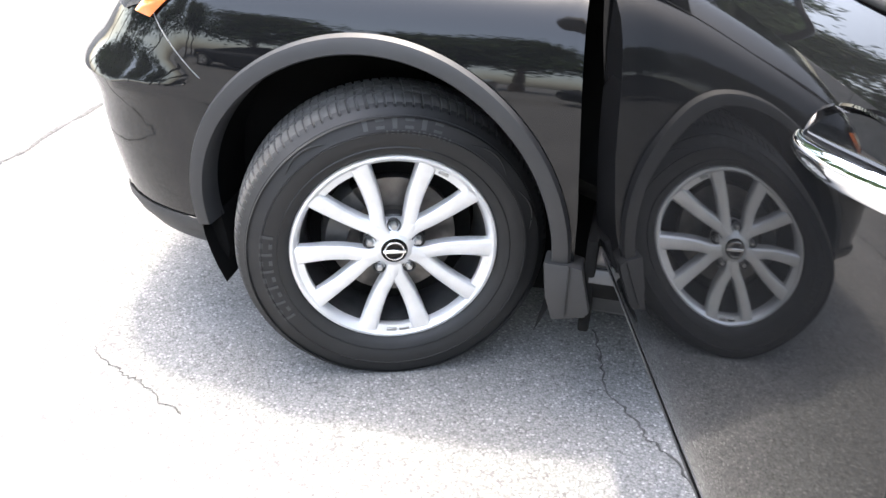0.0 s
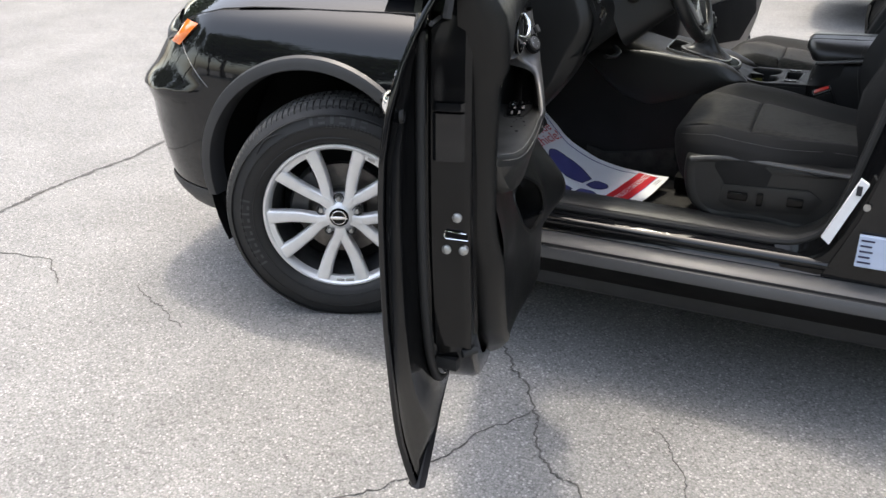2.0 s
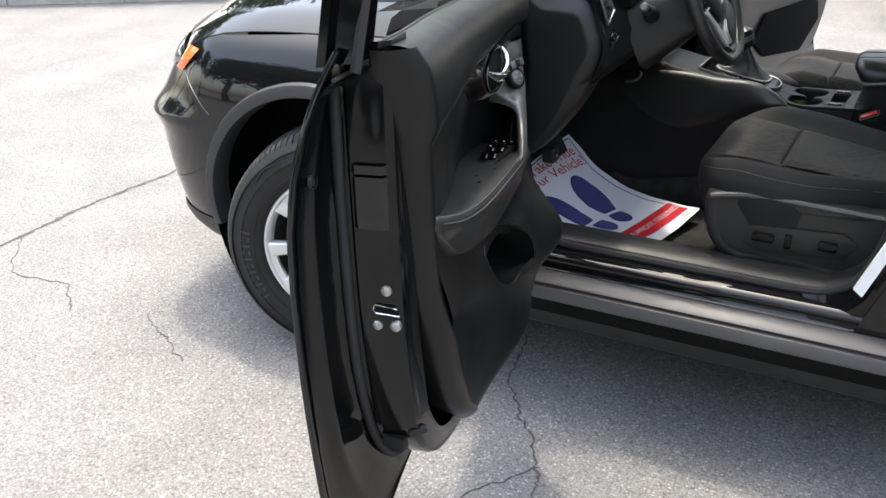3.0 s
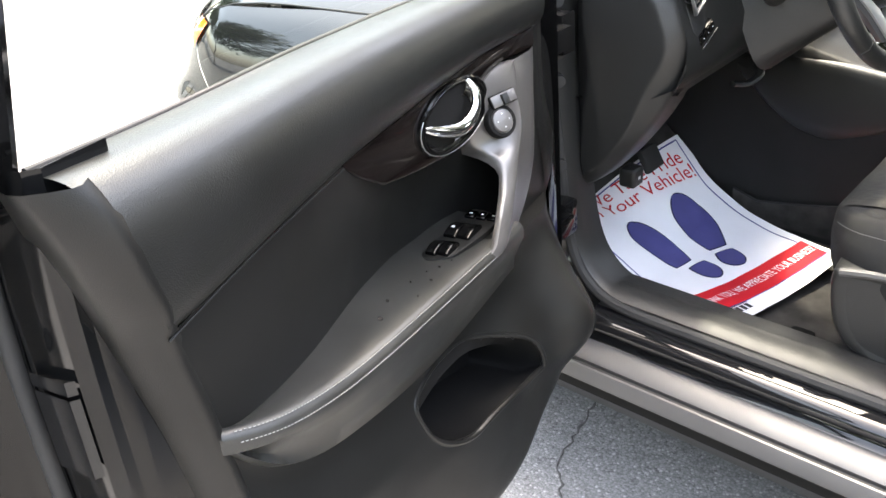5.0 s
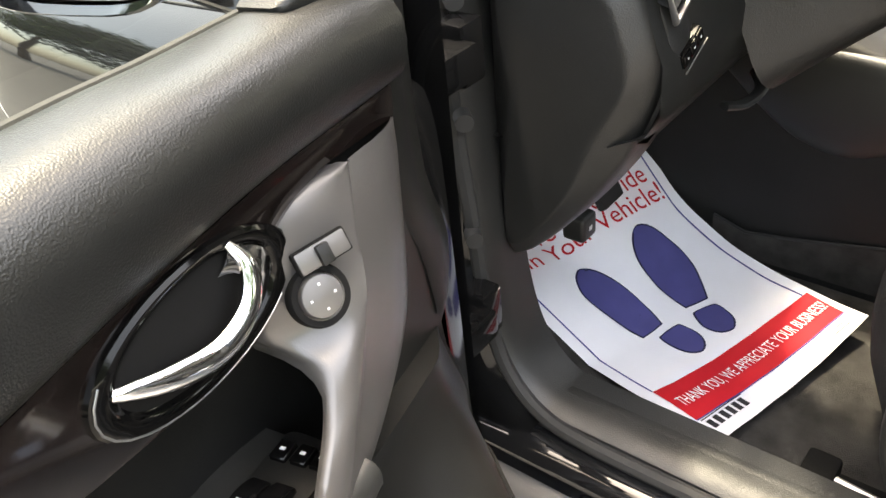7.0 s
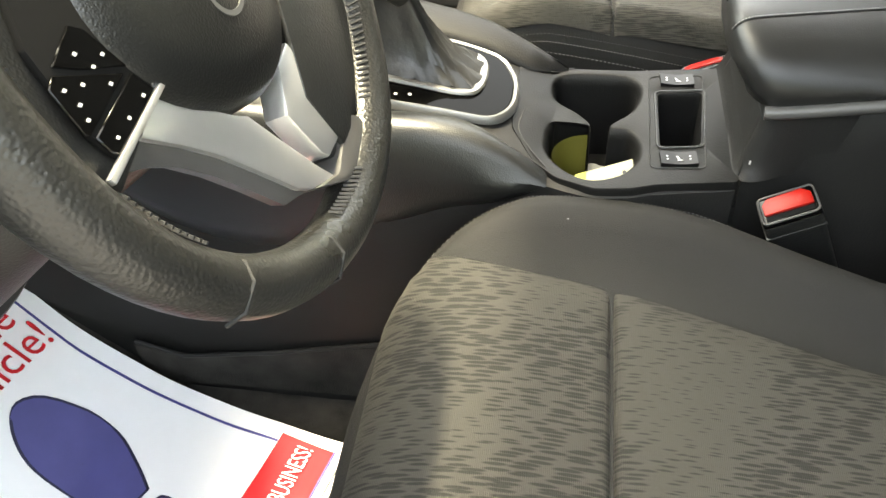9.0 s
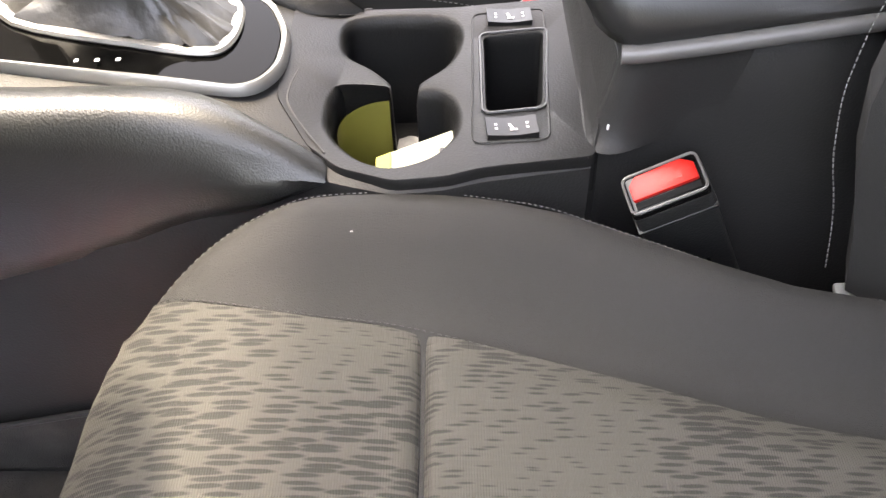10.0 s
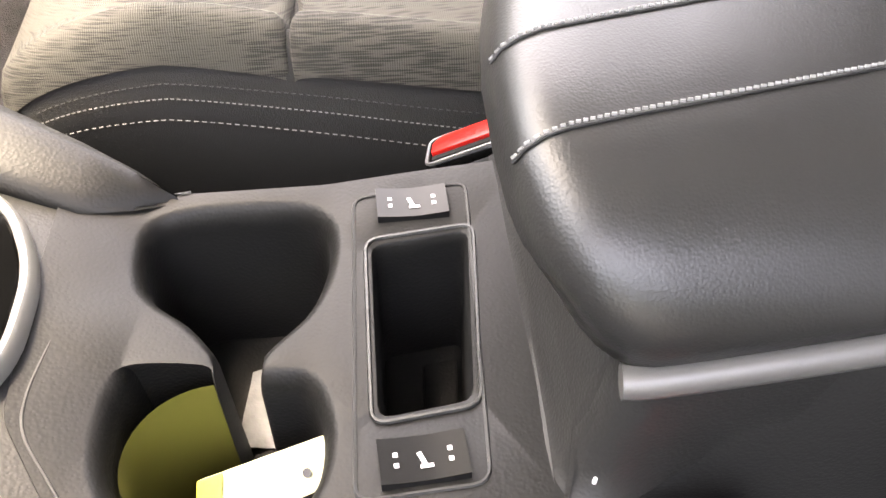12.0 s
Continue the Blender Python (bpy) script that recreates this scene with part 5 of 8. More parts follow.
        flank_rows.append([D(*p) for p in side_line] + [D(c.x - 0.004, c.y + 0.020, c.z - 0.004)])
    part("pull_column", sheet(rows), PULL, door, "grey satin door pull", 50)
    part("pull_side", sheet(flank_rows), PULL, door, "broad sloping side of the door pull", 60)
    out = (DU * 0.44 - DW * 0.78 + Vector((0, 0, 0.44))).normalized()
    rise = (Vector((0, 0, 1)) - out * out.z).normalized()
    turn = Matrix((out.cross(rise), out, rise)).transposed().to_4x4()
    mm = Matrix.Translation((D(0.4720, -0.6130, 1.0130) + out * 0.003)) @ turn @ Matrix.Rotation(radians(6), 4, "Y")
    part("mirror_rocker_frame", box(-0.0200, 0.0200, -0.004, 0.0024, -0.0085, 0.0085, 0.002, m=mm), LINER, door)
    part("mirror_rocker", box(-0.0187, 0.0187, -0.003, 0.0032, -0.0074, 0.0074, 0.0015, m=mm), PULL, door, "grey mirror selector")
    part("rocker_tab", box(-0.0045, 0.0045, -0.003, 0.0075, -0.0080, 0.0060, 0.0015, m=mm), DOOR_CARD, door)
    flip = Matrix.Translation(D(0.4855, -0.6150, 0.9885)) @ turn @ Matrix.Rotation(math.pi, 4, "Z")
    part("mirror_knob_ring", revolve([(0.0212, 0.004), (0.0212, -0.003), (0.0200, -0.0062), (0.0160, -0.0060)], flip, 32), LINER, door)
    part("mirror_knob", revolve([(0.0150, 0.002), (0.0150, -0.0068), (0.0138, -0.0086), (0.008, -0.0096), (0.0001, -0.0099)], flip, 32), PULL, door, "round grey mirror control knob")
    for k in range(4):
        a = k * math.pi / 2
        part("knob_mark", box(-0.0008, 0.0008, -0.0100, -0.0092, -0.0008, 0.0008, 0, 1, m=flip @ Matrix.Translation((0.0085 * math.cos(a), 0, 0.0085 * math.sin(a)))), MARK_WHITE, door)
    # armrest: flat top, rolled padded edge, tucked seam below
    rows = []
    for k in range(41):
        u = 0.50 + 0.5358 * math.sin(math.pi / 2 * k / 40)
        zb, ze, wo, zs = curve_lin(ARM_BACK, u) - 0.002, curve_lin(ARM_EDGE, u), curve_lin(ARM_OUT, u), curve_lin(ARM_SEAM, u)
        end = math.sqrt(max(0.0, 1 - max(0.0, 1 - (1.036 - u) / 0.06) ** 2))
        wo = -0.606 + (wo + 0.606) * (0.25 + 0.75 * end)
        zs = ze - (ze - zs) * (0.25 + 0.75 * end)
        rows.append([D(u, -0.540, zb + 0.004), D(u, -0.590, zb), D(u, wo * 0.45 - 0.580 * 0.55, zb * 0.55 + ze * 0.45), D(u, wo + 0.012, ze + 0.0005), D(u, wo + 0.004, ze - 0.0015), D(u, wo, ze - 0.007), D(u, wo - 0.0005, ze - 0.0085), D(u, wo - 0.0015, ze - 0.012), D(u, wo - 0.001, ze - 0.022),
                     D(u, wo + 0.004, ze * 0.6 + zs * 0.4), D(u, wo + 0.014, ze * 0.3 + zs * 0.7), D(u, wo * 0.5 - 0.614 * 0.5, zs + 0.008), D(u, -0.612, zs), D(u, -0.602, zs + 0.001)])
    bm = sheet(rows)
    cap(bm, rows[0]), cap(bm, rows[-1])
    part("door_armrest", bm, ARM_LEATHER, door, "padded black armrest with two stitched seams", 60)
    for dz, dw in ((-0.0010, 0.0028), (-0.0110, -0.0018)):
        bm = bmesh.new()
        for k in range(120):
            pp = []
            for t in (k / 120, (k + 0.55) / 120):
                u = 0.585 + (1.024 - 0.585) * t
                end = math.sqrt(max(0.0, 1 - max(0.0, 1 - (1.036 - u) / 0.06) ** 2))
                wo = -0.606 + (curve_lin(ARM_OUT, u) + 0.606) * (0.25 + 0.75 * end)
                pp.append(D(u, wo + dw, curve_lin(ARM_EDGE, u) + dz))
            tube(pp, 0.0006, 4, bm=bm)
        part("armrest_stitching", bm, THREAD, door)

    def top_z(u, w):
        zb, ze, wo = curve_lin(ARM_BACK, u) - 0.002, curve_lin(ARM_EDGE, u), curve_lin(ARM_OUT, u)
        return zb + (ze - zb) * max(0.0, min(1.0, (w + 0.590) / (wo + 0.590)))
    for u, w, r in ((0.800, -0.618, 0.0035), (0.765, -0.605, 0.0022), (0.700, -0.622, 0.0026), (0.664, -0.613, 0.0016), (0.715, -0.604, 0.0013), (0.682, -0.606, 0.0014), (0.640, -0.616, 0.0011), (0.74, -0.628, 0.0010)):
        mm = Matrix.Translation(D(u, w, top_z(u, w) + 0.0006)) @ Matrix.Rotation(math.pi / 2, 4, "X") @ Matrix.Diagonal((1.0, 1, 0.75, 1))
        part("armrest_speck", revolve([(0.0001, -0.0003), (r, 0.0), (r, 0.001)], mm, 9), SPOT, door, "dark speck of dirt on the armrest")
    # window switches: a sloping panel with two curved rockers and a row of small keys
    def sw(u, w, lift=0.0):
        return D(u, w, 0.8615 + 0.06 * (u - 0.53) + lift)
    outl = [(0.500, -0.574), (0.640, -0.573), (0.655, -0.590), (0.632, -0.614), (0.57, -0.622), (0.503, -0.624)]
    part("window_switch_panel", prism([sw(u, w) for u, w in round_outline([(a, b, 0) for a, b in outl], 0.01, 4) and [(p.x, p.y) for p in round_outline([Vector((a, b, 0)) for a, b in outl], 0.01, 4)]], (0, 0, 0.007), 0.002), DOOR_CARD, door, "black window switch panel")
    for u0, u1, w0, w1 in ((0.606, 0.640, -0.580, -0.594), (0.604, 0.636, -0.5945, -0.609), (0.552, 0.590, -0.578, -0.595), (0.550, 0.588, -0.5955, -0.613)):
        rows = []
        for k in range(9):
            t = k / 8
            u = u0 + (u1 - u0) * t
            h = 0.007 + 0.0095 * math.sin(math.pi * (0.12 + 0.76 * t)) ** 0.8
            rows.append([sw(u, w0, 0.004), sw(u, w0 - 0.0006, h - 0.001), sw(u, w0 + (w1 - w0) * 0.15, h), sw(u, w0 + (w1 - w0) * 0.85, h), sw(u, w1 + 0.0006, h - 0.001), sw(u, w1, 0.004)])
        bm = sheet(rows)
        cap(bm, rows[0]), cap(bm, rows[-1])
        part("window_switch", bm, PIANO, door, "glossy black window rocker", 50)
    for u0, w0 in ((0.522, -0.584), (0.521, -0.600), (0.520, -0.615)):
        part("small_switch", prism([sw(u0 - 0.009, w0 - 0.0065, 0.006), sw(u0 + 0.009, w0 - 0.0065, 0.006), sw(u0 + 0.009, w0 + 0.0065, 0.006), sw(u0 - 0.009, w0 + 0.0065, 0.006)], (0, 0, 0.005), 0.001, 1), PIANO, door)
        part("switch_symbol", prism([sw(u0 - 0.0015, w0 - 0.002, 0.0112), sw(u0 + 0.0015, w0 - 0.002, 0.0112), sw(u0 + 0.0015, w0 + 0.002, 0.0112), sw(u0 - 0.0015, w0 + 0.002, 0.0112)], (0, 0, 0.0004), 0), MARK_WHITE, door)
    part("switch_symbol", prism([sw(0.574, -0.584, 0.0166), sw(0.578, -0.584, 0.0164), sw(0.578, -0.588, 0.0164), sw(0.574, -0.588, 0.0166)], (0, 0, 0.0004), 0), MARK_WHITE, door)
    # loudspeaker cover on the front of the mound
    ring = []
    for k in range(40):
        a = 2 * math.pi * k / 40
        u, z = 0.312 + 0.050 * math.cos(a), 0.585 + 0.082 * math.sin(a) + 0.015 * math.cos(a)
        ring.append((u, z))
    part("speaker_ring", tube([D(u, low_w(u, z) - 0.0005, z) for u, z in ring], 0.0028, 6, closed=True, up=DW), LINER, door, "rim of the loudspeaker cover")
    rows = [[D(0.312 + (u - 0.312) * s, low_w(0.312 + (u - 0.312) * s, 0.585 + (z - 0.585) * s) - 0.002 * (1 if s < 0.98 else 0.2), 0.585 + (z - 0.585) * s) for u, z in ring] for s in (1.0, 0.95, 0.7, 0.4, 0.05)]
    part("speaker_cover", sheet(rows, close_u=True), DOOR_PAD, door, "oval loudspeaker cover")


def door_outside():
    # window frame and glass
    fr = []
    for z, u0, u1 in ((1.17, 1.085, 1.155), (1.3, 1.06, 1.13), (1.45, 1.02, 1.09), (1.6, 0.96, 1.03)):
        lean = (z - 1.17) * 0.42
        fr.append([D(u1, -0.508 - lean * 0.3, z), D(u1 - 0.004, -0.518 - lean * 0.3, z), D(u1 - 0.02, -0.523 - lean * 0.3, z), D(u1 - 0.022, -0.550 - lean * 0.3, z), D(u0 + 0.01, -0.558 - lean * 0.3, z), D(u0, -0.550 - lean * 0.3, z), D(u0, -0.518 - lean * 0.3, z), D(u0 + 0.02, -0.503 - lean * 0.3, z)])
    part("window_frame_post", sheet(fr, close_u=True), PIANO, door, "black window frame upright")
    part("frame_seal", tube([D(1.085 - (z - 1.17) * 0.29 + 0.048, -0.552 - (z - 1.17) * 0.126, z) for z in (1.16, 1.25, 1.35, 1.45, 1.6)], 0.007, 6), SEAL, door)
    part("window_frame_rail", tube(catmull([D(1.0, -0.60, 1.61), D(0.75, -0.66, 1.60), D(0.5, -0.63, 1.48), D(0.28, -0.59, 1.27), D(0.2, -0.57, 1.17)], 6), 0.022, 8), PIANO, door)
    g = sheet([[D(0.30 + 0.03 * k, -0.553, 1.13 + 0.0028 * 10 * k * 0.08), D(0.36 + 0.028 * k - 0.0008 * k * k * 0.1, -0.60, min(1.30 + 0.022 * k, 1.45)), D(0.47 + 0.022 * k, -0.645, min(1.42 + 0.02 * k, 1.59))] for k in range(27)])
    gl = part("door_glass", g, GLASS, door, "clear tinted door glass")
    gl.visible_shadow = False
    # outside handle: dish, chrome grip
    cu, cz = 1.01, 1.012
    rows = []
    for s, w in ((1.0, 0.002), (0.95, 0.003), (0.85, -0.006), (0.5, -0.024), (0.1, -0.026)):
        rows.append([D(cu + 0.095 * math.cos(a) * s, skin_w(cu + 0.095 * math.cos(a) * s, cz) + w, cz + (0.050 * math.sin(a) + 0.012 * math.cos(a)) * s) for a in [2 * math.pi * k / 32 for k in range(32)]])
    bm = sheet(rows, close_u=True)
    cap(bm, rows[-1])
    part("handle_dish", bm, PAINT, door)
    rows = []
    for k in range(17):
        t = k / 16
        u = cu - 0.095 + 0.190 * t
        lift = 0.003 + 0.017 * math.sin(math.pi * t) ** 0.6
        half = 0.009 + 0.006 * smooth(t * 1.4)
        thick = 0.007 + 0.004 * math.sin(math.pi * t)
        rows.append([D(u, skin_w(u, cz) + lift + thick * math.sin(a), cz - 0.004 + 0.12 * (u - cu) + half * math.cos(a)) for a in [2 * math.pi * q / 14 for q in range(14)]])
    bm = sheet(rows, close_u=True)
    cap(bm, rows[0]), cap(bm, rows[-1])
    part("outside_door_handle", bm, CHROME, door, "chrome outside door handle")
    # door mirror
    mc = D(0.36, -0.335, 1.185)
    face = DU.normalized()
    side = DW.normalized()
    rows = []
    for d, s in ((-0.11, 0.35), (-0.095, 0.7), (-0.06, 0.93), (-0.015, 1.0), (0.0, 1.0), (0.003, 0.97), (-0.008, 0.92)):
        row = []
        for k in range(40):
            a = 2 * math.pi * k / 40
            ca, sa = math.cos(a), math.sin(a)
            x = math.copysign(abs(ca) ** 0.6, ca) * 0.122 * s
            z = math.copysign(abs(sa) ** 0.65, sa) * 0.078 * s
            row.append(mc + side * x + Vector((0, 0, z - 0.10 * x * 0.4)) + face * d)
        rows.append(row)
    bm = sheet(rows, close_u=True)
    cap(bm, rows[0])
    part("door_mirror", bm, PAINT, door, "black door mirror with a clear glass")
    bm = bmesh.new()
    cap(bm, [mc + (p - mc) * 0.985 - face * 0.006 for p in rows[-1]])
    part("mirror_glass", bm, MIRROR, door, "mirror glass")
    part("mirror_foot", tube([D(0.30, -0.47, 1.105), D(0.29, -0.545, 1.11)], 0.035, 10, flat=0.6), PAINT, door)
    part("mirror_arm", tube([D(0.29, -0.55, 1.10), D(0.30, -0.48, 1.105), D(0.30, -0.42, 1.12)], 0.026, 10, flat=0.55), PAINT, door)


def door_top():
    # the skin rolls in above the shoulder up to the belt line, with its outer rubber lip
    rows = []
    for t in (0.0, 0.2, 0.4, 0.6, 0.8, 0.93, 1.0):
        row = []
        for k in range(25):
            u = 0.12 + (curve_lin(SKIN_EDGE, 1.06) - 0.12) * k / 24
            u -= 0.10 * (curve_lin(BELT, u) - 1.06) * t * (u / 1.2)
            z = 1.06 + (curve_lin(BELT, u) - 0.030 - 1.06) * t
            w0 = skin_w(u, 1.06)
            row.append(D(u, w0 + (-0.530 - w0) * (0.45 * t + 0.55 * t * t), z))
        rows.append(row)
    rows.append([p - DW * 0.008 - Vector((0, 0, 0.006)) for p in rows[-1]])
    part("door_shoulder", sheet(rows), PAINT, door)
    part("outer_belt_seal", tube([p - DW * 0.004 + Vector((0, 0, 0.001)) for p in rows[6][2:]], 0.003, 6), SEAL, door)


door_shell()
door_top()
panel_base()
door_furniture()
door_outside()


# ---- cabin ----
MID = 0.825          # the car's middle line


def floor_z(x, y):
    """The carpeted floor pan: up the toe board, up at the sill and beside the tunnel."""
    t = max(0.0, 0.62 - x)
    z = 0.345 + 0.35 * t + 2.0 * t * max(0.0, min(y, 0.74) - 0.45)
    z += 0.9 * max(0.0, 0.215 - y)
    z += 6.0 * max(0.0, 0.36 - x) ** 2
    return z


def floors():
    rows = []
    for i in range(41):
        x = 0.24 + (1.62 - 0.24) * i / 40
        rows.append([(x, 0.12 + 0.62 * j / 24, floor_z(x, 0.12 + 0.62 * j / 24)) for j in range(25)])
    part("floor_carpet", sheet(rows), CARPET, car, "dark grey fitted carpet")
    part("far_floor_carpet", sheet([[(p[0], 2 * MID - p[1], p[2]) for p in r] for r in rows]), CARPET, car)
    part("rear_floor", sheet([[(x, y, 0.42) for y in (0.1, 0.9, 1.7)] for x in (1.55, 3.4)]), CARPET, car)
    # seat rails
    for y in (0.245, 0.60):
        bm = box(0.93, 1.50, y - 0.022, y + 0.022, 0.335, 0.385, 0.004)
        box(0.90, 0.945, y - 0.03, y + 0.03, 0.36, 0.405, 0.008, bm=bm)
        part("seat_rail", bm, LINER, car, "black steel seat rail")
    bm = tube([(0.945, 0.235, 0.402), (1.03, 0.228, 0.400)], 0.006, 8)
    part("seat_rail_edge", bm, STEEL, car)


# paper mat: far front corner, far rear, near rear, near front (plan)
MAT = (Vector((0.419, 0.717)), Vector((0.881, 0.594)), Vector((0.789, 0.2345)), Vector((0.3085, 0.334)))
MAT_L, MAT_W = 0.500, 0.400


def on_mat(a, b, lift=0.0):
    """A place on the mat, a metres from its front edge and b from its far edge."""
    p, q = a / MAT_L, b / MAT_W
    xy = (MAT[0] * (1 - p) + MAT[1] * p) * (1 - q) + (MAT[3] * (1 - p) + MAT[2] * p) * q
    z = 0.5201 - 0.4713 * p - 0.1518 * q + 0.5194 * p * p + 0.2053 * p * q + 0.0558 * q * q - 0.1897 * p ** 3 - 0.1122 * p * p * q
    z += 0.0022 * math.sin(9 * p + 2.0 * q) * math.sin(7 * q) + 0.0012 * math.sin(23 * p - 11 * q) * math.sin(5 * p + 17 * q)
    z = max(z + 0.012 * p * p * (1 - q) ** 2, floor_z(xy.x, xy.y) + 0.005)
    return Vector((xy.x, xy.y, z + lift))


def mat_patch(outline, lift, n=None):
    """A printed patch: a flat outline (a, b) cut fine enough to lie on the mat."""
    bm = bmesh.new()
    vs = [bm.verts.new((a, b, 0)) for a, b in outline]
    f = bm.faces.new(vs)
    bmesh.ops.triangulate(bm, faces=[f])
    for _ in range(3):
        long = [e for e in bm.edges if e.calc_length() > 0.02]
        if long:
            bmesh.ops.subdivide_edges(bm, edges=long, cuts=1)
            bmesh.ops.triangulate(bm, faces=bm.faces)
    for v in bm.verts:
        v.co = on_mat(v.co.x, v.co.y, lift)
    return bm


def strip_on_mat(pts, width, lift):
    rows = []
    fine = []
    for (a0, b0), (a1, b1) in zip(pts, pts[1:]):
        k = max(2, int(math.hypot(a1 - a0, b1 - b0) / 0.015))
        fine += [Vector((a0 + (a1 - a0) * i / k, b0 + (b1 - b0) * i / k)) for i in range(k)]
    fine.append(Vector(pts[-1]))
    for i, p in enumerate(fine):
        d = (fine[min(i + 1, len(fine) - 1)] - fine[max(i - 1, 0)]).normalized()
        s = Vector((-d.y, d.x)) * width / 2
        rows.append([on_mat(p.x - s.x, p.y - s.y, lift), on_mat(p.x + s.x, p.y + s.y, lift)])
    return sheet(rows)


def letters(body, size):
    """Built-in font as a flat mesh."""
    cu = bpy.data.curves.new("text", "FONT")
    cu.body, cu.size, cu.resolution_u = body, size, 3
    ob = bpy.data.objects.new("text", cu)
    scene.collection.objects.link(ob)
    bpy.context.view_layer.update()
    me = bpy.data.meshes.new_from_object(ob.evaluated_get(bpy.context.evaluated_depsgraph_get()))
    bpy.data.objects.remove(ob)
    bpy.data.curves.remove(cu)
    bm = bmesh.new()
    bm.from_mesh(me)
    bpy.data.meshes.remove(me)
    return bm


def print_on_mat(name, body, size, a, b, mat, parent, end, slope=0.0, lift=0.0042):
    """Words that run from the near edge to the far edge; a is the base line, b where they start."""
    bm = letters(body, size)
    w = max(v.co.x for v in bm.verts)
    k = (b - end) / w
    for v in bm.verts:
        v.co = on_mat(a - v.co.y + slope * v.co.x * k, b - v.co.x * k, lift)
    part(name, bm, mat, parent)


def sole(ca, cb, da, db, length, width, pinch):
    """A shoe sole outline round a centre, along (da, db)."""
    d = Vector((da, db)).normalized()
    s = Vector((-d.y, d.x))
    out = []
    for k in range(28):
        a = 2 * math.pi * k / 28
        along = -math.cos(a) * length / 2
        wid = width / 2 * math.sin(a)
        t = along / length + 0.5
        shape = 1.12 - pinch * t
        if t > 0.93:
            along = length / 2 * 0.97
        out.append((ca + d.x * along + s.x * wid * shape, cb + d.y * along + s.y * wid * shape))
    return out


def printed(kind, k, a, b):
    """The prints are drawn a little longer and further apart than their first outline."""
    if kind == "heel_print":
        return a + 0.003, b - 0.005
    t = (a - 0.11) / 0.155
    return (a - 0.0116 + 0.020 * t, b - 0.012 + 0.013 * t) if k == 0 else (a - 0.002 + 0.0085 * t, b + 0.0075 - 0.003 * t)


def paper_mat():
    mat = thing("paper_floor_mat", 0.61, 0.45, 0.35, "white printed paper floor mat lying on the carpet", "floor mat")
    rows = []
    for i in range(41):
        rows.append([on_mat(MAT_L * i / 40, MAT_W * j / 32) for j in range(33)])
    part("paper_sheet", sheet(rows), PAPER, mat, "creased white paper")
    part("printed_border", strip_on_mat([(0.393, 0.023), (0.009, 0.022), (0.007, 0.376), (0.370, 0.378)], 0.0032, 0.0015), LINE_BLUE, mat, "thin navy border line")
    band = [(0.394, 0.012), (0.370, 0.378), (0.452, 0.380), (0.465, 0.015)]
    part("red_band", mat_patch(band, 0.0015), INK_RED, mat, "red printed band")
    part("band_edge", strip_on_mat([(0.466, 0.015), (0.453, 0.380)], 0.0025, 0.0019), LINE_BLUE, mat)
    print_on_mat("band_lettering", "THANK YOU, WE APPRECIATE YOUR BUSINESS!", 0.031, 0.424, 0.370, PAPER, mat, 0.022, 0.050)
    print_on_mat("title_lettering", "We Take Pride", 0.044, 0.034, 0.318, INK_RED, mat, 0.040, 0.08)
    print_on_mat("title_lettering", "In Your Vehicle!", 0.044, 0.070, 0.343, INK_RED, mat, 0.030, 0.07)
    soles = ([(0.113, 0.125), (0.120, 0.147), (0.140, 0.165), (0.165, 0.174), (0.205, 0.175), (0.255, 0.1725), (0.262, 0.166), (0.2695, 0.130), (0.266, 0.122), (0.235, 0.100), (0.205, 0.085), (0.165, 0.083), (0.128, 0.100)],
             [(0.107, 0.252), (0.115, 0.272), (0.133, 0.286), (0.157, 0.294), (0.20, 0.290), (0.257, 0.278), (0.263, 0.270), (0.262, 0.232), (0.256, 0.224), (0.21, 0.213), (0.162, 0.217), (0.124, 0.232)])
    heels = ([(0.281, 0.172), (0.286, 0.182), (0.317, 0.194), (0.345, 0.187), (0.355, 0.164), (0.340, 0.142), (0.315, 0.133), (0.296, 0.132), (0.289, 0.140)],
             [(0.281, 0.258), (0.287, 0.267), (0.320, 0.268), (0.343, 0.258), (0.352, 0.238), (0.340, 0.219), (0.318, 0.210), (0.288, 0.213), (0.281, 0.221)])
    for nm, label, group in (("shoe_print", "navy shoe sole print", soles), ("heel_print", "navy heel print", heels)):
        for k, o in enumerate(group):
            o = [printed(nm, k, a, b) for a, b in o]
            line = [(p.x, p.y) for p in catmull([(a, b, 0) for a, b in o], 3, closed=True)]
            ca, cb = sum(p[0] for p in line) / len(line), sum(p[1] for p in line) / len(line)
            part(nm, mat_patch(line, 0.0013), INK_EDGE, mat, label)
            part(nm + "_face", mat_patch([(a - (0.0025 if a > ca else -0.0025), b - (0.0025 if b > cb else -0.0025)) for a, b in line], 0.0018), INK_BLUE, mat)
    # maker's mark as plain bars, small print as a bar
    for k in range(6):
        b = 0.372 - 0.015 * k
        part("maker_bar", mat_patch([(0.462, b), (0.462, b - 0.010), (0.480, b - 0.010), (0.480, b)], 0.0015), INK_BLACK, mat)
    part("maker_line", strip_on_mat([(0.457, 0.376), (0.458, 0.28)], 0.002, 0.0015), INK_BLACK, mat)
    for k in range(2):
        part("small_print", strip_on_mat([(0.476 + 0.008 * k, 0.070), (0.478 + 0.008 * k, 0.030)], 0.002, 0.0015), THREAD, mat)
    return mat


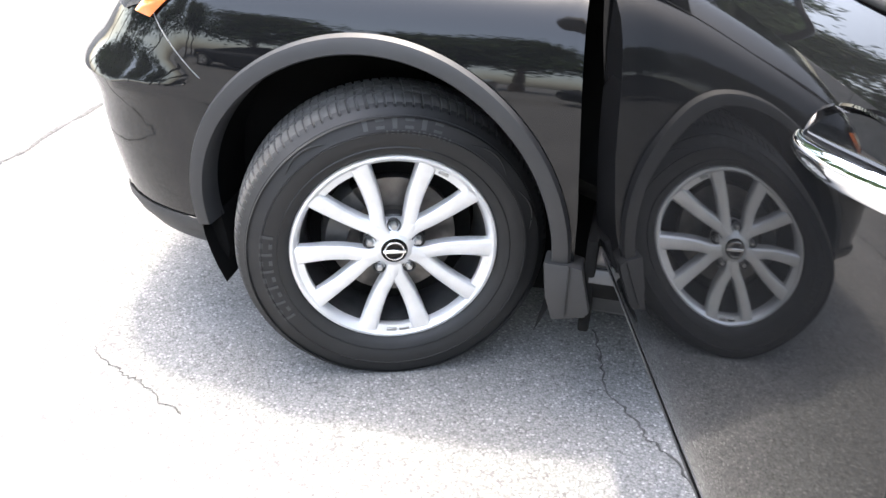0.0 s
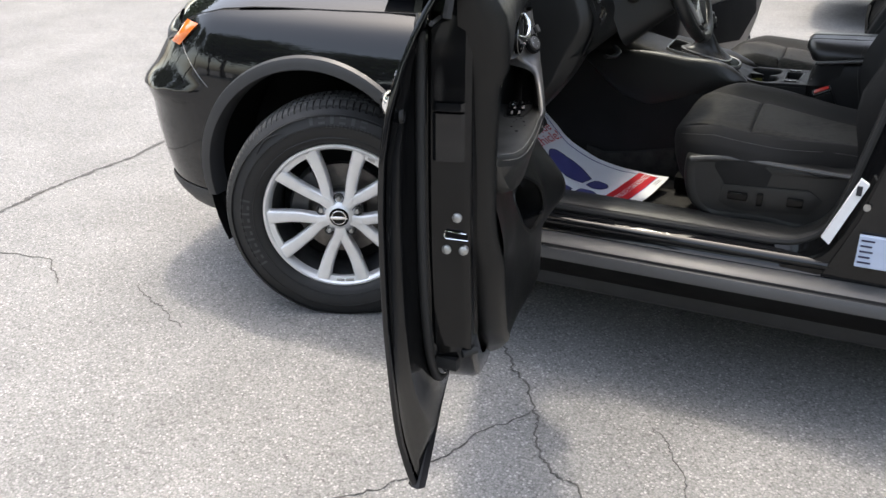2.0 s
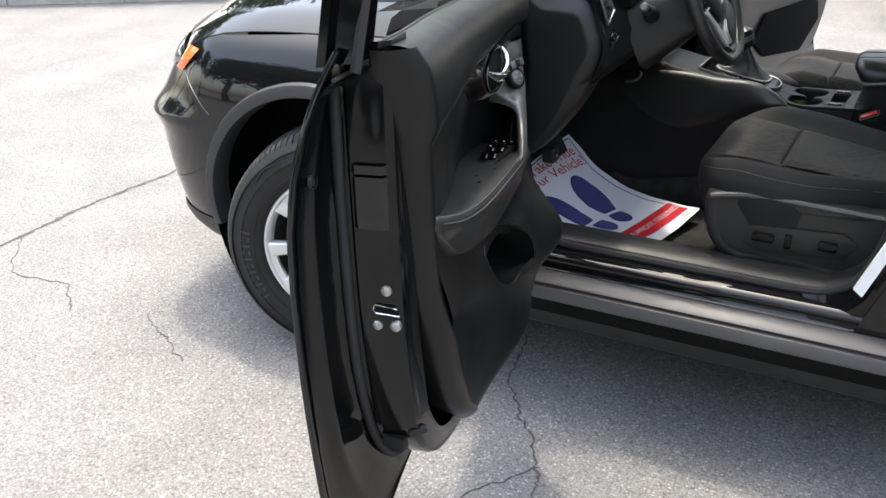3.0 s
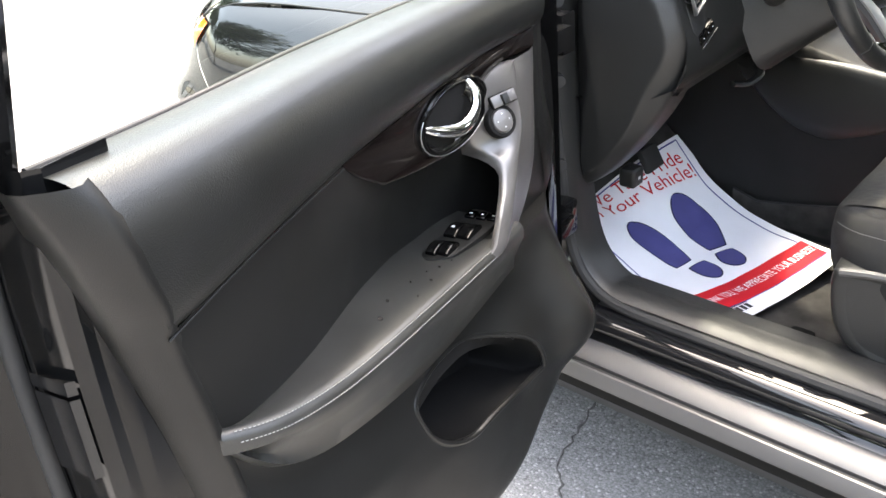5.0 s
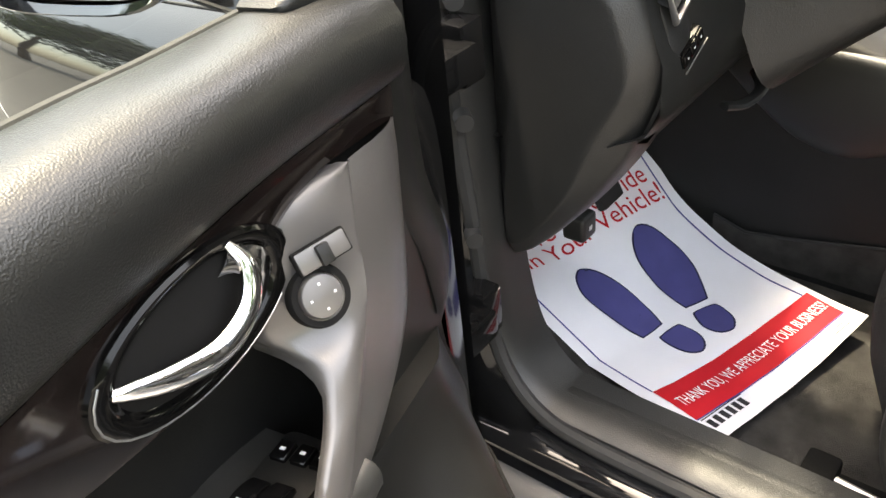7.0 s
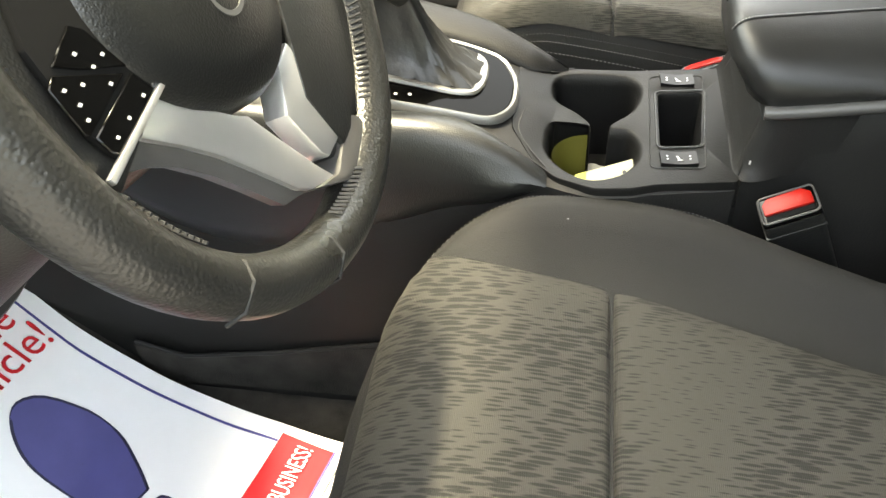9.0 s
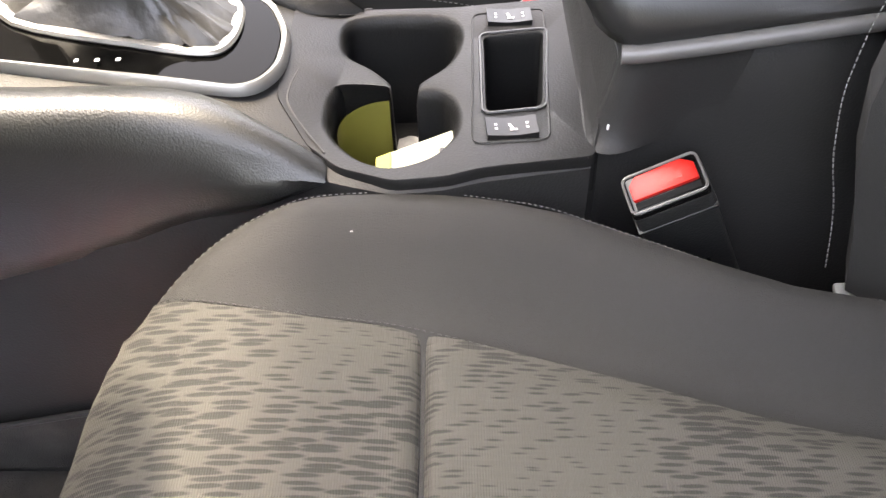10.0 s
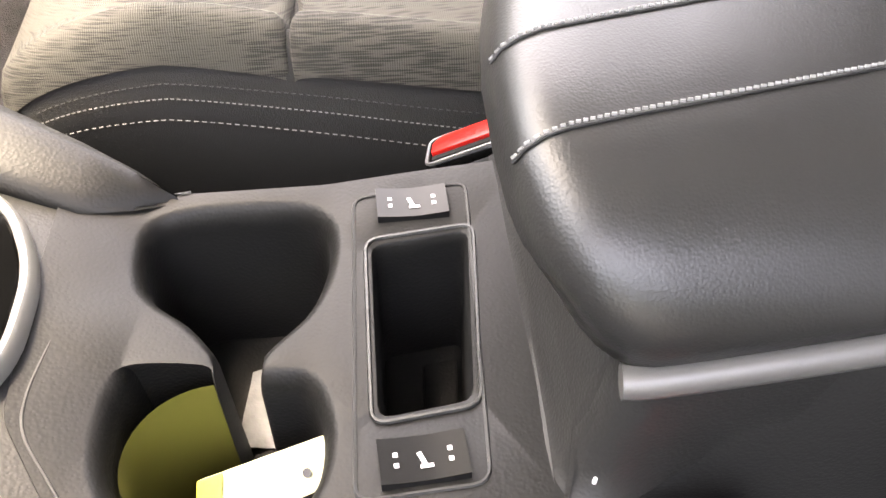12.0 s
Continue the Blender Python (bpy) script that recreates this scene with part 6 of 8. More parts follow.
# ---- seats ----
OUT_IN = [(0.915, 0.03), (0.922, 0.085), (0.93, 0.122), (0.937, 0.145), (0.945, 0.164), (0.957, 0.190), (0.97, 0.212), (0.985, 0.231), (1.00, 0.245), (1.015, 0.255), (1.03, 0.262), (1.05, 0.269), (1.07, 0.274), (1.10, 0.278), (1.14, 0.280), (1.18, 0.2765), (1.21, 0.271), (1.27, 0.244), (1.35, 0.208), (1.46, 0.19)]
FAR_HALF = [(0.915, 0.03), (0.925, 0.12), (0.94, 0.174), (0.96, 0.182), (1.0, 0.1865), (1.05, 0.191), (1.10, 0.197), (1.15, 0.204), (1.22, 0.214), (1.30, 0.223), (1.46, 0.235)]
SEAT_Y = 0.437
BACK_LEAN = [(0.0, 1.458), (0.07, 1.449), (0.14, 1.435), (0.22, 1.426), (0.32, 1.434), (0.6, 1.530), (1.0, 1.680)]


def seat_half(x, side=1):
    return curve_lin(OUT_IN if side > 0 else FAR_HALF, x)


def cloth_edge(x, side):
    if side < 0:
        return SEAT_Y + 0.955 * seat_half(x, side)
    return curve_lin([(0.93, SEAT_Y + 0.184), (0.97, SEAT_Y + 0.180), (1.056, SEAT_Y + 0.170), (1.12, SEAT_Y + 0.164), (1.25, SEAT_Y + 0.131), (1.336, SEAT_Y + 0.106), (1.46, SEAT_Y + 0.09)], x)


def seat_top(x, d):
    """Height of the cushion at x and at d of its half width (-1 to 1)."""
    base = curve_lin([(0.90, 0.585), (0.925, 0.628), (0.96, 0.655), (1.02, 0.665), (1.13, 0.658), (1.25, 0.645), (1.46, 0.628)], x)
    rim = abs(d)
    bol = 0.035 * math.exp(-((rim - 0.86) / 0.16) ** 2) * min(1.0, max(0.0, (x - 0.93) / 0.12))
    roll = 0.085 * max(0.0, rim - 0.90) ** 1.6 / 0.1 ** 1.6 * 0.35
    return base + bol - roll


def seat(side, name):
    """side 1: driver's; -1: the passenger's, mirrored across the car's middle."""
    def P(x, y, z):
        if side > 0:
            return Vector((x, y, z))
        return Vector((x, 1.645 - y if y > SEAT_Y or x > 1.38 else 1.645 - SEAT_Y + 1.3 * (SEAT_Y - y), z))
    rows = []
    ds = [-1.0, -0.985, -0.95, -0.9, -0.84, -0.77, -0.70, -0.6, -0.45, -0.3, -0.15, 0, 0.15, 0.3, 0.45, 0.6, 0.70, 0.77, 0.84, 0.9, 0.95, 0.985, 1.0]
    xs = [0.916, 0.92, 0.928, 0.936, 0.945, 0.955, 0.966, 0.978, 0.99, 1.003, 1.016, 1.03, 1.045, 1.06, 1.08, 1.1, 1.12, 1.14, 1.16, 1.18, 1.22, 1.26, 1.3, 1.35, 1.4, 1.46]
    for x in xs:
        h = seat_half(x, side)
        row = [P(x + 0.02, SEAT_Y - h * 0.98, 0.52), P(x + 0.004, SEAT_Y - h * 1.01, 0.60 if x > 0.95 else 0.57)]
        row += [P(x, SEAT_Y + h * d, seat_top(x, d)) for d in ds]
        row += [P(x + 0.004, SEAT_Y + h * 1.01, 0.60 if x > 0.95 else 0.57), P(x + 0.02, SEAT_Y + h * 0.98, 0.46)]
        rows.append(row)
    nose = [P(0.945 + 0.0, p.y if side > 0 else 1.645 - p.y, 0.50) for p in rows[0]]
    bm = sheet([nose, [P(0.918, p.y if side > 0 else 1.645 - p.y, min(p.z, 0.56)) for p in rows[0]]] + rows)
    s = part(name, bm, BOLSTER, car, "dark knit seat with a dashed cloth insert", 60)
    # cloth insert, front panel and rear panel, a hair proud
    def insert(x0, x1, nm):
        rr = []
        stops = [0.0, 0.0012, 0.003, 0.006, 0.012] + [0.02 + (x1 - x0 - 0.04) * q / 11 for q in range(12)] + [x1 - x0 - d for d in (0.012, 0.006, 0.003, 0.0012, 0.0)]
        n = len(stops) - 1
        for i, dx in enumerate(stops):
            x = x0 + dx
            ya, yb = SEAT_Y - 0.134, cloth_edge(x, side)
            h = seat_half(x, side)
            row = []
            for j in range(41):
                y = ya + (yb - ya) * j / 40
                y = max(SEAT_Y - h * 0.93, min(SEAT_Y + h * (0.93 if side > 0 else 0.965), y))
                d = (y - SEAT_Y) / h
                edge = min(1.0, min(j, 40 - j) / 3.0, math.sqrt(min(1.0, (x1 - x) / 0.006)) if x0 < 1.1 else math.sqrt(min(1.0, min(x - x0, x1 - x) / 0.006)))
                row.append(P(x, y, seat_top(x, d) - 0.0015 + (0.0055 if side > 0 else 0.0095) * edge + (0.010 * math.sin(math.pi * i / n) if x0 > 1.1 else 0.006 * math.sin(math.pi * i / n))))
            rr.append(row)
        part(nm, sheet(rr), FABRIC if side > 0 else FABRIC_FAR, s, "grey-brown cloth woven with dark dashes", 60)
    insert(0.932, 1.1272, "cushion_front_panel")
    insert(1.1288, 1.45, "cushion_rear_panel")
    # fabric over the nose
    rr = []
    for z, x in ((0.655, 0.962), (0.640, 0.938), (0.615, 0.922), (0.58, 0.916), (0.54, 0.92)):
        rr.append([P(x - 0.003 + 0.10 * (abs(j - 8) / 8) ** 2.5, SEAT_Y - 0.134 + 0.30 * j / 16, z) for j in range(17)])
    part("cushion_nose", sheet(rr), FABRIC, s, "", 60)
    # stitched seams along the bolsters
    def seam(fn, nm, count, r=0.0008, mat=THREAD):
        bm = bmesh.new()
        for k in range(count):
            tube([fn(k / count), fn((k + 0.55) / count)], r * 0.7, 4, bm=bm)
        part(nm, bm, mat, s)

    def top_seam(t):
        x = 0.955 + 0.45 * t
        d = 0.925 if side > 0 else 0.988
        return P(x, SEAT_Y + seat_half(x, side) * d, seat_top(x, d) + (0.0013 if side > 0 else 0.0025))
    seam(top_seam, "bolster_stitching", 120, 0.0006 if side > 0 else 0.0007, DARK_THREAD)
    if side < 0:
        def low_seam(t):
            x = 0.955 + 0.45 * t
            return P(x, SEAT_Y + seat_half(x, side) * 1.022, seat_top(x, 1.0) - 0.001)
        seam(low_seam, "lower_stitching", 90, 0.0007, DARK_THREAD)
    else:
        part("lint_speck", tube([(1.0860, 0.644, 0.7040), (1.0868, 0.6447, 0.7042), (1.0876, 0.6440, 0.7040)], 0.0004, 5), SLIP, s, "white speck of lint")

    def top_seam_b(t):
        x = 0.955 + 0.45 * t
        return P(x, SEAT_Y - seat_half(x, side) * 0.955, seat_top(x, -0.955) + 0.001)
    seam(top_seam_b, "outer_stitching", 90)
    def insert_seam(t):
        x = 0.965 + 0.45 * t
        y = cloth_edge(x, side) + 0.003
        return P(x, y, seat_top(x, (y - SEAT_Y) / seat_half(x, side)) + 0.0012)
    seam(insert_seam, "insert_seam", 100, 0.0006, SEAL)
    # backrest
    rr = []
    for k in range(15):
        t = k / 14
        x = curve_lin(BACK_LEAN, t)
        z = 0.62 + 0.66 * t
        hw = curve_lin([(0, 0.268), (0.15, 0.280), (0.45, 0.275), (0.8, 0.235), (1, 0.19)], t)
        thick = 0.11 - 0.03 * t
        row = []
        for q in [-1, -0.97, -0.9, -0.8, -0.68, -0.5, -0.25, 0, 0.25, 0.5, 0.68, 0.8, 0.9, 0.97, 1]:
            b = 0.066 * math.exp(-((abs(q) - 0.85) / 0.15) ** 2) * (1 - 0.5 * t)
            rl = 0.05 * max(0, abs(q) - 0.88) / 0.12
            row.append(P(x - b + rl, SEAT_Y + hw * q, z + 0.02 * q * q))
        row += [P(x + thick, SEAT_Y + hw * 0.97, z), P(x + thick, SEAT_Y, z), P(x + thick, SEAT_Y - hw * 0.97, z)]
        rr.append(row)
    bm = sheet(rr, close_u=True)
    cap(bm, rr[0]), cap(bm, rr[-1])
    part("backrest", bm, BOLSTER, s, "dark knit backrest", 60)
    rr = [[Vector(rr[i][j]) + Vector((-0.004, 0, 0.001)) for j in range(5, 10)] for i in range(1, 14)]
    part("backrest_insert", sheet(rr), FABRIC, s, "", 60)
    bm = bmesh.new()
    for k in range(150):
        pts = []
        for t in (k / 150, (k + 0.6) / 150):
            x, z = curve_lin(BACK_LEAN, t), 0.62 + 0.66 * t
            hw = curve_lin([(0, 0.268), (0.15, 0.280), (0.45, 0.275), (0.8, 0.235), (1, 0.19)], t)
            pts.append(P(x - 0.066 * (1 - 0.5 * t) - 0.0012, SEAT_Y + hw * 0.865, z + 0.016))
        tube(pts, 0.0005, 4, bm=bm)
    part("backrest_stitching", bm, DARK_THREAD, s)
    rows2 = [[P(1.60 + 0.05 * (1 - math.cos(a)) , SEAT_Y + 0.135 * q, 1.40 + 0.085 * math.sin(a) * (1 - 0.15 * q * q)) for a in [2 * math.pi * k / 14 for k in range(14)]] for q in (-1, -0.9, -0.5, 0, 0.5, 0.9, 1)]
    bm = sheet(rows2, close_u=True)
    cap(bm, rows2[0]), cap(bm, rows2[-1])
    part("headrest", bm, BOLSTER, s, "", 60)
    # plastic side shield with its switches
    o = [(0.985, 0.600), (1.0, 0.618), (1.06, 0.627), (1.12, 0.631), (1.24, 0.626), (1.345, 0.617), (1.42, 0.62), (1.43, 0.55), (1.38, 0.47), (1.24, 0.452), (1.06, 0.462), (1.01, 0.49), (0.99, 0.54)]
    line = catmull([(a, b, 0) for a, b in o], 3, closed=True)
    c = Vector((1.2, 0.54, 0))
    rr = []
    for y, sh in ((0.215, -0.004), (0.175, 0.0), (0.165, 0.004), (0.160, 0.014), (0.163, 0.03)):
        rr.append([P(*(lambda q: (q.x, y, q.y))(p + (c - p).normalized() * sh)) for p in line])
    bm = sheet(rr, close_u=True)
    cap(bm, rr[-1])
    part("seat_side_shield", bm, TRIM, s, "black plastic seat shield with power switches", 45)
    part("shield_upper_lip", tube([P(1.0 + 0.043 * k, 0.163, curve_lin([(0.98, 0.608), (1.06, 0.624), (1.12, 0.628), (1.24, 0.623), (1.43, 0.615)], 1.0 + 0.043 * k)) for k in range(11)], 0.007, 8), GREY_TRIM, s)
    dish = [(1.09, 0.555), (1.30, 0.568), (1.335, 0.545), (1.31, 0.505), (1.13, 0.490), (1.085, 0.51)]
    part("switch_dish", prism([P(a, 0.160, b) for a, b in dish], (0, -0.002 * side, 0), 0.0008), TRIM, s)
    for x0, x1, z0, z1 in ((1.105, 1.155, 0.520, 0.541), (1.178, 1.194, 0.512, 0.546), (1.252, 1.292, 0.522, 0.545)):
        a = P(x0, 0.15, z0)
        b = P(x1, 0.165, z1)
        part("seat_switch", box(min(a.x, b.x), max(a.x, b.x), min(a.y, b.y) - (0.003 if side > 0 else 0.0), max(a.y, b.y), z0, z1, 0.004), PIANO, s)
    return s


def buckle(side):
    def P(x, y, z):
        return Vector((x, y if side > 0 else 1.622 - y, z))
    x = Vector((0.90, 0.07 * side, 0.41)).normalized()
    z = Vector((-0.50, -0.27 * side, 0.82) if side > 0 else (-0.38, 0.27, 0.88))
    z = (z - x * z.dot(x)).normalized()
    y = z.cross(x)
    m = Matrix((x, y, z)).transposed().to_4x4()
    m.translation = Vector((1.280, 0.690, 0.694)) if side > 0 else Vector((1.228, 0.945, 0.678))
    m = m @ Matrix.Rotation(math.pi, 4, "Z")
    b = part("buckle" if side > 0 else "far_buckle", box(-0.026, 0.026, -0.016, 0.015, -0.145, -0.004, 0.005, 3, m=m), TRIM, car, "black belt buckle with a red release button")
    part("buckle_collar", box(-0.0255, 0.0255, -0.0155, 0.0145, -0.022, 0.0005, 0.004, 3, m=m), PIANO, b)
    rim = round_outline([Vector(q) for q in ((-0.0245, -0.0145, 0), (0.0245, -0.0145, 0), (0.0245, 0.0135, 0), (-0.0245, 0.0135, 0))], 0.005, 4)
    part("buckle_rim", tube([m @ Vector((q.x, q.y, 0.0004)) for q in rim], 0.0010, 6, closed=True), GREY_TRIM, b, "thin worn pale rim")
    part("collar_step", box(-0.0268, 0.0268, -0.0168, 0.0158, -0.026, -0.022, 0.0015, 2, m=m), TRIM, b)
    part("buckle_slot", box(-0.021, 0.021, 0.0065, 0.0115, -0.002, 0.0014, 0.0005, 1, m=m), LINER, b)
    bt = prism([m @ Vector((u, v, -0.002)) for u, v in ((-0.0215, 0.0055), (0.0215, 0.0055), (0.0215, -0.006), (0.016, -0.0118), (-0.014, -0.0125), (-0.0215, -0.007))], m.to_3x3() @ Vector((0, 0, 0.0052)), 0.0018)
    part("buckle_button", bt, RED_BUTTON, b, "red release button")
    for k in range(3):
        part("button_lettering_bar", box(-0.012 + 0.006 * k, -0.0085 + 0.006 * k, -0.004, 0.001, 0.0031, 0.0034, 0, 1, m=m), RED_BUTTON, b)
    part("buckle_stalk", tube([m @ Vector((0, 0, -0.09)), m @ Vector((0.003, 0, -0.13)), m @ Vector((0.01, 0, -0.17))], 0.018, 8, flat=0.5), LINER, b)
    if side > 0:
        part("belt_bracket", box(-0.018, 0.018, -0.024, 0.016, -0.003, 0.003, 0.003, m=Matrix.Translation((1.418, 0.655, 0.612)) @ Matrix.Rotation(0.5, 4, "X")), STEEL, b)


# ---- centre console ----
def console():
    secs = []
    for x, zt, ya in ((0.30, 0.74, 0.715), (0.45, 0.775, 0.712), (0.58, 0.79, 0.708), (0.70, 0.785, 0.706), (0.80, 0.762, 0.704), (0.90, 0.738, 0.702), (0.98, 0.722, 0.702), (1.03, 0.709, 0.704), (1.058, 0.6975, 0.702), (1.082, 0.697, 0.694), (1.108, 0.696, 0.687), (1.14, 0.696, 0.690), (1.165, 0.696, 0.697), (1.236, 0.696, 0.708), (1.243, 0.72, 0.722), (1.252, 0.752, 0.728), (1.27, 0.765, 0.730), (1.40, 0.780, 0.730), (1.70, 0.790, 0.732)):
        half = [(ya - 0.012, 0.34), (ya - 0.008, 0.45), (ya - 0.001, zt - 0.16), (ya - 0.004, zt - 0.10), (ya, zt - 0.05), (ya + 0.004, zt - 0.018), (ya + 0.011, zt - 0.005), (ya + 0.022, zt)]
        far = 1.63
        if 1.03 < x < 1.24:
            lip = curve_lin([(1.058, 0.726), (1.082, 0.7055), (1.108, 0.6965), (1.14, 0.699), (1.165, 0.7065), (1.236, 0.7155)], x)
            half[-3:] = [(ya + 0.001, zt - 0.018), (ya + 0.002, zt - 0.005), (lip, zt)]
            far = 0.902 + ya if x > 1.06 else 1.612
        row = [(x, y, z) for y, z in half] + [(x, far - y, z) for y, z in reversed(half)]
        secs.append(row)
    # leave the top open where the cup holder plate sits
    bm = bmesh.new()
    vs = [[bm.verts.new(p) for p in r] for r in secs]
    for i in range(len(vs) - 1):
        for j in range(len(vs[0]) - 1):
            x_mid = (secs[i][0][0] + secs[i + 1][0][0]) / 2
            if j == 7 and 1.05 < x_mid < 1.24:
                continue
            bm.faces.new((vs[i][j], vs[i][j + 1], vs[i + 1][j + 1], vs[i + 1][j]))
    con = part("centre_console", bm, CONSOLE, car, "black moulded centre console")
    rows = []
    for k in range(33):
        x = 0.56 + (1.065 - 0.56) * k / 32
        zr = curve_lin([(0.56, 0.752), (0.70, 0.764), (0.80, 0.760), (0.872, 0.752), (0.943, 0.751), (0.985, 0.744), (1.02, 0.729), (1.05, 0.710), (1.065, 0.697)], x)
        zl = curve_lin([(0.56, 0.715), (0.60, 0.678), (0.645, 0.640), (0.70, 0.606), (0.77, 0.590), (0.82, 0.602), (0.908, 0.630), (0.966, 0.655), (1.02, 0.668), (1.05, 0.684), (1.065, 0.693)], x)
        mid, quarter = zr * 0.5 + zl * 0.5, zr * 0.22 + zl * 0.78
        h = min(1.0, (zr - zl) / 0.06)
        f = max(0.0, min(1.0, (1.062 - x) / 0.07))
        rows.append([(x, 0.716 + 0.036 * f, zr - 0.016 * h - 0.004), (x, 0.716 + 0.022 * f, zr - 0.006 * h), (x, 0.716 + 0.010 * f, zr - 0.001), (x, 0.716, zr), (x, 0.707, zr - 0.004 * h), (x, 0.7005, zr - 0.013 * h), (x, 0.697, zr - 0.028 * h),
                     (x, 0.6935 + 0.006 * (1 - h), mid), (x, 0.6945 + 0.006 * (1 - h), quarter), (x, 0.699, zl + 0.006 * h), (x, 0.707, zl - 0.002), (x, 0.716, zl - 0.003)])
    part("console_knee_pad", sheet(rows), SOFT, con, "soft grained knee pad along the console", 60)
    part("console_lower_seam", tube([(0.58, 0.690, 0.43), (0.64, 0.688, 0.412), (0.75, 0.688, 0.43), (0.90, 0.690, 0.462)], 0.003, 6), SEAL, con)
    bm = sheet([[(x, 0.688, 0.36), (x, 0.6865, z)] for x, z in ((0.58, 0.428), (0.64, 0.410), (0.75, 0.428), (0.9, 0.46), (1.2, 0.48))])
    part("console_foot_carpet", bm, CARPET, con)
    # cup holder plate with three openings
    outer = round_outline([(1.028, 0.768, 0), (1.050, 0.730, 0), (1.073, 0.706, 0), (1.108, 0.6925, 0), (1.142, 0.6955, 0), (1.165, 0.703, 0), (1.2390, 0.712, 0), (1.2460, 0.905, 0), (1.19, 0.899, 0), (1.15, 0.894, 0), (1.07, 0.894, 0), (1.028, 0.896, 0), (1.026, 0.82, 0)], 0.006, 3)
    cups = catmull([(1.067, 0.730, 0), (1.0575, 0.750, 0), (1.0565, 0.769, 0), (1.059, 0.787, 0), (1.067, 0.795, 0), (1.083, 0.795, 0), (1.099, 0.7925, 0), (1.1035, 0.7895, 0), (1.1005, 0.7965, 0), (1.087, 0.812, 0), (1.070, 0.827, 0), (1.0625, 0.840, 0), (1.060, 0.860, 0), (1.064, 0.876, 0), (1.078, 0.884, 0), (1.105, 0.887, 0),
                    (1.140, 0.884, 0), (1.155, 0.873, 0), (1.158, 0.852, 0), (1.153, 0.829, 0), (1.144, 0.812, 0), (1.130, 0.798, 0), (1.1245, 0.7905, 0), (1.131, 0.789, 0), (1.143, 0.787, 0), (1.151, 0.777, 0), (1.155, 0.759, 0), (1.153, 0.740, 0), (1.146, 0.726, 0), (1.133, 0.712, 0), (1.108, 0.7030, 0), (1.085, 0.711, 0)], 3, closed=True)
    tray = round_outline([(1.170, 0.760, 0), (1.209, 0.765, 0), (1.217, 0.858, 0), (1.171, 0.852, 0)], 0.006, 3)
    zt = 0.7005

    def plate_z(x, y):
        return zt + 0.45 * max(0, 1.052 - x)
    bm = bmesh.new()
    loops = []
    for loop in (outer, cups, tray):
        vs = [bm.verts.new((p.x, p.y, plate_z(p.x, p.y))) for p in loop]
        es = [bm.edges.new((vs[i], vs[(i + 1) % len(vs)])) for i in range(len(vs))]
        loops.append((vs, es))
    bmesh.ops.triangle_fill(bm, use_beauty=True, edges=[e for _, es in loops for e in es])
    # drop the outer rim and the throats
    for n, (loop, depth, shrink) in enumerate(((outer, -0.03, -0.0025), (cups, -0.10, 0.010), (tray, -0.088, 0.004))):
        c = sum(loop, Vector()) / len(loop)
        heart = [Vector((1.108, 0.845 if p.y > 0.791 else 0.752, 0)) if n == 1 else c for p in loop]
        rows = []
        for f, dz in ((0.0, 0.0), (0.12, -0.0004), (0.28, -0.0016), (0.44, -0.0036), (0.58, -0.0066), (0.70, -0.0115), (1.0, depth)):
            rows.append([(p.x + (h - p).normalized().x * shrink * f, p.y + (h - p).normalized().y * shrink * f, plate_z(p.x, p.y) + dz) for p, h in zip(loop, heart)])
        sheet(rows, close_u=True, bm=bm)
        if n:
            cap(bm, rows[-1])
    bmesh.ops.remove_doubles(bm, verts=bm.verts, dist=0.0002)
    part("cup_holder_plate", bm, PEBBLE, con, "grained plastic plate with two cup holders and a tray", 50)
    # heater switches
    groove = round_outline([Vector(p) for p in ((1.160, 0.726, 0), (1.211, 0.729, 0), (1.2195, 0.889, 0), (1.164, 0.883, 0))], 0.007, 4)
    part("bezel_groove", tube([(p.x, p.y, zt + 0.0002) for p in groove], 0.0009, 5, closed=True), SEAL, con)
    for cx, cy, tw in ((1.1865, 0.7405, 0.06), (1.192, 0.876, 0.02)):
        m = Matrix.Translation((cx, cy, zt - 0.0006)) @ Matrix.Rotation(tw, 4, "Z")
        well = box(-0.0185, 0.0185, -0.0115, 0.0115, -0.002, 0.0006, 0.0008, 1, m=m)
        part("switch_well", well, LINER, con)
        rows = []
        for k in range(9):
            t = k / 8
            h = 0.0030 + 0.0016 * (abs(t - 0.5) * 2) ** 1.5
            u = -0.0170 + 0.034 * t
            rows.append([m @ Vector((u, -0.0100, 0)), m @ Vector((u, -0.0095, h)), m @ Vector((u, 0.0095, h)), m @ Vector((u, 0.0100, 0))])
        sw = sheet(rows)
        cap(sw, rows[0]), cap(sw, rows[-1])
        part("seat_heater_switch", sw, SWITCH, con, "black seat heater rocker switch")
        part("heater_symbol", merge(box(-0.0015, 0.0002, -0.0035, 0.0025, 0.0034, 0.0037, 0, 1, m=m @ Matrix.Rotation(0.35, 4, "Z")), box(-0.0015, 0.0035, -0.0045, -0.003, 0.0034, 0.0037, 0, 1, m=m)), MARK_WHITE, con)
        for dx in (-0.0105, 0.0105):
            for dy in (-0.0022, 0.0022):
                part("heat_level_mark", box(dx - 0.0009, dx + 0.0009, dy - 0.0009, dy + 0.0009, 0.0036, 0.0039, 0, 1, m=m), MARK_WHITE, con)
    rows = []
    ramp_x = [(0.699, 1.2335), (0.702, 1.2365), (0.708, 1.2395), (0.726, 1.2455), (0.750, 1.2520), (0.772, 1.2570)]
    ramp_y = [(0.699, 0.7140), (0.703, 0.7185), (0.710, 0.7225), (0.726, 0.7255), (0.750, 0.7275), (0.772, 0.7285)]
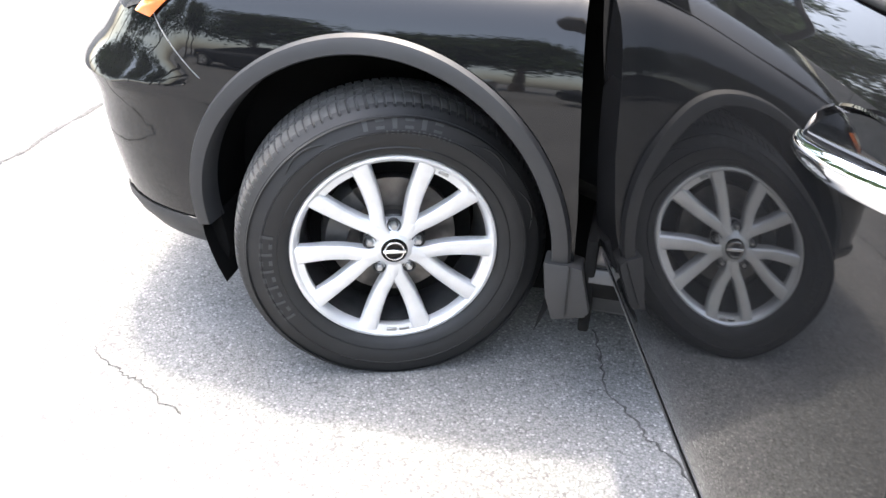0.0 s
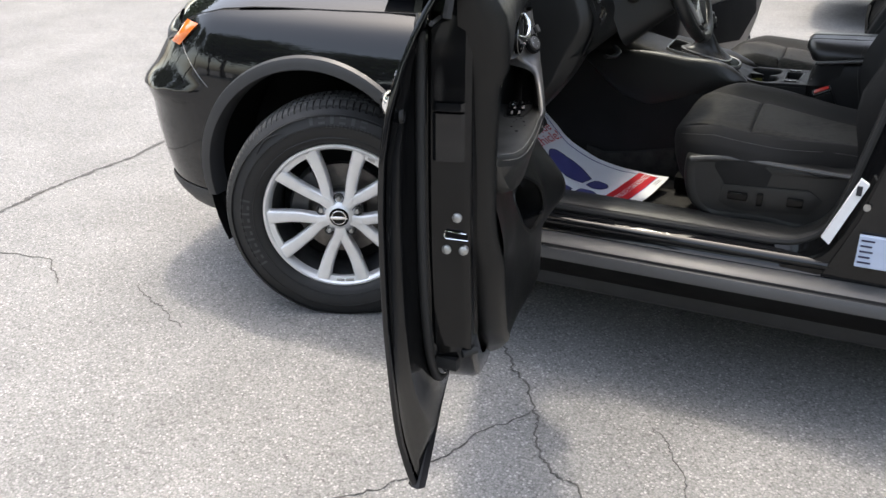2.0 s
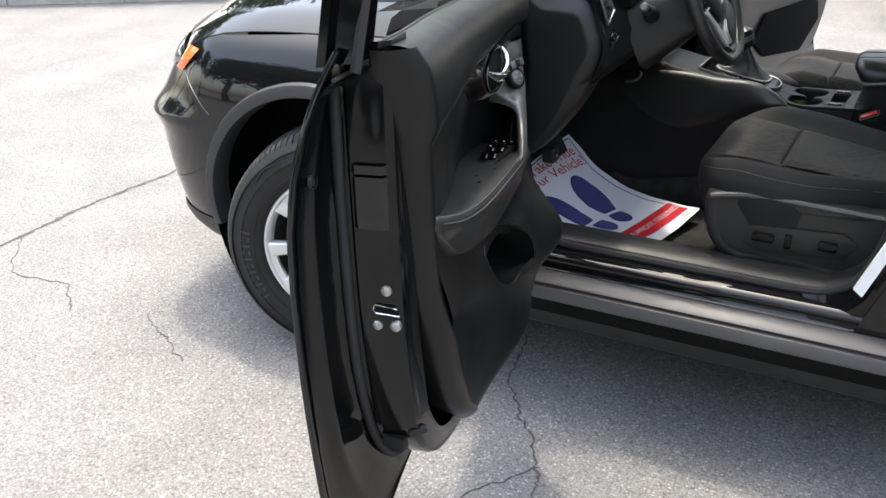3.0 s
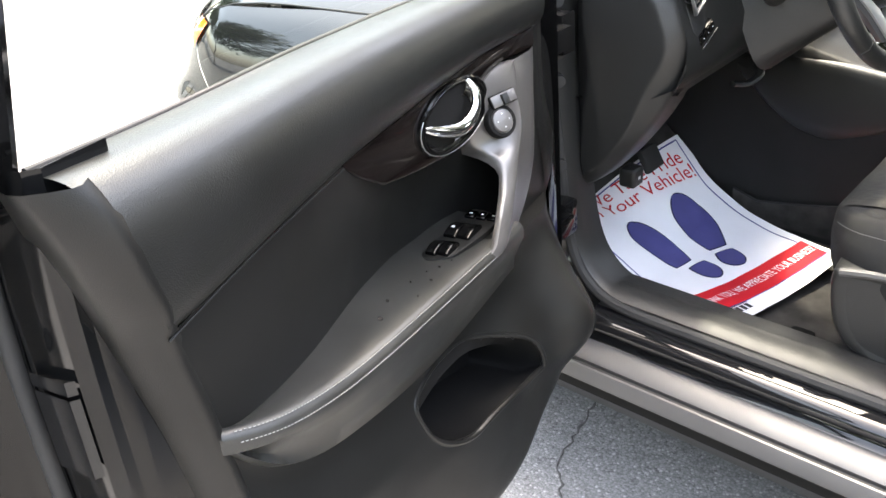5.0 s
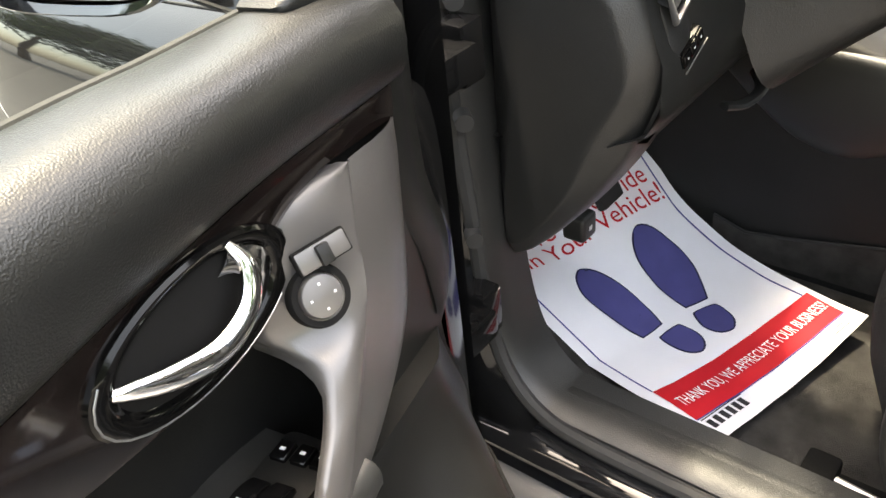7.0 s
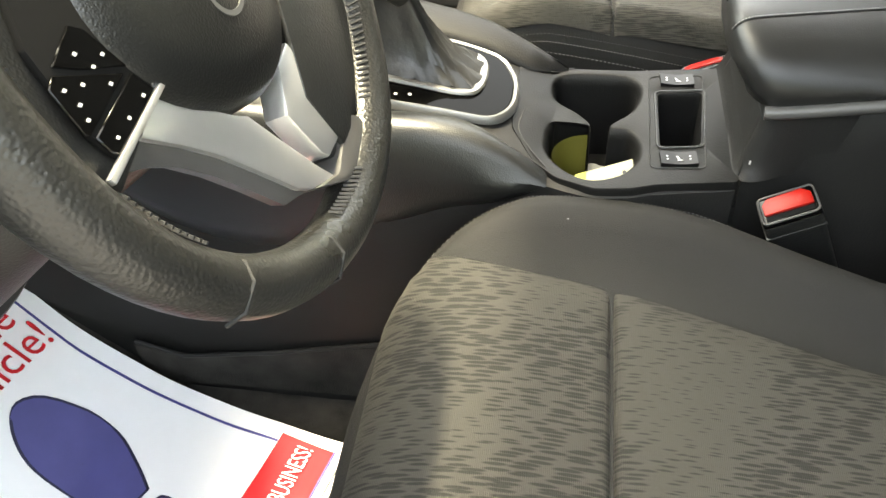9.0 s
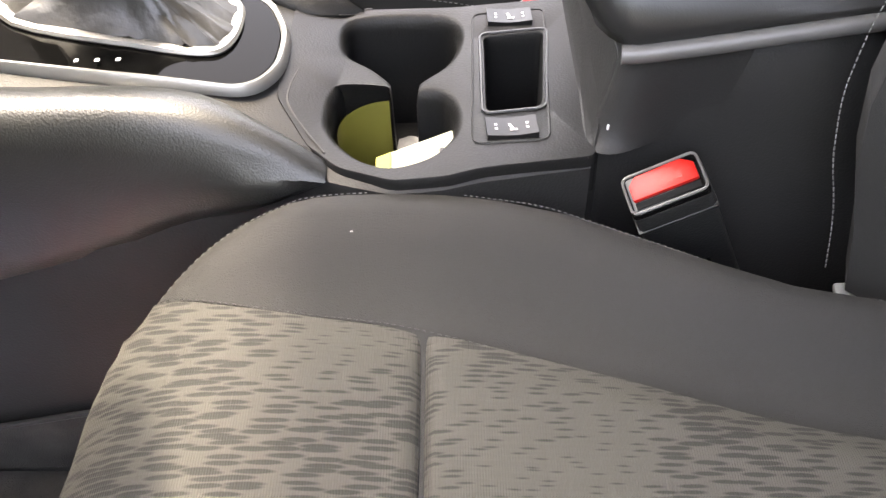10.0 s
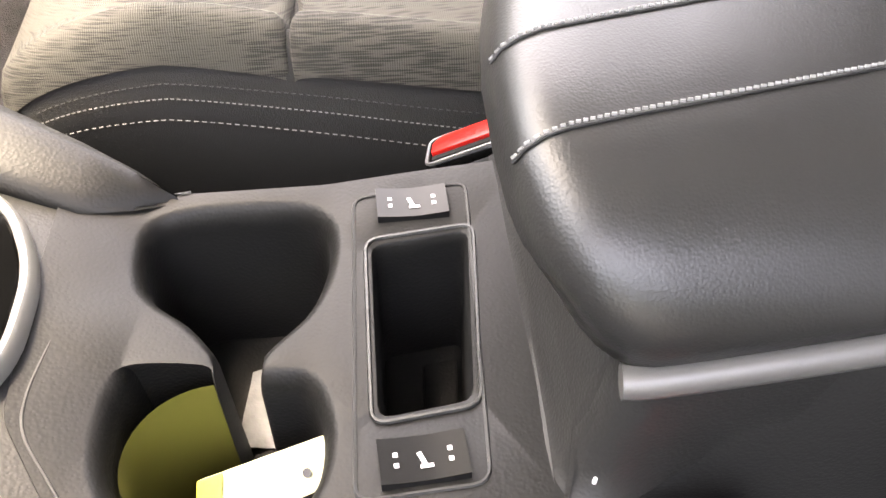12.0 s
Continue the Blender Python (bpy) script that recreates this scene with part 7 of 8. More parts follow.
    zs = [0.699, 0.7015, 0.705, 0.711, 0.720, 0.730, 0.741, 0.752, 0.763, 0.772]
    for dx in (0.075, 0.058, 0.046, 0.036, 0.027, 0.020):
        f = smooth((dx - 0.014) / 0.050)
        rows.append([(curve_lin(ramp_x, z) + dx, curve_lin(ramp_y, z) * (1 - f) + 0.7305 * f, z) for z in zs])
    for a in (90, 70, 50, 30, 12, 0):
        r = 0.014
        rows.append([(curve_lin(ramp_x, z) + r * (1 - math.cos(radians(a))), curve_lin(ramp_y, z) + r * (1 - math.sin(radians(a))), z) for z in zs])
    for y in (0.76, 0.80, 0.84, 0.88, 0.908):
        rows.append([(curve_lin(ramp_x, z), y, z) for z in zs])
    part("console_ramp", sheet(rows), CONSOLE, con, "dark ramp behind the cup holder plate", 60)
    # Unseen filler, added to keep stray light from under the plate.
    part("console_light_stop", box(0.90, 1.30, 0.712, 0.898, 0.560, 0.592, 0.002, 1), LINER, con)
    # tray floor step, cup floor mats
    part("tray_pad", prism([(1.190, 0.770, 0.6135), (1.206, 0.772, 0.6135), (1.211, 0.840, 0.6135), (1.193, 0.838, 0.6135)], (0, 0, 0.006), 0.0015), PEBBLE, con, "ribbed rubber pad on the tray floor")
    part("tray_rim", tube([(p.x, p.y, zt + 0.0004) for p in round_outline([Vector(q) for q in ((1.1675, 0.7575, 0), (1.2115, 0.7625, 0), (1.2198, 0.8610, 0), (1.1685, 0.8550, 0))], 0.007, 4)], 0.0011, 6, closed=True), TRIM, con, "raised rim of the tray")
    # a yellow pamphlet curled inside the cup
    rows = []
    for k in range(15):
        a = radians(92 + 108 * k / 14)
        rows.append([(1.103 + 0.0355 * math.cos(a), 0.755 + 0.034 * math.sin(a), z) for z in (0.602, 0.645, 0.690)])
    roll = thing("curled_yellow_card", 1.10, 0.752, 0.60, "olive yellow card curled inside the cup holder", "card")
    part("card_sheet", sheet(rows), OLIVE, roll)
    tag = thing("key_tag", 1.125, 0.74, 0.64, "pale yellow paper key tag in the cup holder", "tag")
    tag_pts = [(1.091, 0.739, 0.649), (1.147, 0.748, 0.670), (1.148, 0.767, 0.679), (1.092, 0.761, 0.660)]
    part("tag_paper", prism(tag_pts, (0.0, 0.0005, 0.0008), 0.0003, 1), TAG_PALE, tag, "pale paper")
    q = [Vector(p) for p in tag_pts]
    nrm = (Vector(tag_pts[1]) - Vector(tag_pts[0])).cross(Vector(tag_pts[3]) - Vector(tag_pts[0])).normalized()
    if nrm.z < 0:
        nrm = -nrm
    part("tag_end", prism([p + nrm * 0.0016 for p in (q[0], q[0].lerp(q[1], 0.2), q[3].lerp(q[2], 0.2), q[3])], nrm * 0.0003, 0.0), TAG_YELLOW, tag, "yellow printed end")
    hole = q[0].lerp(q[1], 0.86).lerp(q[3].lerp(q[2], 0.86), 0.42)
    t1 = (Vector(tag_pts[1]) - Vector(tag_pts[0])).normalized()
    t2 = nrm.cross(t1)
    bm = bmesh.new()
    cap(bm, [hole + nrm * 0.002 + (t1 * math.cos(2 * math.pi * k / 12) + t2 * math.sin(2 * math.pi * k / 12)) * 0.002 for k in range(12)])
    part("tag_hole", bm, INK_BLACK, tag)
    coin = thing("white_slip", 1.11, 0.80, 0.60, "crumpled white slip on the cup holder floor", "paper slip")
    rows = [[(1.096 + 0.0046 * i + 0.0010 * j, 0.806 + 0.0095 * j, 0.6035 + 0.0018 * math.sin(i * 1.3 + j)) for j in range(6)] for i in range(6)]
    part("slip_sheet", sheet(rows), SLIP, coin)
    # shift gate: chrome frame, black insert, boot, lever
    frame_o = round_outline([(0.80, 0.748, 0), (0.94, 0.758, 0), (1.012, 0.760, 0), (1.029, 0.788, 0), (1.030, 0.835, 0), (1.012, 0.876, 0), (0.97, 0.889, 0), (0.80, 0.897, 0)], 0.018, 5)

    def gz(x):
        return curve_lin([(0.70, 0.790), (0.80, 0.765), (0.9, 0.742), (0.98, 0.7265), (1.04, 0.716)], x)
    c = sum(frame_o, Vector()) / len(frame_o)
    rows = []
    for sh, dz in ((-0.0018, -0.004), (-0.0006, 0.003), (0.0010, 0.0045), (0.0034, 0.0042), (0.0044, 0.0034), (0.0048, 0.0)):
        rows.append([(p.x + (c - p).normalized().x * sh, p.y + (c - p).normalized().y * sh, gz(p.x) + dz) for p in frame_o])
    part("shift_frame", sheet(rows, close_u=True), GATE_SATIN, con, "satin silver shift gate frame")
    bm = bmesh.new()
    inner = [p + (c - p).normalized() * 0.0055 for p in frame_o]
    cap(bm, [(p.x, p.y, gz(p.x) + 0.0025) for p in inner])
    part("shift_gate_insert", bm, GATE, con, "piano black shift gate")
    ring = catmull([(0.855, 0.797, 0), (0.93, 0.793, 0), (0.975, 0.793, 0), (0.990, 0.806, 0), (0.993, 0.840, 0), (0.984, 0.862, 0), (0.95, 0.868, 0), (0.87, 0.866, 0), (0.842, 0.832, 0)], 4, closed=True)
    part("boot_ring", tube([(p.x, p.y, gz(p.x) + 0.005) for p in ring], 0.0048, 8, closed=True, flat=0.7), GATE_SATIN, con, "satin silver ring round the shift boot")
    rows = []
    cc = Vector((0.925, 0.828, 0))
    for sh, h in ((0.0, 0.006), (0.22, 0.016), (0.4, 0.024), (0.58, 0.045), (0.72, 0.075), (0.8, 0.10)):
        row = []
        for k, p in enumerate(ring):
            q = p.lerp(cc, sh)
            wob = 0.005 * math.sin(k * 1.9 + h * 120) * (1 - 0.6 * sh)
            row.append((q.x - 0.25 * h * sh, q.y, gz(q.x) + h + wob))
        rows.append(row)
    part("shift_boot", sheet(rows, close_u=True), BOOT, con, "creased grey leather shift boot", 70)
    line = [(0.925, 0.825, gz(0.93) + 0.085), (0.912, 0.825, gz(0.92) + 0.10), (0.902, 0.825, gz(0.91) + 0.125), (0.898, 0.825, gz(0.9) + 0.135)]
    part("shift_knob", tube(line, [0.018, 0.026, 0.027, 0.012], 16), LEATHER, con)
    part("shift_knob_trim", tube([(0.914, 0.825, gz(0.92) + 0.098), (0.908, 0.825, gz(0.92) + 0.112)], [0.0255, 0.0285], 16), SATIN, con)
    bm = bmesh.new()
    for k in range(4):
        box(0.885 + 0.014 * k, 0.888 + 0.014 * k, 0.766, 0.769, 0, 0.0004, 0, 1, m=Matrix.Translation((0, 0, gz(0.9) + 0.0028)), bm=bm)
    part("gear_letters", bm, MARK_WHITE, con)
    # raised pad on the far side of the gate
    rows = []
    for x, far, top, near, low in ((0.80, 0.955, 0.770, 0.904, 0.752), (0.88, 0.952, 0.757, 0.901, 0.738), (0.95, 0.944, 0.744, 0.896, 0.720), (0.992, 0.935, 0.735, 0.890, 0.711), (1.036, 0.915, 0.721, 0.878, 0.700), (1.060, 0.903, 0.712, 0.883, 0.698), (1.079, 0.8915, 0.703, 0.8895, 0.697)):
        rows.append([(x, far + 0.012, top - 0.06), (x, far + 0.003, top - 0.008), (x, far - 0.001, top - 0.001), (x, far * 0.8 + near * 0.2, top), (x, far * 0.2 + near * 0.8, top - 0.005), (x, near + 0.0015, top - 0.009), (x, near - 0.001, top * 0.4 + low * 0.6), (x, near, low - 0.006)])
    part("console_far_pad", sheet(rows), PEBBLE, con, "grained wedge beside the shift gate", 55)
    seam = catmull([(x, y, plate_z(x, y) + 0.0004) for x, y in ((1.085, 0.8945), (1.066, 0.8920), (1.049, 0.8870), (1.0395, 0.8760), (1.0390, 0.8420), (1.0380, 0.8110), (1.0340, 0.7800), (1.0360, 0.7620), (1.0470, 0.7440), (1.0630, 0.7200))], 5)
    part("plate_front_seam", tube(seam, 0.0008, 6), SEAL, con)
    part("plate_rear_seam", tube([(1.2335, 0.711, 0.699), (1.2375, 0.80, 0.7012), (1.2405, 0.903, 0.7012)], 0.0012, 5), SEAL, con)
    # armrest lid: a rounded nose, a rolled shoulder towards the driver, two stitched seams along the top
    section = [(0.7285, 0.770), (0.7262, 0.780), (0.7275, 0.790), (0.733, 0.801), (0.743, 0.8125), (0.757, 0.8205), (0.776, 0.8260), (0.80, 0.829), (0.83, 0.830), (0.86, 0.830), (0.885, 0.826), (0.902, 0.818), (0.911, 0.803), (0.913, 0.788), (0.911, 0.768)]
    front = [(0.719, 1.2360), (0.734, 1.2300), (0.748, 1.2258), (0.762, 1.2212), (0.776, 1.2178), (0.794, 1.2165), (0.83, 1.2165), (0.86, 1.2195), (0.885, 1.2240), (0.905, 1.2320), (0.914, 1.2420)]
    nose = [(0.0, 0.026), (0.0006, 0.0185), (0.0026, 0.0115), (0.0062, 0.0060), (0.0120, 0.0022), (0.020, 0.0004), (0.034, 0.0), (0.09, 0.0), (0.18, 0.0), (0.30, 0.0), (0.44, 0.0)]

    def lid_point(y, z, dx, shrink):
        yc, zc = max(0.762, min(0.878, y)), 0.797 if z > 0.797 else z
        v = Vector((yc - y, zc - z))
        f = min(1.0, shrink / max(v.length, 1e-4))
        yy, zz = y + v.x * f, z + v.y * f
        x = curve_lin(front, max(0.719, min(0.914, yy))) + dx + 0.45 * max(0.0, 0.80 - z) * max(0.0, 1 - dx / 0.05)
        # the driver's lower edge rises and the whole lid widens towards the rear
        rise = 0.13 * min(0.30, max(0.0, x - 1.262)) * max(0.0, min(1.0, (0.80 - z) / 0.026)) if y < 0.8 else 0.0
        return Vector((x, yy + 0.20 * min(max(0.0, x - 1.225), 0.2) * max(0.0, min(1.0, (y - 0.735) / 0.05)), zz + rise))
    rows = [[lid_point(y, z, dx, sh) for y, z in section] for dx, sh in nose]
    bm = sheet(rows, close_u=True)
    cap(bm, rows[0]), cap(bm, rows[-1])
    part("armrest_lid", bm, LEATHER, con, "padded black armrest lid with twin stitched seams", 70)
    for y in (0.7800, 0.8270):
        z = curve_lin(section[5:10], y)
        line = [lid_point(y, z + 0.0004, dx, sh) + Vector((-0.0004, 0, 0)) for dx, sh in nose[2:]]
        fine = [line[k].lerp(line[k + 1], q / m) for k, m in enumerate((2, 2, 3, 6, 22, 36, 48, 56)) for q in range(m)]
        part("lid_seam", tube(fine, 0.0006, 6), SEAL, con)
        bm = bmesh.new()
        for k in range(0, len(fine) - 1):
            p, q = fine[k], fine[k + 1]
            tube([p + Vector((0, 0.0016, 0.0004)), p.lerp(q, 0.62) + Vector((0, 0.0012, 0.0004))], 0.00065, 5, bm=bm)
        part("lid_stitching", bm, THREAD, con)
    part("lid_seat_rim", tube(catmull([(1.2500, 0.7285, 0.7650), (1.262, 0.7275, 0.7660), (1.307, 0.7270, 0.7720), (1.36, 0.7270, 0.7795), (1.398, 0.7270, 0.7845), (1.5, 0.7270, 0.7945), (1.66, 0.7270, 0.8005)], 3), 0.0062, 10), GREY_TRIM, con, "pebbled grey rim under the lid")
    part("console_scuff", box(1.2447, 1.2463, 0.7168, 0.7182, 0.7165, 0.7208, 0.0005, 1), MARK_WHITE, con)
    return con


# ---- dash and steering ----
def dash():
    cap_line = [(0.505, 1.06), (0.56, 1.062), (0.63, 1.060), (0.672, 1.050), (0.695, 1.012), (0.712, 0.97), (0.708, 0.922), (0.674, 0.835), (0.625, 0.757), (0.575, 0.695), (0.528, 0.652), (0.503, 0.66), (0.498, 0.8)]
    line = catmull([(a, b, 0) for a, b in cap_line], 3, closed=True)
    c = Vector((0.60, 0.88, 0))
    rows = []
    for y, sh in ((0.22, -0.006), (0.176, -0.003), (0.168, -0.001), (0.164, 0.0015), (0.161, 0.005), (0.146, 0.030), (0.1435, 0.034), (0.142, 0.038), (0.1415, 0.045)):
        rows.append([D3(p + (c - p).normalized() * sh, y) for p in line])
    rows.append([D3(p.lerp(c, 0.6), 0.141) for p in line])
    rows.append([D3(p.lerp(c, 0.999), 0.141) for p in line])
    bm = sheet(rows, close_u=True)
    d = part("dashboard", bm, TRIM, car, "black grained dashboard with its end cover", 50)
    strip = catmull([(0.690, 1.028, 0), (0.708, 0.985, 0), (0.714, 0.945, 0), (0.706, 0.905, 0), (0.688, 0.860, 0)], 5)
    rows = [[Vector((p.x + dx, y, p.y)) for p in strip] for y, dx in ((0.167, 0.000), (0.168, 0.0045), (0.171, 0.0060), (0.190, 0.0085), (0.203, 0.0095), (0.206, 0.0080), (0.207, 0.0))]
    part("dash_corner_strip", sheet(rows), TRIM, d, "grained strip beside the dashboard end cover", 50)
    # main body
    body = [(0.28, 1.085), (0.45, 1.110), (0.58, 1.112), (0.655, 1.095), (0.690, 1.060), (0.705, 1.0), (0.722, 0.955), (0.722, 0.90), (0.705, 0.872), (0.655, 0.846), (0.585, 0.832), (0.50, 0.825)]
    rows = []
    for y, k in ((0.150, 0.985), (0.165, 1.0), (0.3, 1.0), (0.45, 1.0), (0.60, 1.0), (0.72, 1.0), (0.95, 1.0), (1.2, 1.0), (1.5, 1.0), (1.66, 1.0)):
        rows.append([(0.45 + (x - 0.45) * k - (0.05 if 0.70 < y < 1.6 and x > 0.6 else 0.0), y, z) for x, z in body])
    part("dash_body", sheet(rows), SOFT, d, "", 60)
    # corner air vent in its bright frame
    A, B, C, E = Vector((0.7225, 0.164, 0.998)), Vector((0.7175, 0.2195, 1.022)), Vector((0.702, 0.212, 1.074)), Vector((0.706, 0.152, 1.068))
    part("vent_frame", tube([E, A, B, C], 0.0042, 8, closed=True), SATIN, d, "satin silver vent frame")
    bm = bmesh.new()
    cap(bm, [p + Vector((-0.004, 0, 0)) for p in (A, B, C, E)])
    part("vent_throat", bm, LINER, d)
    for k in range(1, 6):
        t = k / 6
        p, q = A.lerp(E, t), B.lerp(C, t)
        rr = [[p + Vector((0.002, 0, 0)), q + Vector((0.002, 0, 0))], [p + Vector((-0.018, 0, 0.006)), q + Vector((-0.018, 0, 0.006))]]
        part("vent_slat", sheet(rr), TRIM, d)
    part("vent_tab", box(0.706, 0.724, 0.184, 0.190, 1.026, 1.038, 0.002), TRIM, d)
    # switch block beside the vent
    m = Matrix.Translation((0.7235, 0.2035, 0.958)) @ Matrix.Rotation(radians(-64), 4, "X") @ Matrix.Diagonal((1, 0.85, 0.72, 1))
    sw = box(-0.012, 0.001, -0.012, 0.012, -0.032, 0.032, 0.003, m=m)
    part("dash_switch_block", sw, PIANO, d, "black dash switch block")
    for k in (-1, 0, 1):
        part("dash_switch", box(0.000, 0.003, -0.009, 0.009, k * 0.0205 - 0.009, k * 0.0205 + 0.009, 0.001, 1, m=m), PIANO, d)
        part("dash_switch_mark", box(0.0031, 0.0034, -0.0012, 0.0012, k * 0.021 - 0.0016, k * 0.021 + 0.0016, 0, 1, m=m), MARK_WHITE, d)
    part("switch_block_rim", tube([m @ Vector((0.004, 0.014, -0.036)), m @ Vector((0.004, 0.0145, 0.036))], 0.0009, 6), GREY_TRIM, d)
    # instrument hood and dial
    rows = []
    for x, r in ((0.72, 0.085), (0.715, 0.098), (0.66, 0.105), (0.55, 0.10)):
        rows.append([(x - 0.04 * math.cos(a) * 0.3, 0.45 + 1.75 * r * math.cos(a), 1.075 + 0.85 * r * math.sin(a)) for a in [2 * math.pi * k / 32 for k in range(32)]])
    part("instrument_hood", sheet(rows, close_u=True), SOFT, d, "", 60)
    for y in (0.36, 0.54):
        mm = Matrix.Translation((0.69, y, 1.075)) @ Matrix.Rotation(-math.pi / 2, 4, "Z")
        part("gauge_dial", revolve([(0.0001, 0.012), (0.058, 0.012), (0.060, 0.0)], mm, 32), PIANO, d)
        part("gauge_ring", revolve([(0.060, 0.0), (0.062, -0.003), (0.064, 0.0)], mm, 32), CHROME, d)
        bm = bmesh.new()
        for k in range(9):
            a = radians(-30 + 30 * k)
            box(0.046, 0.053, 0.0095, 0.0115, -0.0015, 0.0015, 0, 1, m=mm @ Matrix.Rotation(-a, 4, "Y"), bm=bm)
        part("gauge_ticks", bm, MARK_WHITE, d)
    # knee panel and lower closing panels
    rows = [[(0.706, y, 0.873), (0.695, y, 0.855), (0.64, y, 0.838), (0.56, y, 0.828)] for y in (0.17, 0.3, 0.45, 0.62, 0.70)]
    part("knee_panel", sheet(rows), TRIM, d)
    part("fuse_cover_lever", box(0.492, 0.530, 0.316, 0.356, 0.570, 0.612, 0.008, 3, m=None), TRIM, d, "black bonnet release lever")
    part("lever_symbol", box(0.5302, 0.5308, 0.332, 0.340, 0.587, 0.594, 0.0, 1), MARK_WHITE, d)
    bm = box(0.45, 0.53, 0.36, 0.42, 0.69, 0.74, 0.006)
    box(0.47, 0.56, 0.30, 0.34, 0.69, 0.745, 0.006, bm=bm)
    tube([(0.45, 0.25, 0.72), (0.47, 0.32, 0.69), (0.45, 0.40, 0.70), (0.47, 0.47, 0.72)], 0.008, 8, bm=bm)
    part("under_dash_wiring", bm, LINER, d)
    # pedals
    for y, z, w, h in ((0.478, 0.566, 0.032, 0.055),):
        m = Matrix.Translation((0.475, y, z)) @ Matrix.Rotation(radians(-28), 4, "Y")
        p = part("pedal", box(-0.008, 0.008, -w, w, -h / 2, h / 2, 0.006, 2, m=m), SEAL, d, "black rubber pedal")
        part("pedal_arm", tube([m @ Vector((-0.01, 0, 0)), (0.40, y, z + 0.10), (0.38, y, z + 0.3)], 0.010, 8), LINER, p)
    # centre stack
    rows = [[(0.665, y, 1.08), (0.69, y, 0.98), (0.70, y, 0.88), (0.715, y, 0.80)] for y in (0.70, 0.72, 0.93, 0.95)]
    part("centre_stack", sheet(rows), PIANO, d)
    return d


def D3(p, y):
    return Vector((p.x, y, p.y))


WHEEL_C, WHEEL_TILT, WHEEL_TURN = Vector((0.888, 0.460, 1.033)), 22.5, 36.0


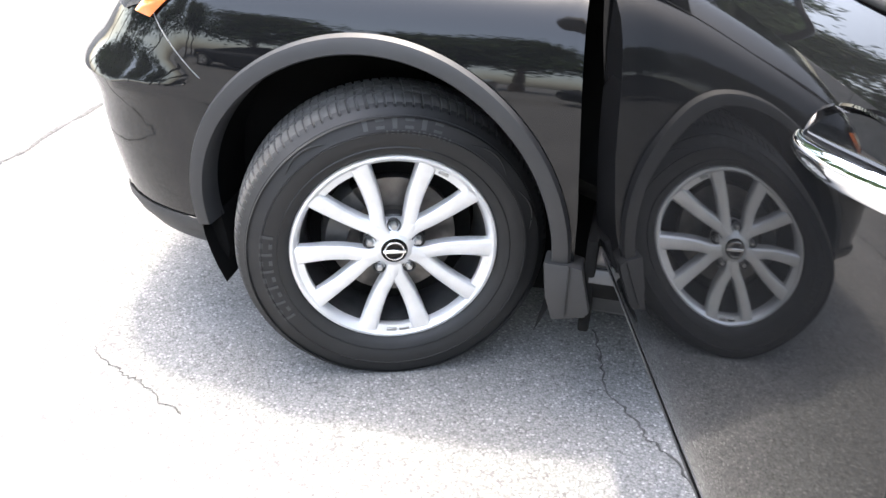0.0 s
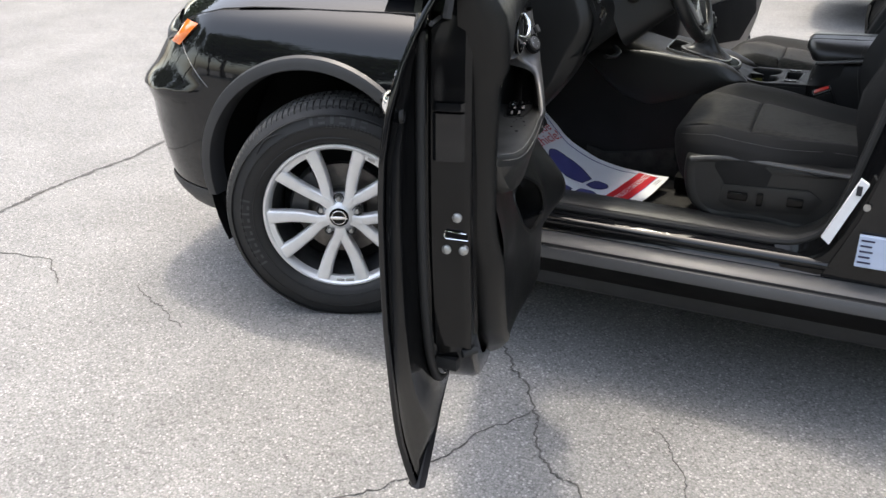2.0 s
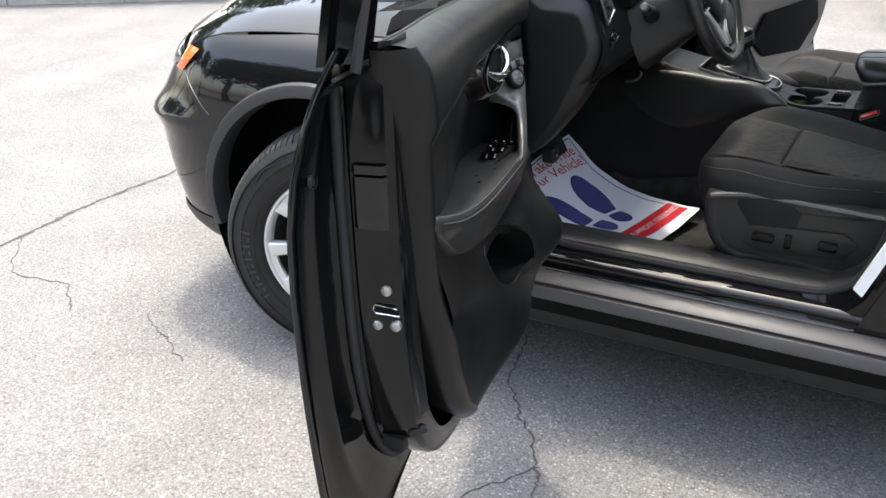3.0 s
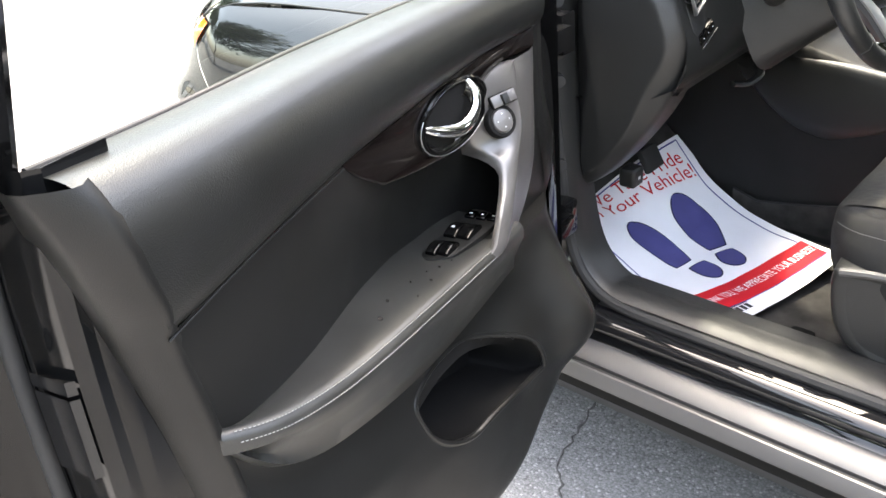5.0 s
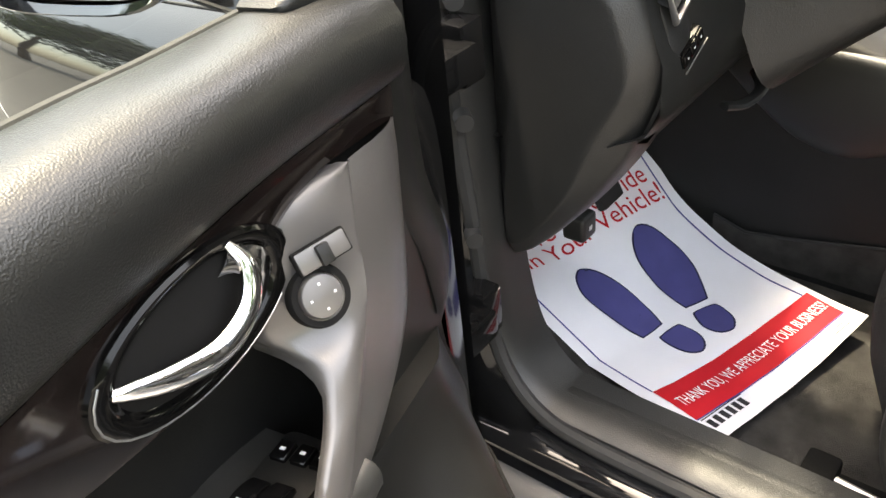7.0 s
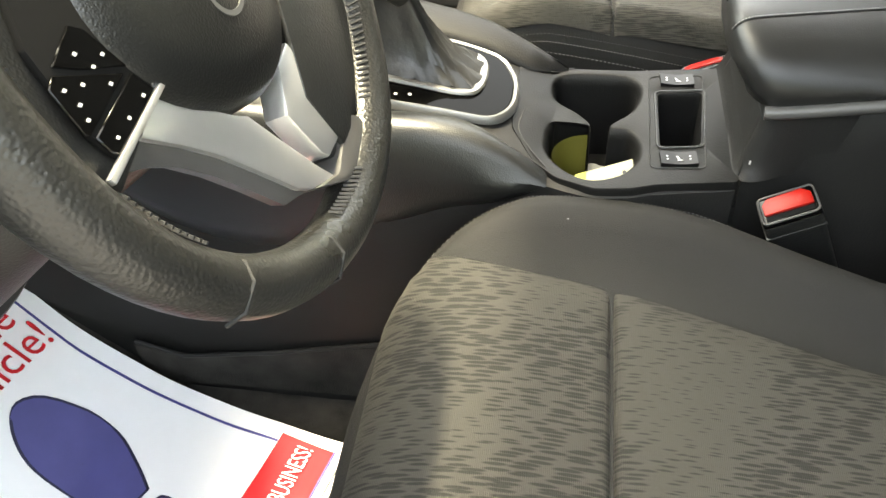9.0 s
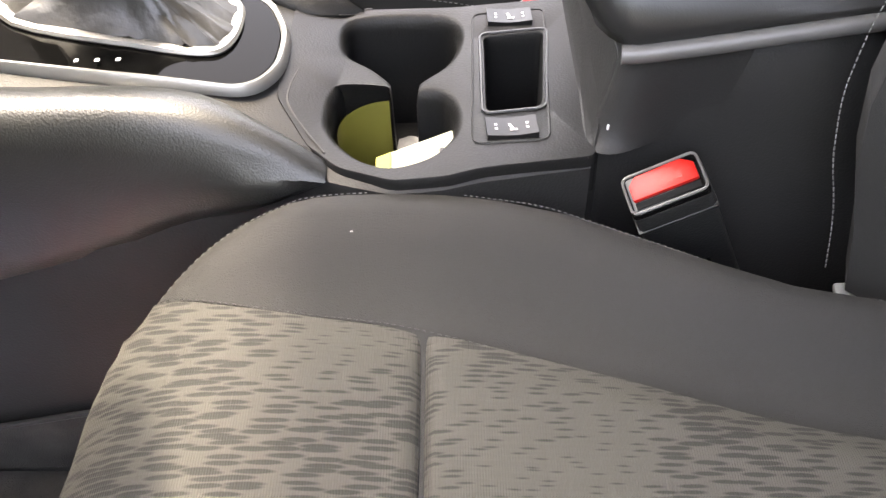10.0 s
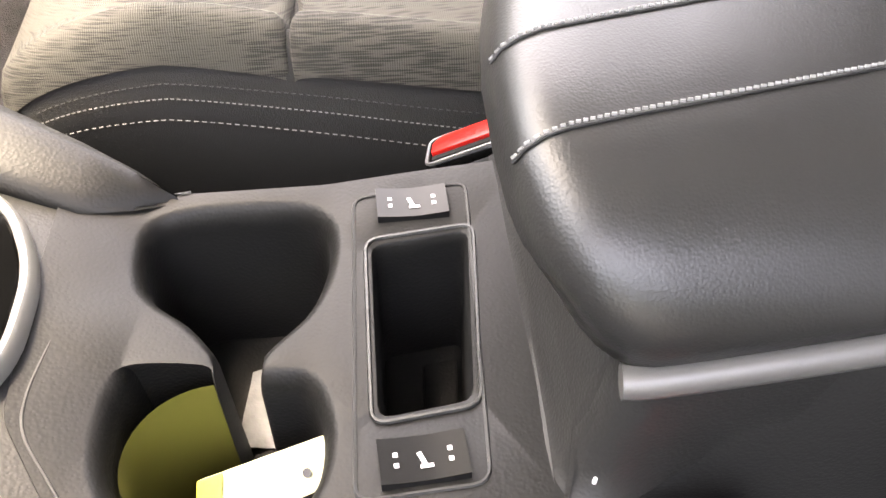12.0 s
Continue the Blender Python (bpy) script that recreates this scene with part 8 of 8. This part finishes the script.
def steering():
    # wheel frame: local x across, z up the wheel, y towards the dash; the wheel stands turned clockwise
    m0 = Matrix.Translation(WHEEL_C) @ Matrix.Rotation(radians(90), 4, "Z") @ Matrix.Rotation(radians(-WHEEL_TILT), 4, "X")
    m = m0 @ Matrix.Rotation(radians(WHEEL_TURN), 4, "Y")

    def S(x, y, z):
        return m @ Vector((x, y, z))
    back = m.to_3x3() @ Vector((0, 1, 0))
    n = 84
    path, rad = [], []
    for k in range(n):
        a = 2 * math.pi * k / n
        path.append(S(0.1735 * math.cos(a), 0, 0.1735 * math.sin(a)))
        grip = max(math.exp(-((math.degrees(a) - c) / 22) ** 2) for c in (35, 145, 215, 325))
        rad.append(0.0160 + 0.0022 * grip)
    w = part("steering_wheel", tube(path, rad, 16, closed=True, up=back), WHEEL_LEATHER, car, "leather-wrapped three-spoke steering wheel", 70)
    # hub pad, round below, broad above
    rows = []
    for s, y in ((1.0, 0.03), (1.0, 0.004), (0.97, -0.006), (0.90, -0.012), (0.6, -0.018), (0.1, -0.020)):
        row = []
        for k in range(44):
            a = 2 * math.pi * k / 44
            row.append(S(-0.022 + 0.086 * s * math.copysign(abs(math.cos(a)) ** 0.9, math.cos(a)), y, -0.026 + s * math.sin(a) * (0.070 if math.sin(a) > 0 else 0.063)))
        rows.append(row)
    bm = sheet(rows, close_u=True)
    cap(bm, rows[-1])
    part("hub_pad", bm, SOFT, w, "black airbag pad", 60)
    mm = m @ Matrix.Translation((-0.006, -0.0185, -0.026))
    part("hub_badge_ring", revolve([(0.0185, 0.003), (0.0178, -0.0012), (0.0150, -0.0012), (0.0143, 0.003)], mm, 28), SATIN, w, "plain satin ring badge")
    # side spokes, each with a pod of keys
    for sx in (-1, 1):
        o = [(0.050, 0.030), (0.10, 0.030), (0.158, 0.022), (0.160, -0.02), (0.150, -0.060), (0.130, -0.098), (0.094, -0.122), (0.060, -0.085)]
        part("side_spoke", prism([S(sx * a, -0.004, b) for a, b in o], back * 0.020, 0.004), TRIM, w)
        part("button_pad", prism([S(sx * a, -0.0055, b) for a, b in ((0.062, 0.018), (0.118, 0.016), (0.134, -0.020), (0.128, -0.066), (0.108, -0.098), (0.094, -0.108), (0.064, -0.080))], back * -0.004, 0.0015), LINER if sx < 0 else TRIM, w)
        if sx < 0:
            # three raised key clusters with small white symbols
            for o in ([(-0.1049, -0.0545), (-0.1190, -0.0720), (-0.1046, -0.0722), (-0.0775, -0.0692), (-0.0966, -0.0553)], [(-0.1200, -0.0750), (-0.1235, -0.0808), (-0.1117, -0.0985), (-0.1085, -0.0980), (-0.0803, -0.0722), (-0.1060, -0.0742)],
                      [(-0.0763, -0.0718), (-0.1065, -0.0990), (-0.1007, -0.1050), (-0.0966, -0.1062), (-0.0645, -0.0783)]):
                part("key_pad", prism([S(a, -0.0090, b) for a, b in o], back * -0.0016, 0.0006, 1), PIANO, w, "glossy black steering wheel keys")
            for a, b in ((-0.1059, -0.0663), (-0.0908, -0.0654), (-0.0977, -0.0708), (-0.1163, -0.0809), (-0.1061, -0.0783), (-0.0908, -0.0774), (-0.1105, -0.0863), (-0.1085, -0.0922), (-0.0736, -0.0818), (-0.0858, -0.0914), (-0.0953, -0.0993)):
                part("button_mark", prism([S(a + u, -0.0108, b + v) for u, v in ((-0.0013, -0.0004), (0.0003, -0.0009), (0.0013, 0.0004), (-0.0003, 0.0009))], back * -0.0003, 0), MARK_WHITE, w)
            part("spoke_bright_edge", prism([S(a, -0.0085, b) for a, b in ((-0.0572, -0.0766), (-0.0598, -0.0746), (-0.1068, -0.1156), (-0.1040, -0.1181))], back * -0.003, 0.0008), SATIN_BRIGHT, w, "bright satin edge beside the keys")
        else:
            # satin spoke plate with a hollow behind it
            part("lower_spoke", prism([S(a, -0.0085, b) for a, b in ((0.0600, -0.0476), (0.1027, -0.0895), (0.0990, -0.0985), (0.0740, -0.1147), (0.0660, -0.1120), (0.0512, -0.0993), (0.0400, -0.0900), (0.0450, -0.0620))], back * 0.016, 0.0022), SATIN_BRIGHT, w, "satin silver lower spoke")
        if sx > 0:
            part("spoke_foot", prism([S(sx * a, -0.009, b) for a, b in ((0.1050, -0.0880), (0.1240, -0.0905), (0.1360, -0.1020), (0.1180, -0.1180), (0.0900, -0.1300), (0.0500, -0.1315), (0.0790, -0.1245), (0.0985, -0.1010))], back * 0.020, 0.003), GREY_TRIM, w, "grey foot of the lower spoke")
        part("rim_seam", tube([S(sx * 0.039, -0.002, -0.153), S(sx * 0.041, -0.0135, -0.160), S(sx * 0.043, -0.0172, -0.169), S(sx * 0.045, -0.010, -0.182), S(sx * 0.045, 0.003, -0.186)], 0.0011, 5), SEAL, w)
    # arched satin bridge between the lower spokes
    top = [(-0.0602, -0.0766), (-0.0300, -0.0850), (-0.0032, -0.0890), (0.0066, -0.0892), (0.0350, -0.1045), (0.0600, -0.1175), (0.0800, -0.1260)]
    low = [(0.0500, -0.1312), (0.0351, -0.1301), (0.0050, -0.1190), (-0.0259, -0.1086), (-0.0500, -0.1030), (-0.0764, -0.0990)]
    part("lower_bridge", prism([S(a, -0.006, b) for a, b in top + low], back * 0.007, 0.002), SATIN_BRIGHT, w, "satin silver bridge of the lower spoke")
    edge = [(0.0440, -0.1330), (0.0287, -0.1366), (0.0020, -0.1262), (-0.0252, -0.1167), (-0.0480, -0.1110), (-0.0670, -0.1098), (-0.0934, -0.1121)]
    part("bridge_underside", sheet([[S(a, -0.004, b + 0.0015) for a, b in low + [(-0.0860, -0.1000)]], [S(a, 0.0005, b * 0.6 + c * 0.4) for (a, b), (_, c) in zip(low + [(-0.0860, -0.1000)], edge)], [S(a, 0.0015, b) for a, b in edge], [S(a, 0.010, b + 0.002) for a, b in edge]]), GREY_TRIM, w, "grey slanted underside of the bridge", 60)
    # thread laced along the rim's inner side
    for a0, a1 in ((-68, -50), (-30, 20), (160, 210), (230, 248)):
        bm = bmesh.new()
        count = int(abs(a1 - a0) / 1.5)
        for k in range(count):
            a = radians(a0 + (a1 - a0) * k / count)
            tube([S(0.1565 * math.cos(a), -0.006, 0.1565 * math.sin(a)), S(0.160 * math.cos(a + 0.014), -0.0125, 0.160 * math.sin(a + 0.014))], 0.0010, 4, bm=bm)
        part("rim_stitching", bm, SEAL, w)
    m = m0

    # column shroud and stalks
    rows = []
    for t in range(7):
        q = t / 6
        c = WHEEL_C + (m.to_3x3() @ Vector((0, 1, 0))) * (0.045 + 0.15 * q)
        hw, hh = 0.074 + 0.044 * q, 0.058 + 0.012 * q
        rows.append([c + (m.to_3x3() @ Vector((hw * math.copysign(abs(math.cos(a)) ** 0.42, math.cos(a)), 0, -0.012 + hh * (1.0 if math.sin(a) > 0 else 1.2 + 0.45 * q) * math.copysign(abs(math.sin(a)) ** 0.42, math.sin(a))))) for a in [2 * math.pi * k / 28 for k in range(28)]])
    bm = sheet(rows, close_u=True)
    cap(bm, rows[0])
    col = part("steering_column", bm, TRIM, car, "black column shroud with control stalks", 60)
    root, tip = Vector((0.770, 0.352, 0.990)), Vector((0.776, 0.262, 1.0255))
    ax = (tip - root).normalized()
    part("lamp_stalk", tube([root, root + ax * 0.012, root + ax * 0.03, tip - ax * 0.030], [0.0215, 0.0195, 0.0125, 0.0110], 18), TRIM, col)
    part("stalk_collar", tube([tip - ax * 0.052, tip - ax * 0.050, tip - ax * 0.017, tip - ax * 0.015], [0.0108, 0.0118, 0.0118, 0.0108], 18), TRIM, col, "black stalk collar with white symbols")
    part("stalk_knob", tube([tip - ax * 0.016, tip - ax * 0.013, tip - ax * 0.003, tip + ax * 0.0005], [0.0105, 0.0112, 0.0106, 0.0072], 20), PULL, col, "grey twist end of the lamp stalk")
    for k in range(6):
        a = radians(50 + 26 * (k % 3))
        p = tip - ax * (0.024 + 0.014 * (k // 3))
        out = (Vector((0.35, 0, 0.94)) * math.sin(a) + Vector((0.94, 0, -0.35)) * math.cos(a)).normalized()
        q2 = p + (out - ax * out.dot(ax)).normalized() * 0.0114
        part("stalk_mark", box(-0.0011, 0.0011, -0.0011, 0.0011, -0.0011, 0.0011, 0, 1, m=Matrix.Translation(q2)), MARK_WHITE, col)
    part("wiper_stalk", tube([S(0.05, 0.085, 0.012), S(0.11, 0.080, 0.0), S(0.18, 0.076, -0.012)], 0.011, 12), TRIM, col)
    part("tilt_lever", tube(catmull([(0.70, 0.37, 0.812), (0.715, 0.40, 0.806), (0.72, 0.44, 0.812), (0.70, 0.47, 0.82)], 4), 0.009, 8, flat=0.6), TRIM, col)


floors()
paper_mat()
seat(1, "driver_seat")
seat(-1, "passenger_seat")
buckle(1)
buckle(-1)
console()
dash()
steering()


# ---- beyond the car ----
def passenger_door():
    """The far front door, open too: only its card and edge are seen through the cabin."""
    def F(u, w, z):
        p = D(u, w, z)
        x, y = p.x - 0.55, 1.66 - p.y - 1.66
        a = radians(-7)
        return Vector((0.55 + x * math.cos(a) - y * math.sin(a) * 1.0, 1.66 + x * math.sin(a) + y * math.cos(a), p.z))
    rows = [[F(0.12 + 1.06 * k / 10, skin_w(0.12 + 1.06 * k / 10, z), z) for k in range(11)] for z in (0.405, 0.45, 0.55, 0.7, 0.85, 1.0, 1.08, 1.14)]
    d = part("passenger_door", sheet(rows), PAINT, car, "far front door standing open")
    line = catmull([(a, b, 0) for a, b in PANEL], 2, closed=True)
    c = Vector((0.66, 0.8, 0))
    rr = []
    for w, s in ((-0.47, 1.02), (-0.585, 1.0), (-0.6, 0.99), (-0.607, 0.97), (-0.609, 0.6)):
        rr.append([F((c + (p - c) * s).x, w, (c + (p - c) * s).y) for p in line])
    bm = sheet(rr, close_u=True)
    cap(bm, rr[-1])
    part("door_card", bm, PULL, d, "grey moulded door card", 50)
    part("upper_pad", prism([F(u, -0.60, z) for u, z in ((0.33, 1.07), (1.05, 1.05), (1.08, 1.19), (0.33, 1.14))], F(0, -0.63, 0) - F(0, -0.60, 0), 0.01), SOFT, d)
    part("door_pocket", prism([F(u, -0.605, z) for u, z in ((0.42, 0.60), (0.52, 0.52), (0.80, 0.50), (0.93, 0.62), (0.90, 0.72), (0.5, 0.70))], F(0, -0.625, 0) - F(0, -0.605, 0), 0.01), LINER, d)
    part("door_armrest", prism([F(u, -0.605, z) for u, z in ((0.5, 0.80), (1.0, 0.88), (1.0, 0.92), (0.5, 0.84))], F(0, -0.66, 0) - F(0, -0.605, 0), 0.012), LEATHER, d)


passenger_door()


def parked_car(x, y, turn, label):
    """A plain parked saloon: body, glasshouse, wheels, lamps."""
    c = thing("parked_car", 0, 0, 0, label, "car", "cars parked around")
    secs = []
    for s, zb, zt, hw in ((-2.25, 0.35, 0.70, 0.62), (-2.2, 0.25, 0.78, 0.74), (-2.0, 0.22, 0.86, 0.84), (-1.2, 0.22, 0.95, 0.9), (0, 0.22, 0.98, 0.91), (1.2, 0.22, 1.0, 0.9), (1.95, 0.24, 1.0, 0.84), (2.2, 0.28, 0.95, 0.74), (2.27, 0.4, 0.85, 0.6)):
        row = []
        for k in range(20):
            a = 2 * math.pi * k / 20
            ca, sa = math.cos(a), math.sin(a)
            row.append((s, hw * math.copysign(abs(ca) ** 0.5, ca), (zb + zt) / 2 + (zt - zb) / 2 * math.copysign(abs(sa) ** 0.6, sa)))
        secs.append(row)
    bm = sheet(secs, close_u=True)
    cap(bm, secs[0]), cap(bm, secs[-1])
    part("body", bm, PAINT, c)
    secs = []
    for s, z, hw in ((-1.0, 0.93, 0.76), (-0.35, 1.36, 0.62), (0.2, 1.43, 0.62), (0.9, 1.36, 0.6), (1.6, 0.97, 0.72)):
        secs.append([(s, -hw - 0.1 * (1.45 - z), 0.93), (s, -hw, z - 0.06), (s, -hw + 0.12, z), (s, hw - 0.12, z), (s, hw, z - 0.06), (s, hw + 0.1 * (1.45 - z), 0.93)])
    part("glasshouse", sheet(secs), PIANO, c)
    for sx in (-1.4, 1.35):
        for sy in (-1, 1):
            m = Matrix.Translation((sx, sy * 0.90, 0.33)) @ Matrix.Rotation(0 if sy < 0 else math.pi, 4, "Z")
            w = part("wheel", revolve([(0.21, 0.0), (0.25, -0.015), (0.31, -0.01), (0.33, 0.03), (0.33, 0.18), (0.25, 0.2)], m, 32), RUBBER, c)
            part("rim", revolve([(0.0001, 0.02), (0.05, 0.01), (0.2, 0.012), (0.215, -0.004), (0.22, 0.01)], m, 24), ALLOY, w)
            for k in range(5):
                part("rim_window", box(-0.03, 0.03, -0.001, 0.011, 0.09, 0.185, 0.008, 1, m=m @ Matrix.Rotation(2 * math.pi * k / 5, 4, "Y")), LINER, w)
    for sy in (-0.6, 0.6):
        part("tail_lamp", box(2.17, 2.24, sy - 0.14, sy + 0.14, 0.72, 0.84, 0.02, 2), RED_BUTTON, c)
        part("head_lamp", box(-2.2, -2.12, sy - 0.14, sy + 0.14, 0.62, 0.72, 0.02, 2), LENS, c)
    c.matrix_basis = pose(x, y, 0, 0, 0, turn)
    return c


parked_car(3.25, 6.15, 180, "black saloon parked beyond the open doors")
parked_car(-3.2, -6.8, 0, "dark saloon parked across the lane")
parked_car(2.1, -7.2, 0, "dark saloon parked across the lane")
parked_car(7.4, -6.9, 0, "dark saloon parked across the lane")


def far_wall():
    """A low wall of weathered panels at the lot's edge, ahead of the car."""
    a, b = Vector((-16.0, -0.35, 0)), Vector((2.0, 8.1, 0))
    d = (b - a).normalized()
    n = Vector((-d.y, d.x, 0))
    wall = prism([a + n * 0.06, b + n * 0.06, b + n * 0.3, a + n * 0.3], (0, 0, 0.75), 0.01)
    w = structure("wall_far", wall, CONCRETE, "low weathered concrete wall at the lot's edge", "wall")
    count = 16
    for k in range(count):
        p, q = a.lerp(b, (k + 0.006) / count), a.lerp(b, (k + 0.994) / count)
        ob = new("panel", finish(prism([p, q, q + n * 0.075, p + n * 0.075], (0, 0, 0.72), 0.008), "panel", CONCRETE))
        ob.parent = w
    g = prism([a + n * 0.35, b + n * 0.35, b + n * 14, a + n * 14], (0, 0, 0.5), 0.05)
    structure("grass_bank", g, GRASS, "grass bank behind the wall", "grass")


def tree_mesh(seed):
    rnd = random.Random(seed)
    tr = bmesh.new()
    h = 3.2
    tube(catmull([(0, 0, 0), (0.06, 0.03, 1.2), (-0.04, 0.06, 2.4), (0.05, 0, h), (0, 0, 6.5)], 4), [0.22 - 0.18 * k / 16 for k in range(17)], 9, bm=tr)
    tips = []
    for k in range(11):
        a = 2.4 * k
        z0 = 2.2 + 0.36 * k
        r = rnd.uniform(1.4, 2.6) * (1 - 0.05 * k)
        tip = Vector((r * math.cos(a), r * math.sin(a), z0 + rnd.uniform(0.8, 1.8)))
        tube([(0, 0, z0), tip * 0.5 + Vector((0, 0, z0 * 0.5 + 0.2)), tip], [0.07, 0.05, 0.02], 6, bm=tr)
        tips += [tip, tip * 0.6 + Vector((0, 0, z0 * 0.45 + 0.4))]
    tips += [Vector((0, 0, 7.0)), Vector((0.5, 0.4, 6.2)), Vector((-0.5, 0.3, 6.6))]
    verts, faces = [], []
    for t in tips:
        for _ in range(330):
            g = Vector((rnd.gauss(0, 0.62), rnd.gauss(0, 0.62), rnd.gauss(0, 0.52)))
            p = t + g
            u = Vector((rnd.uniform(-1, 1), rnd.uniform(-1, 1), rnd.uniform(-0.6, 0.6))).normalized()
            v = u.cross(Vector((rnd.uniform(-1, 1), rnd.uniform(-1, 1), rnd.uniform(-1, 1)))).normalized()
            s = rnd.uniform(0.09, 0.20)
            i = len(verts)
            verts += [p - u * s, p + v * s * 0.5, p + u * s, p - v * s * 0.5]
            faces.append((i, i + 1, i + 2, i + 3))
    me = bpy.data.meshes.new("crown")
    me.from_pydata(verts, [], faces)
    me.materials.append(LEAF)
    return finish(tr, "trunk", BARK), me


def trees():
    made = [tree_mesh(11), tree_mesh(23)]
    rnd = random.Random(4)
    first = []
    for tr, cr in made:
        t = thing("tree", 0, 0, 0, "broad leafy green tree at the edge of the lot", "tree", "trees round the lot")
        for nm, me in (("trunk", tr), ("crown", cr)):
            o = new(nm, me)
            o.parent = t
        first.append(t)
    spots = []
    for k in range(30):
        a = 2 * math.pi * k / 30 + rnd.uniform(-0.08, 0.08)
        r = rnd.uniform(15.5, 20) if math.sin(a) < -0.2 else rnd.uniform(16, 22)
        spots.append((1.0 + r * math.cos(a), r * math.sin(a), rnd.uniform(0, 360)))
    for k, (x, y, turn) in enumerate(spots):
        m = pose(x, y, 0, 0, 0, turn)
        if k < 2:
            first[k].matrix_basis = m
        else:
            copy_thing(first[k % 2], m)


far_wall()
trees()
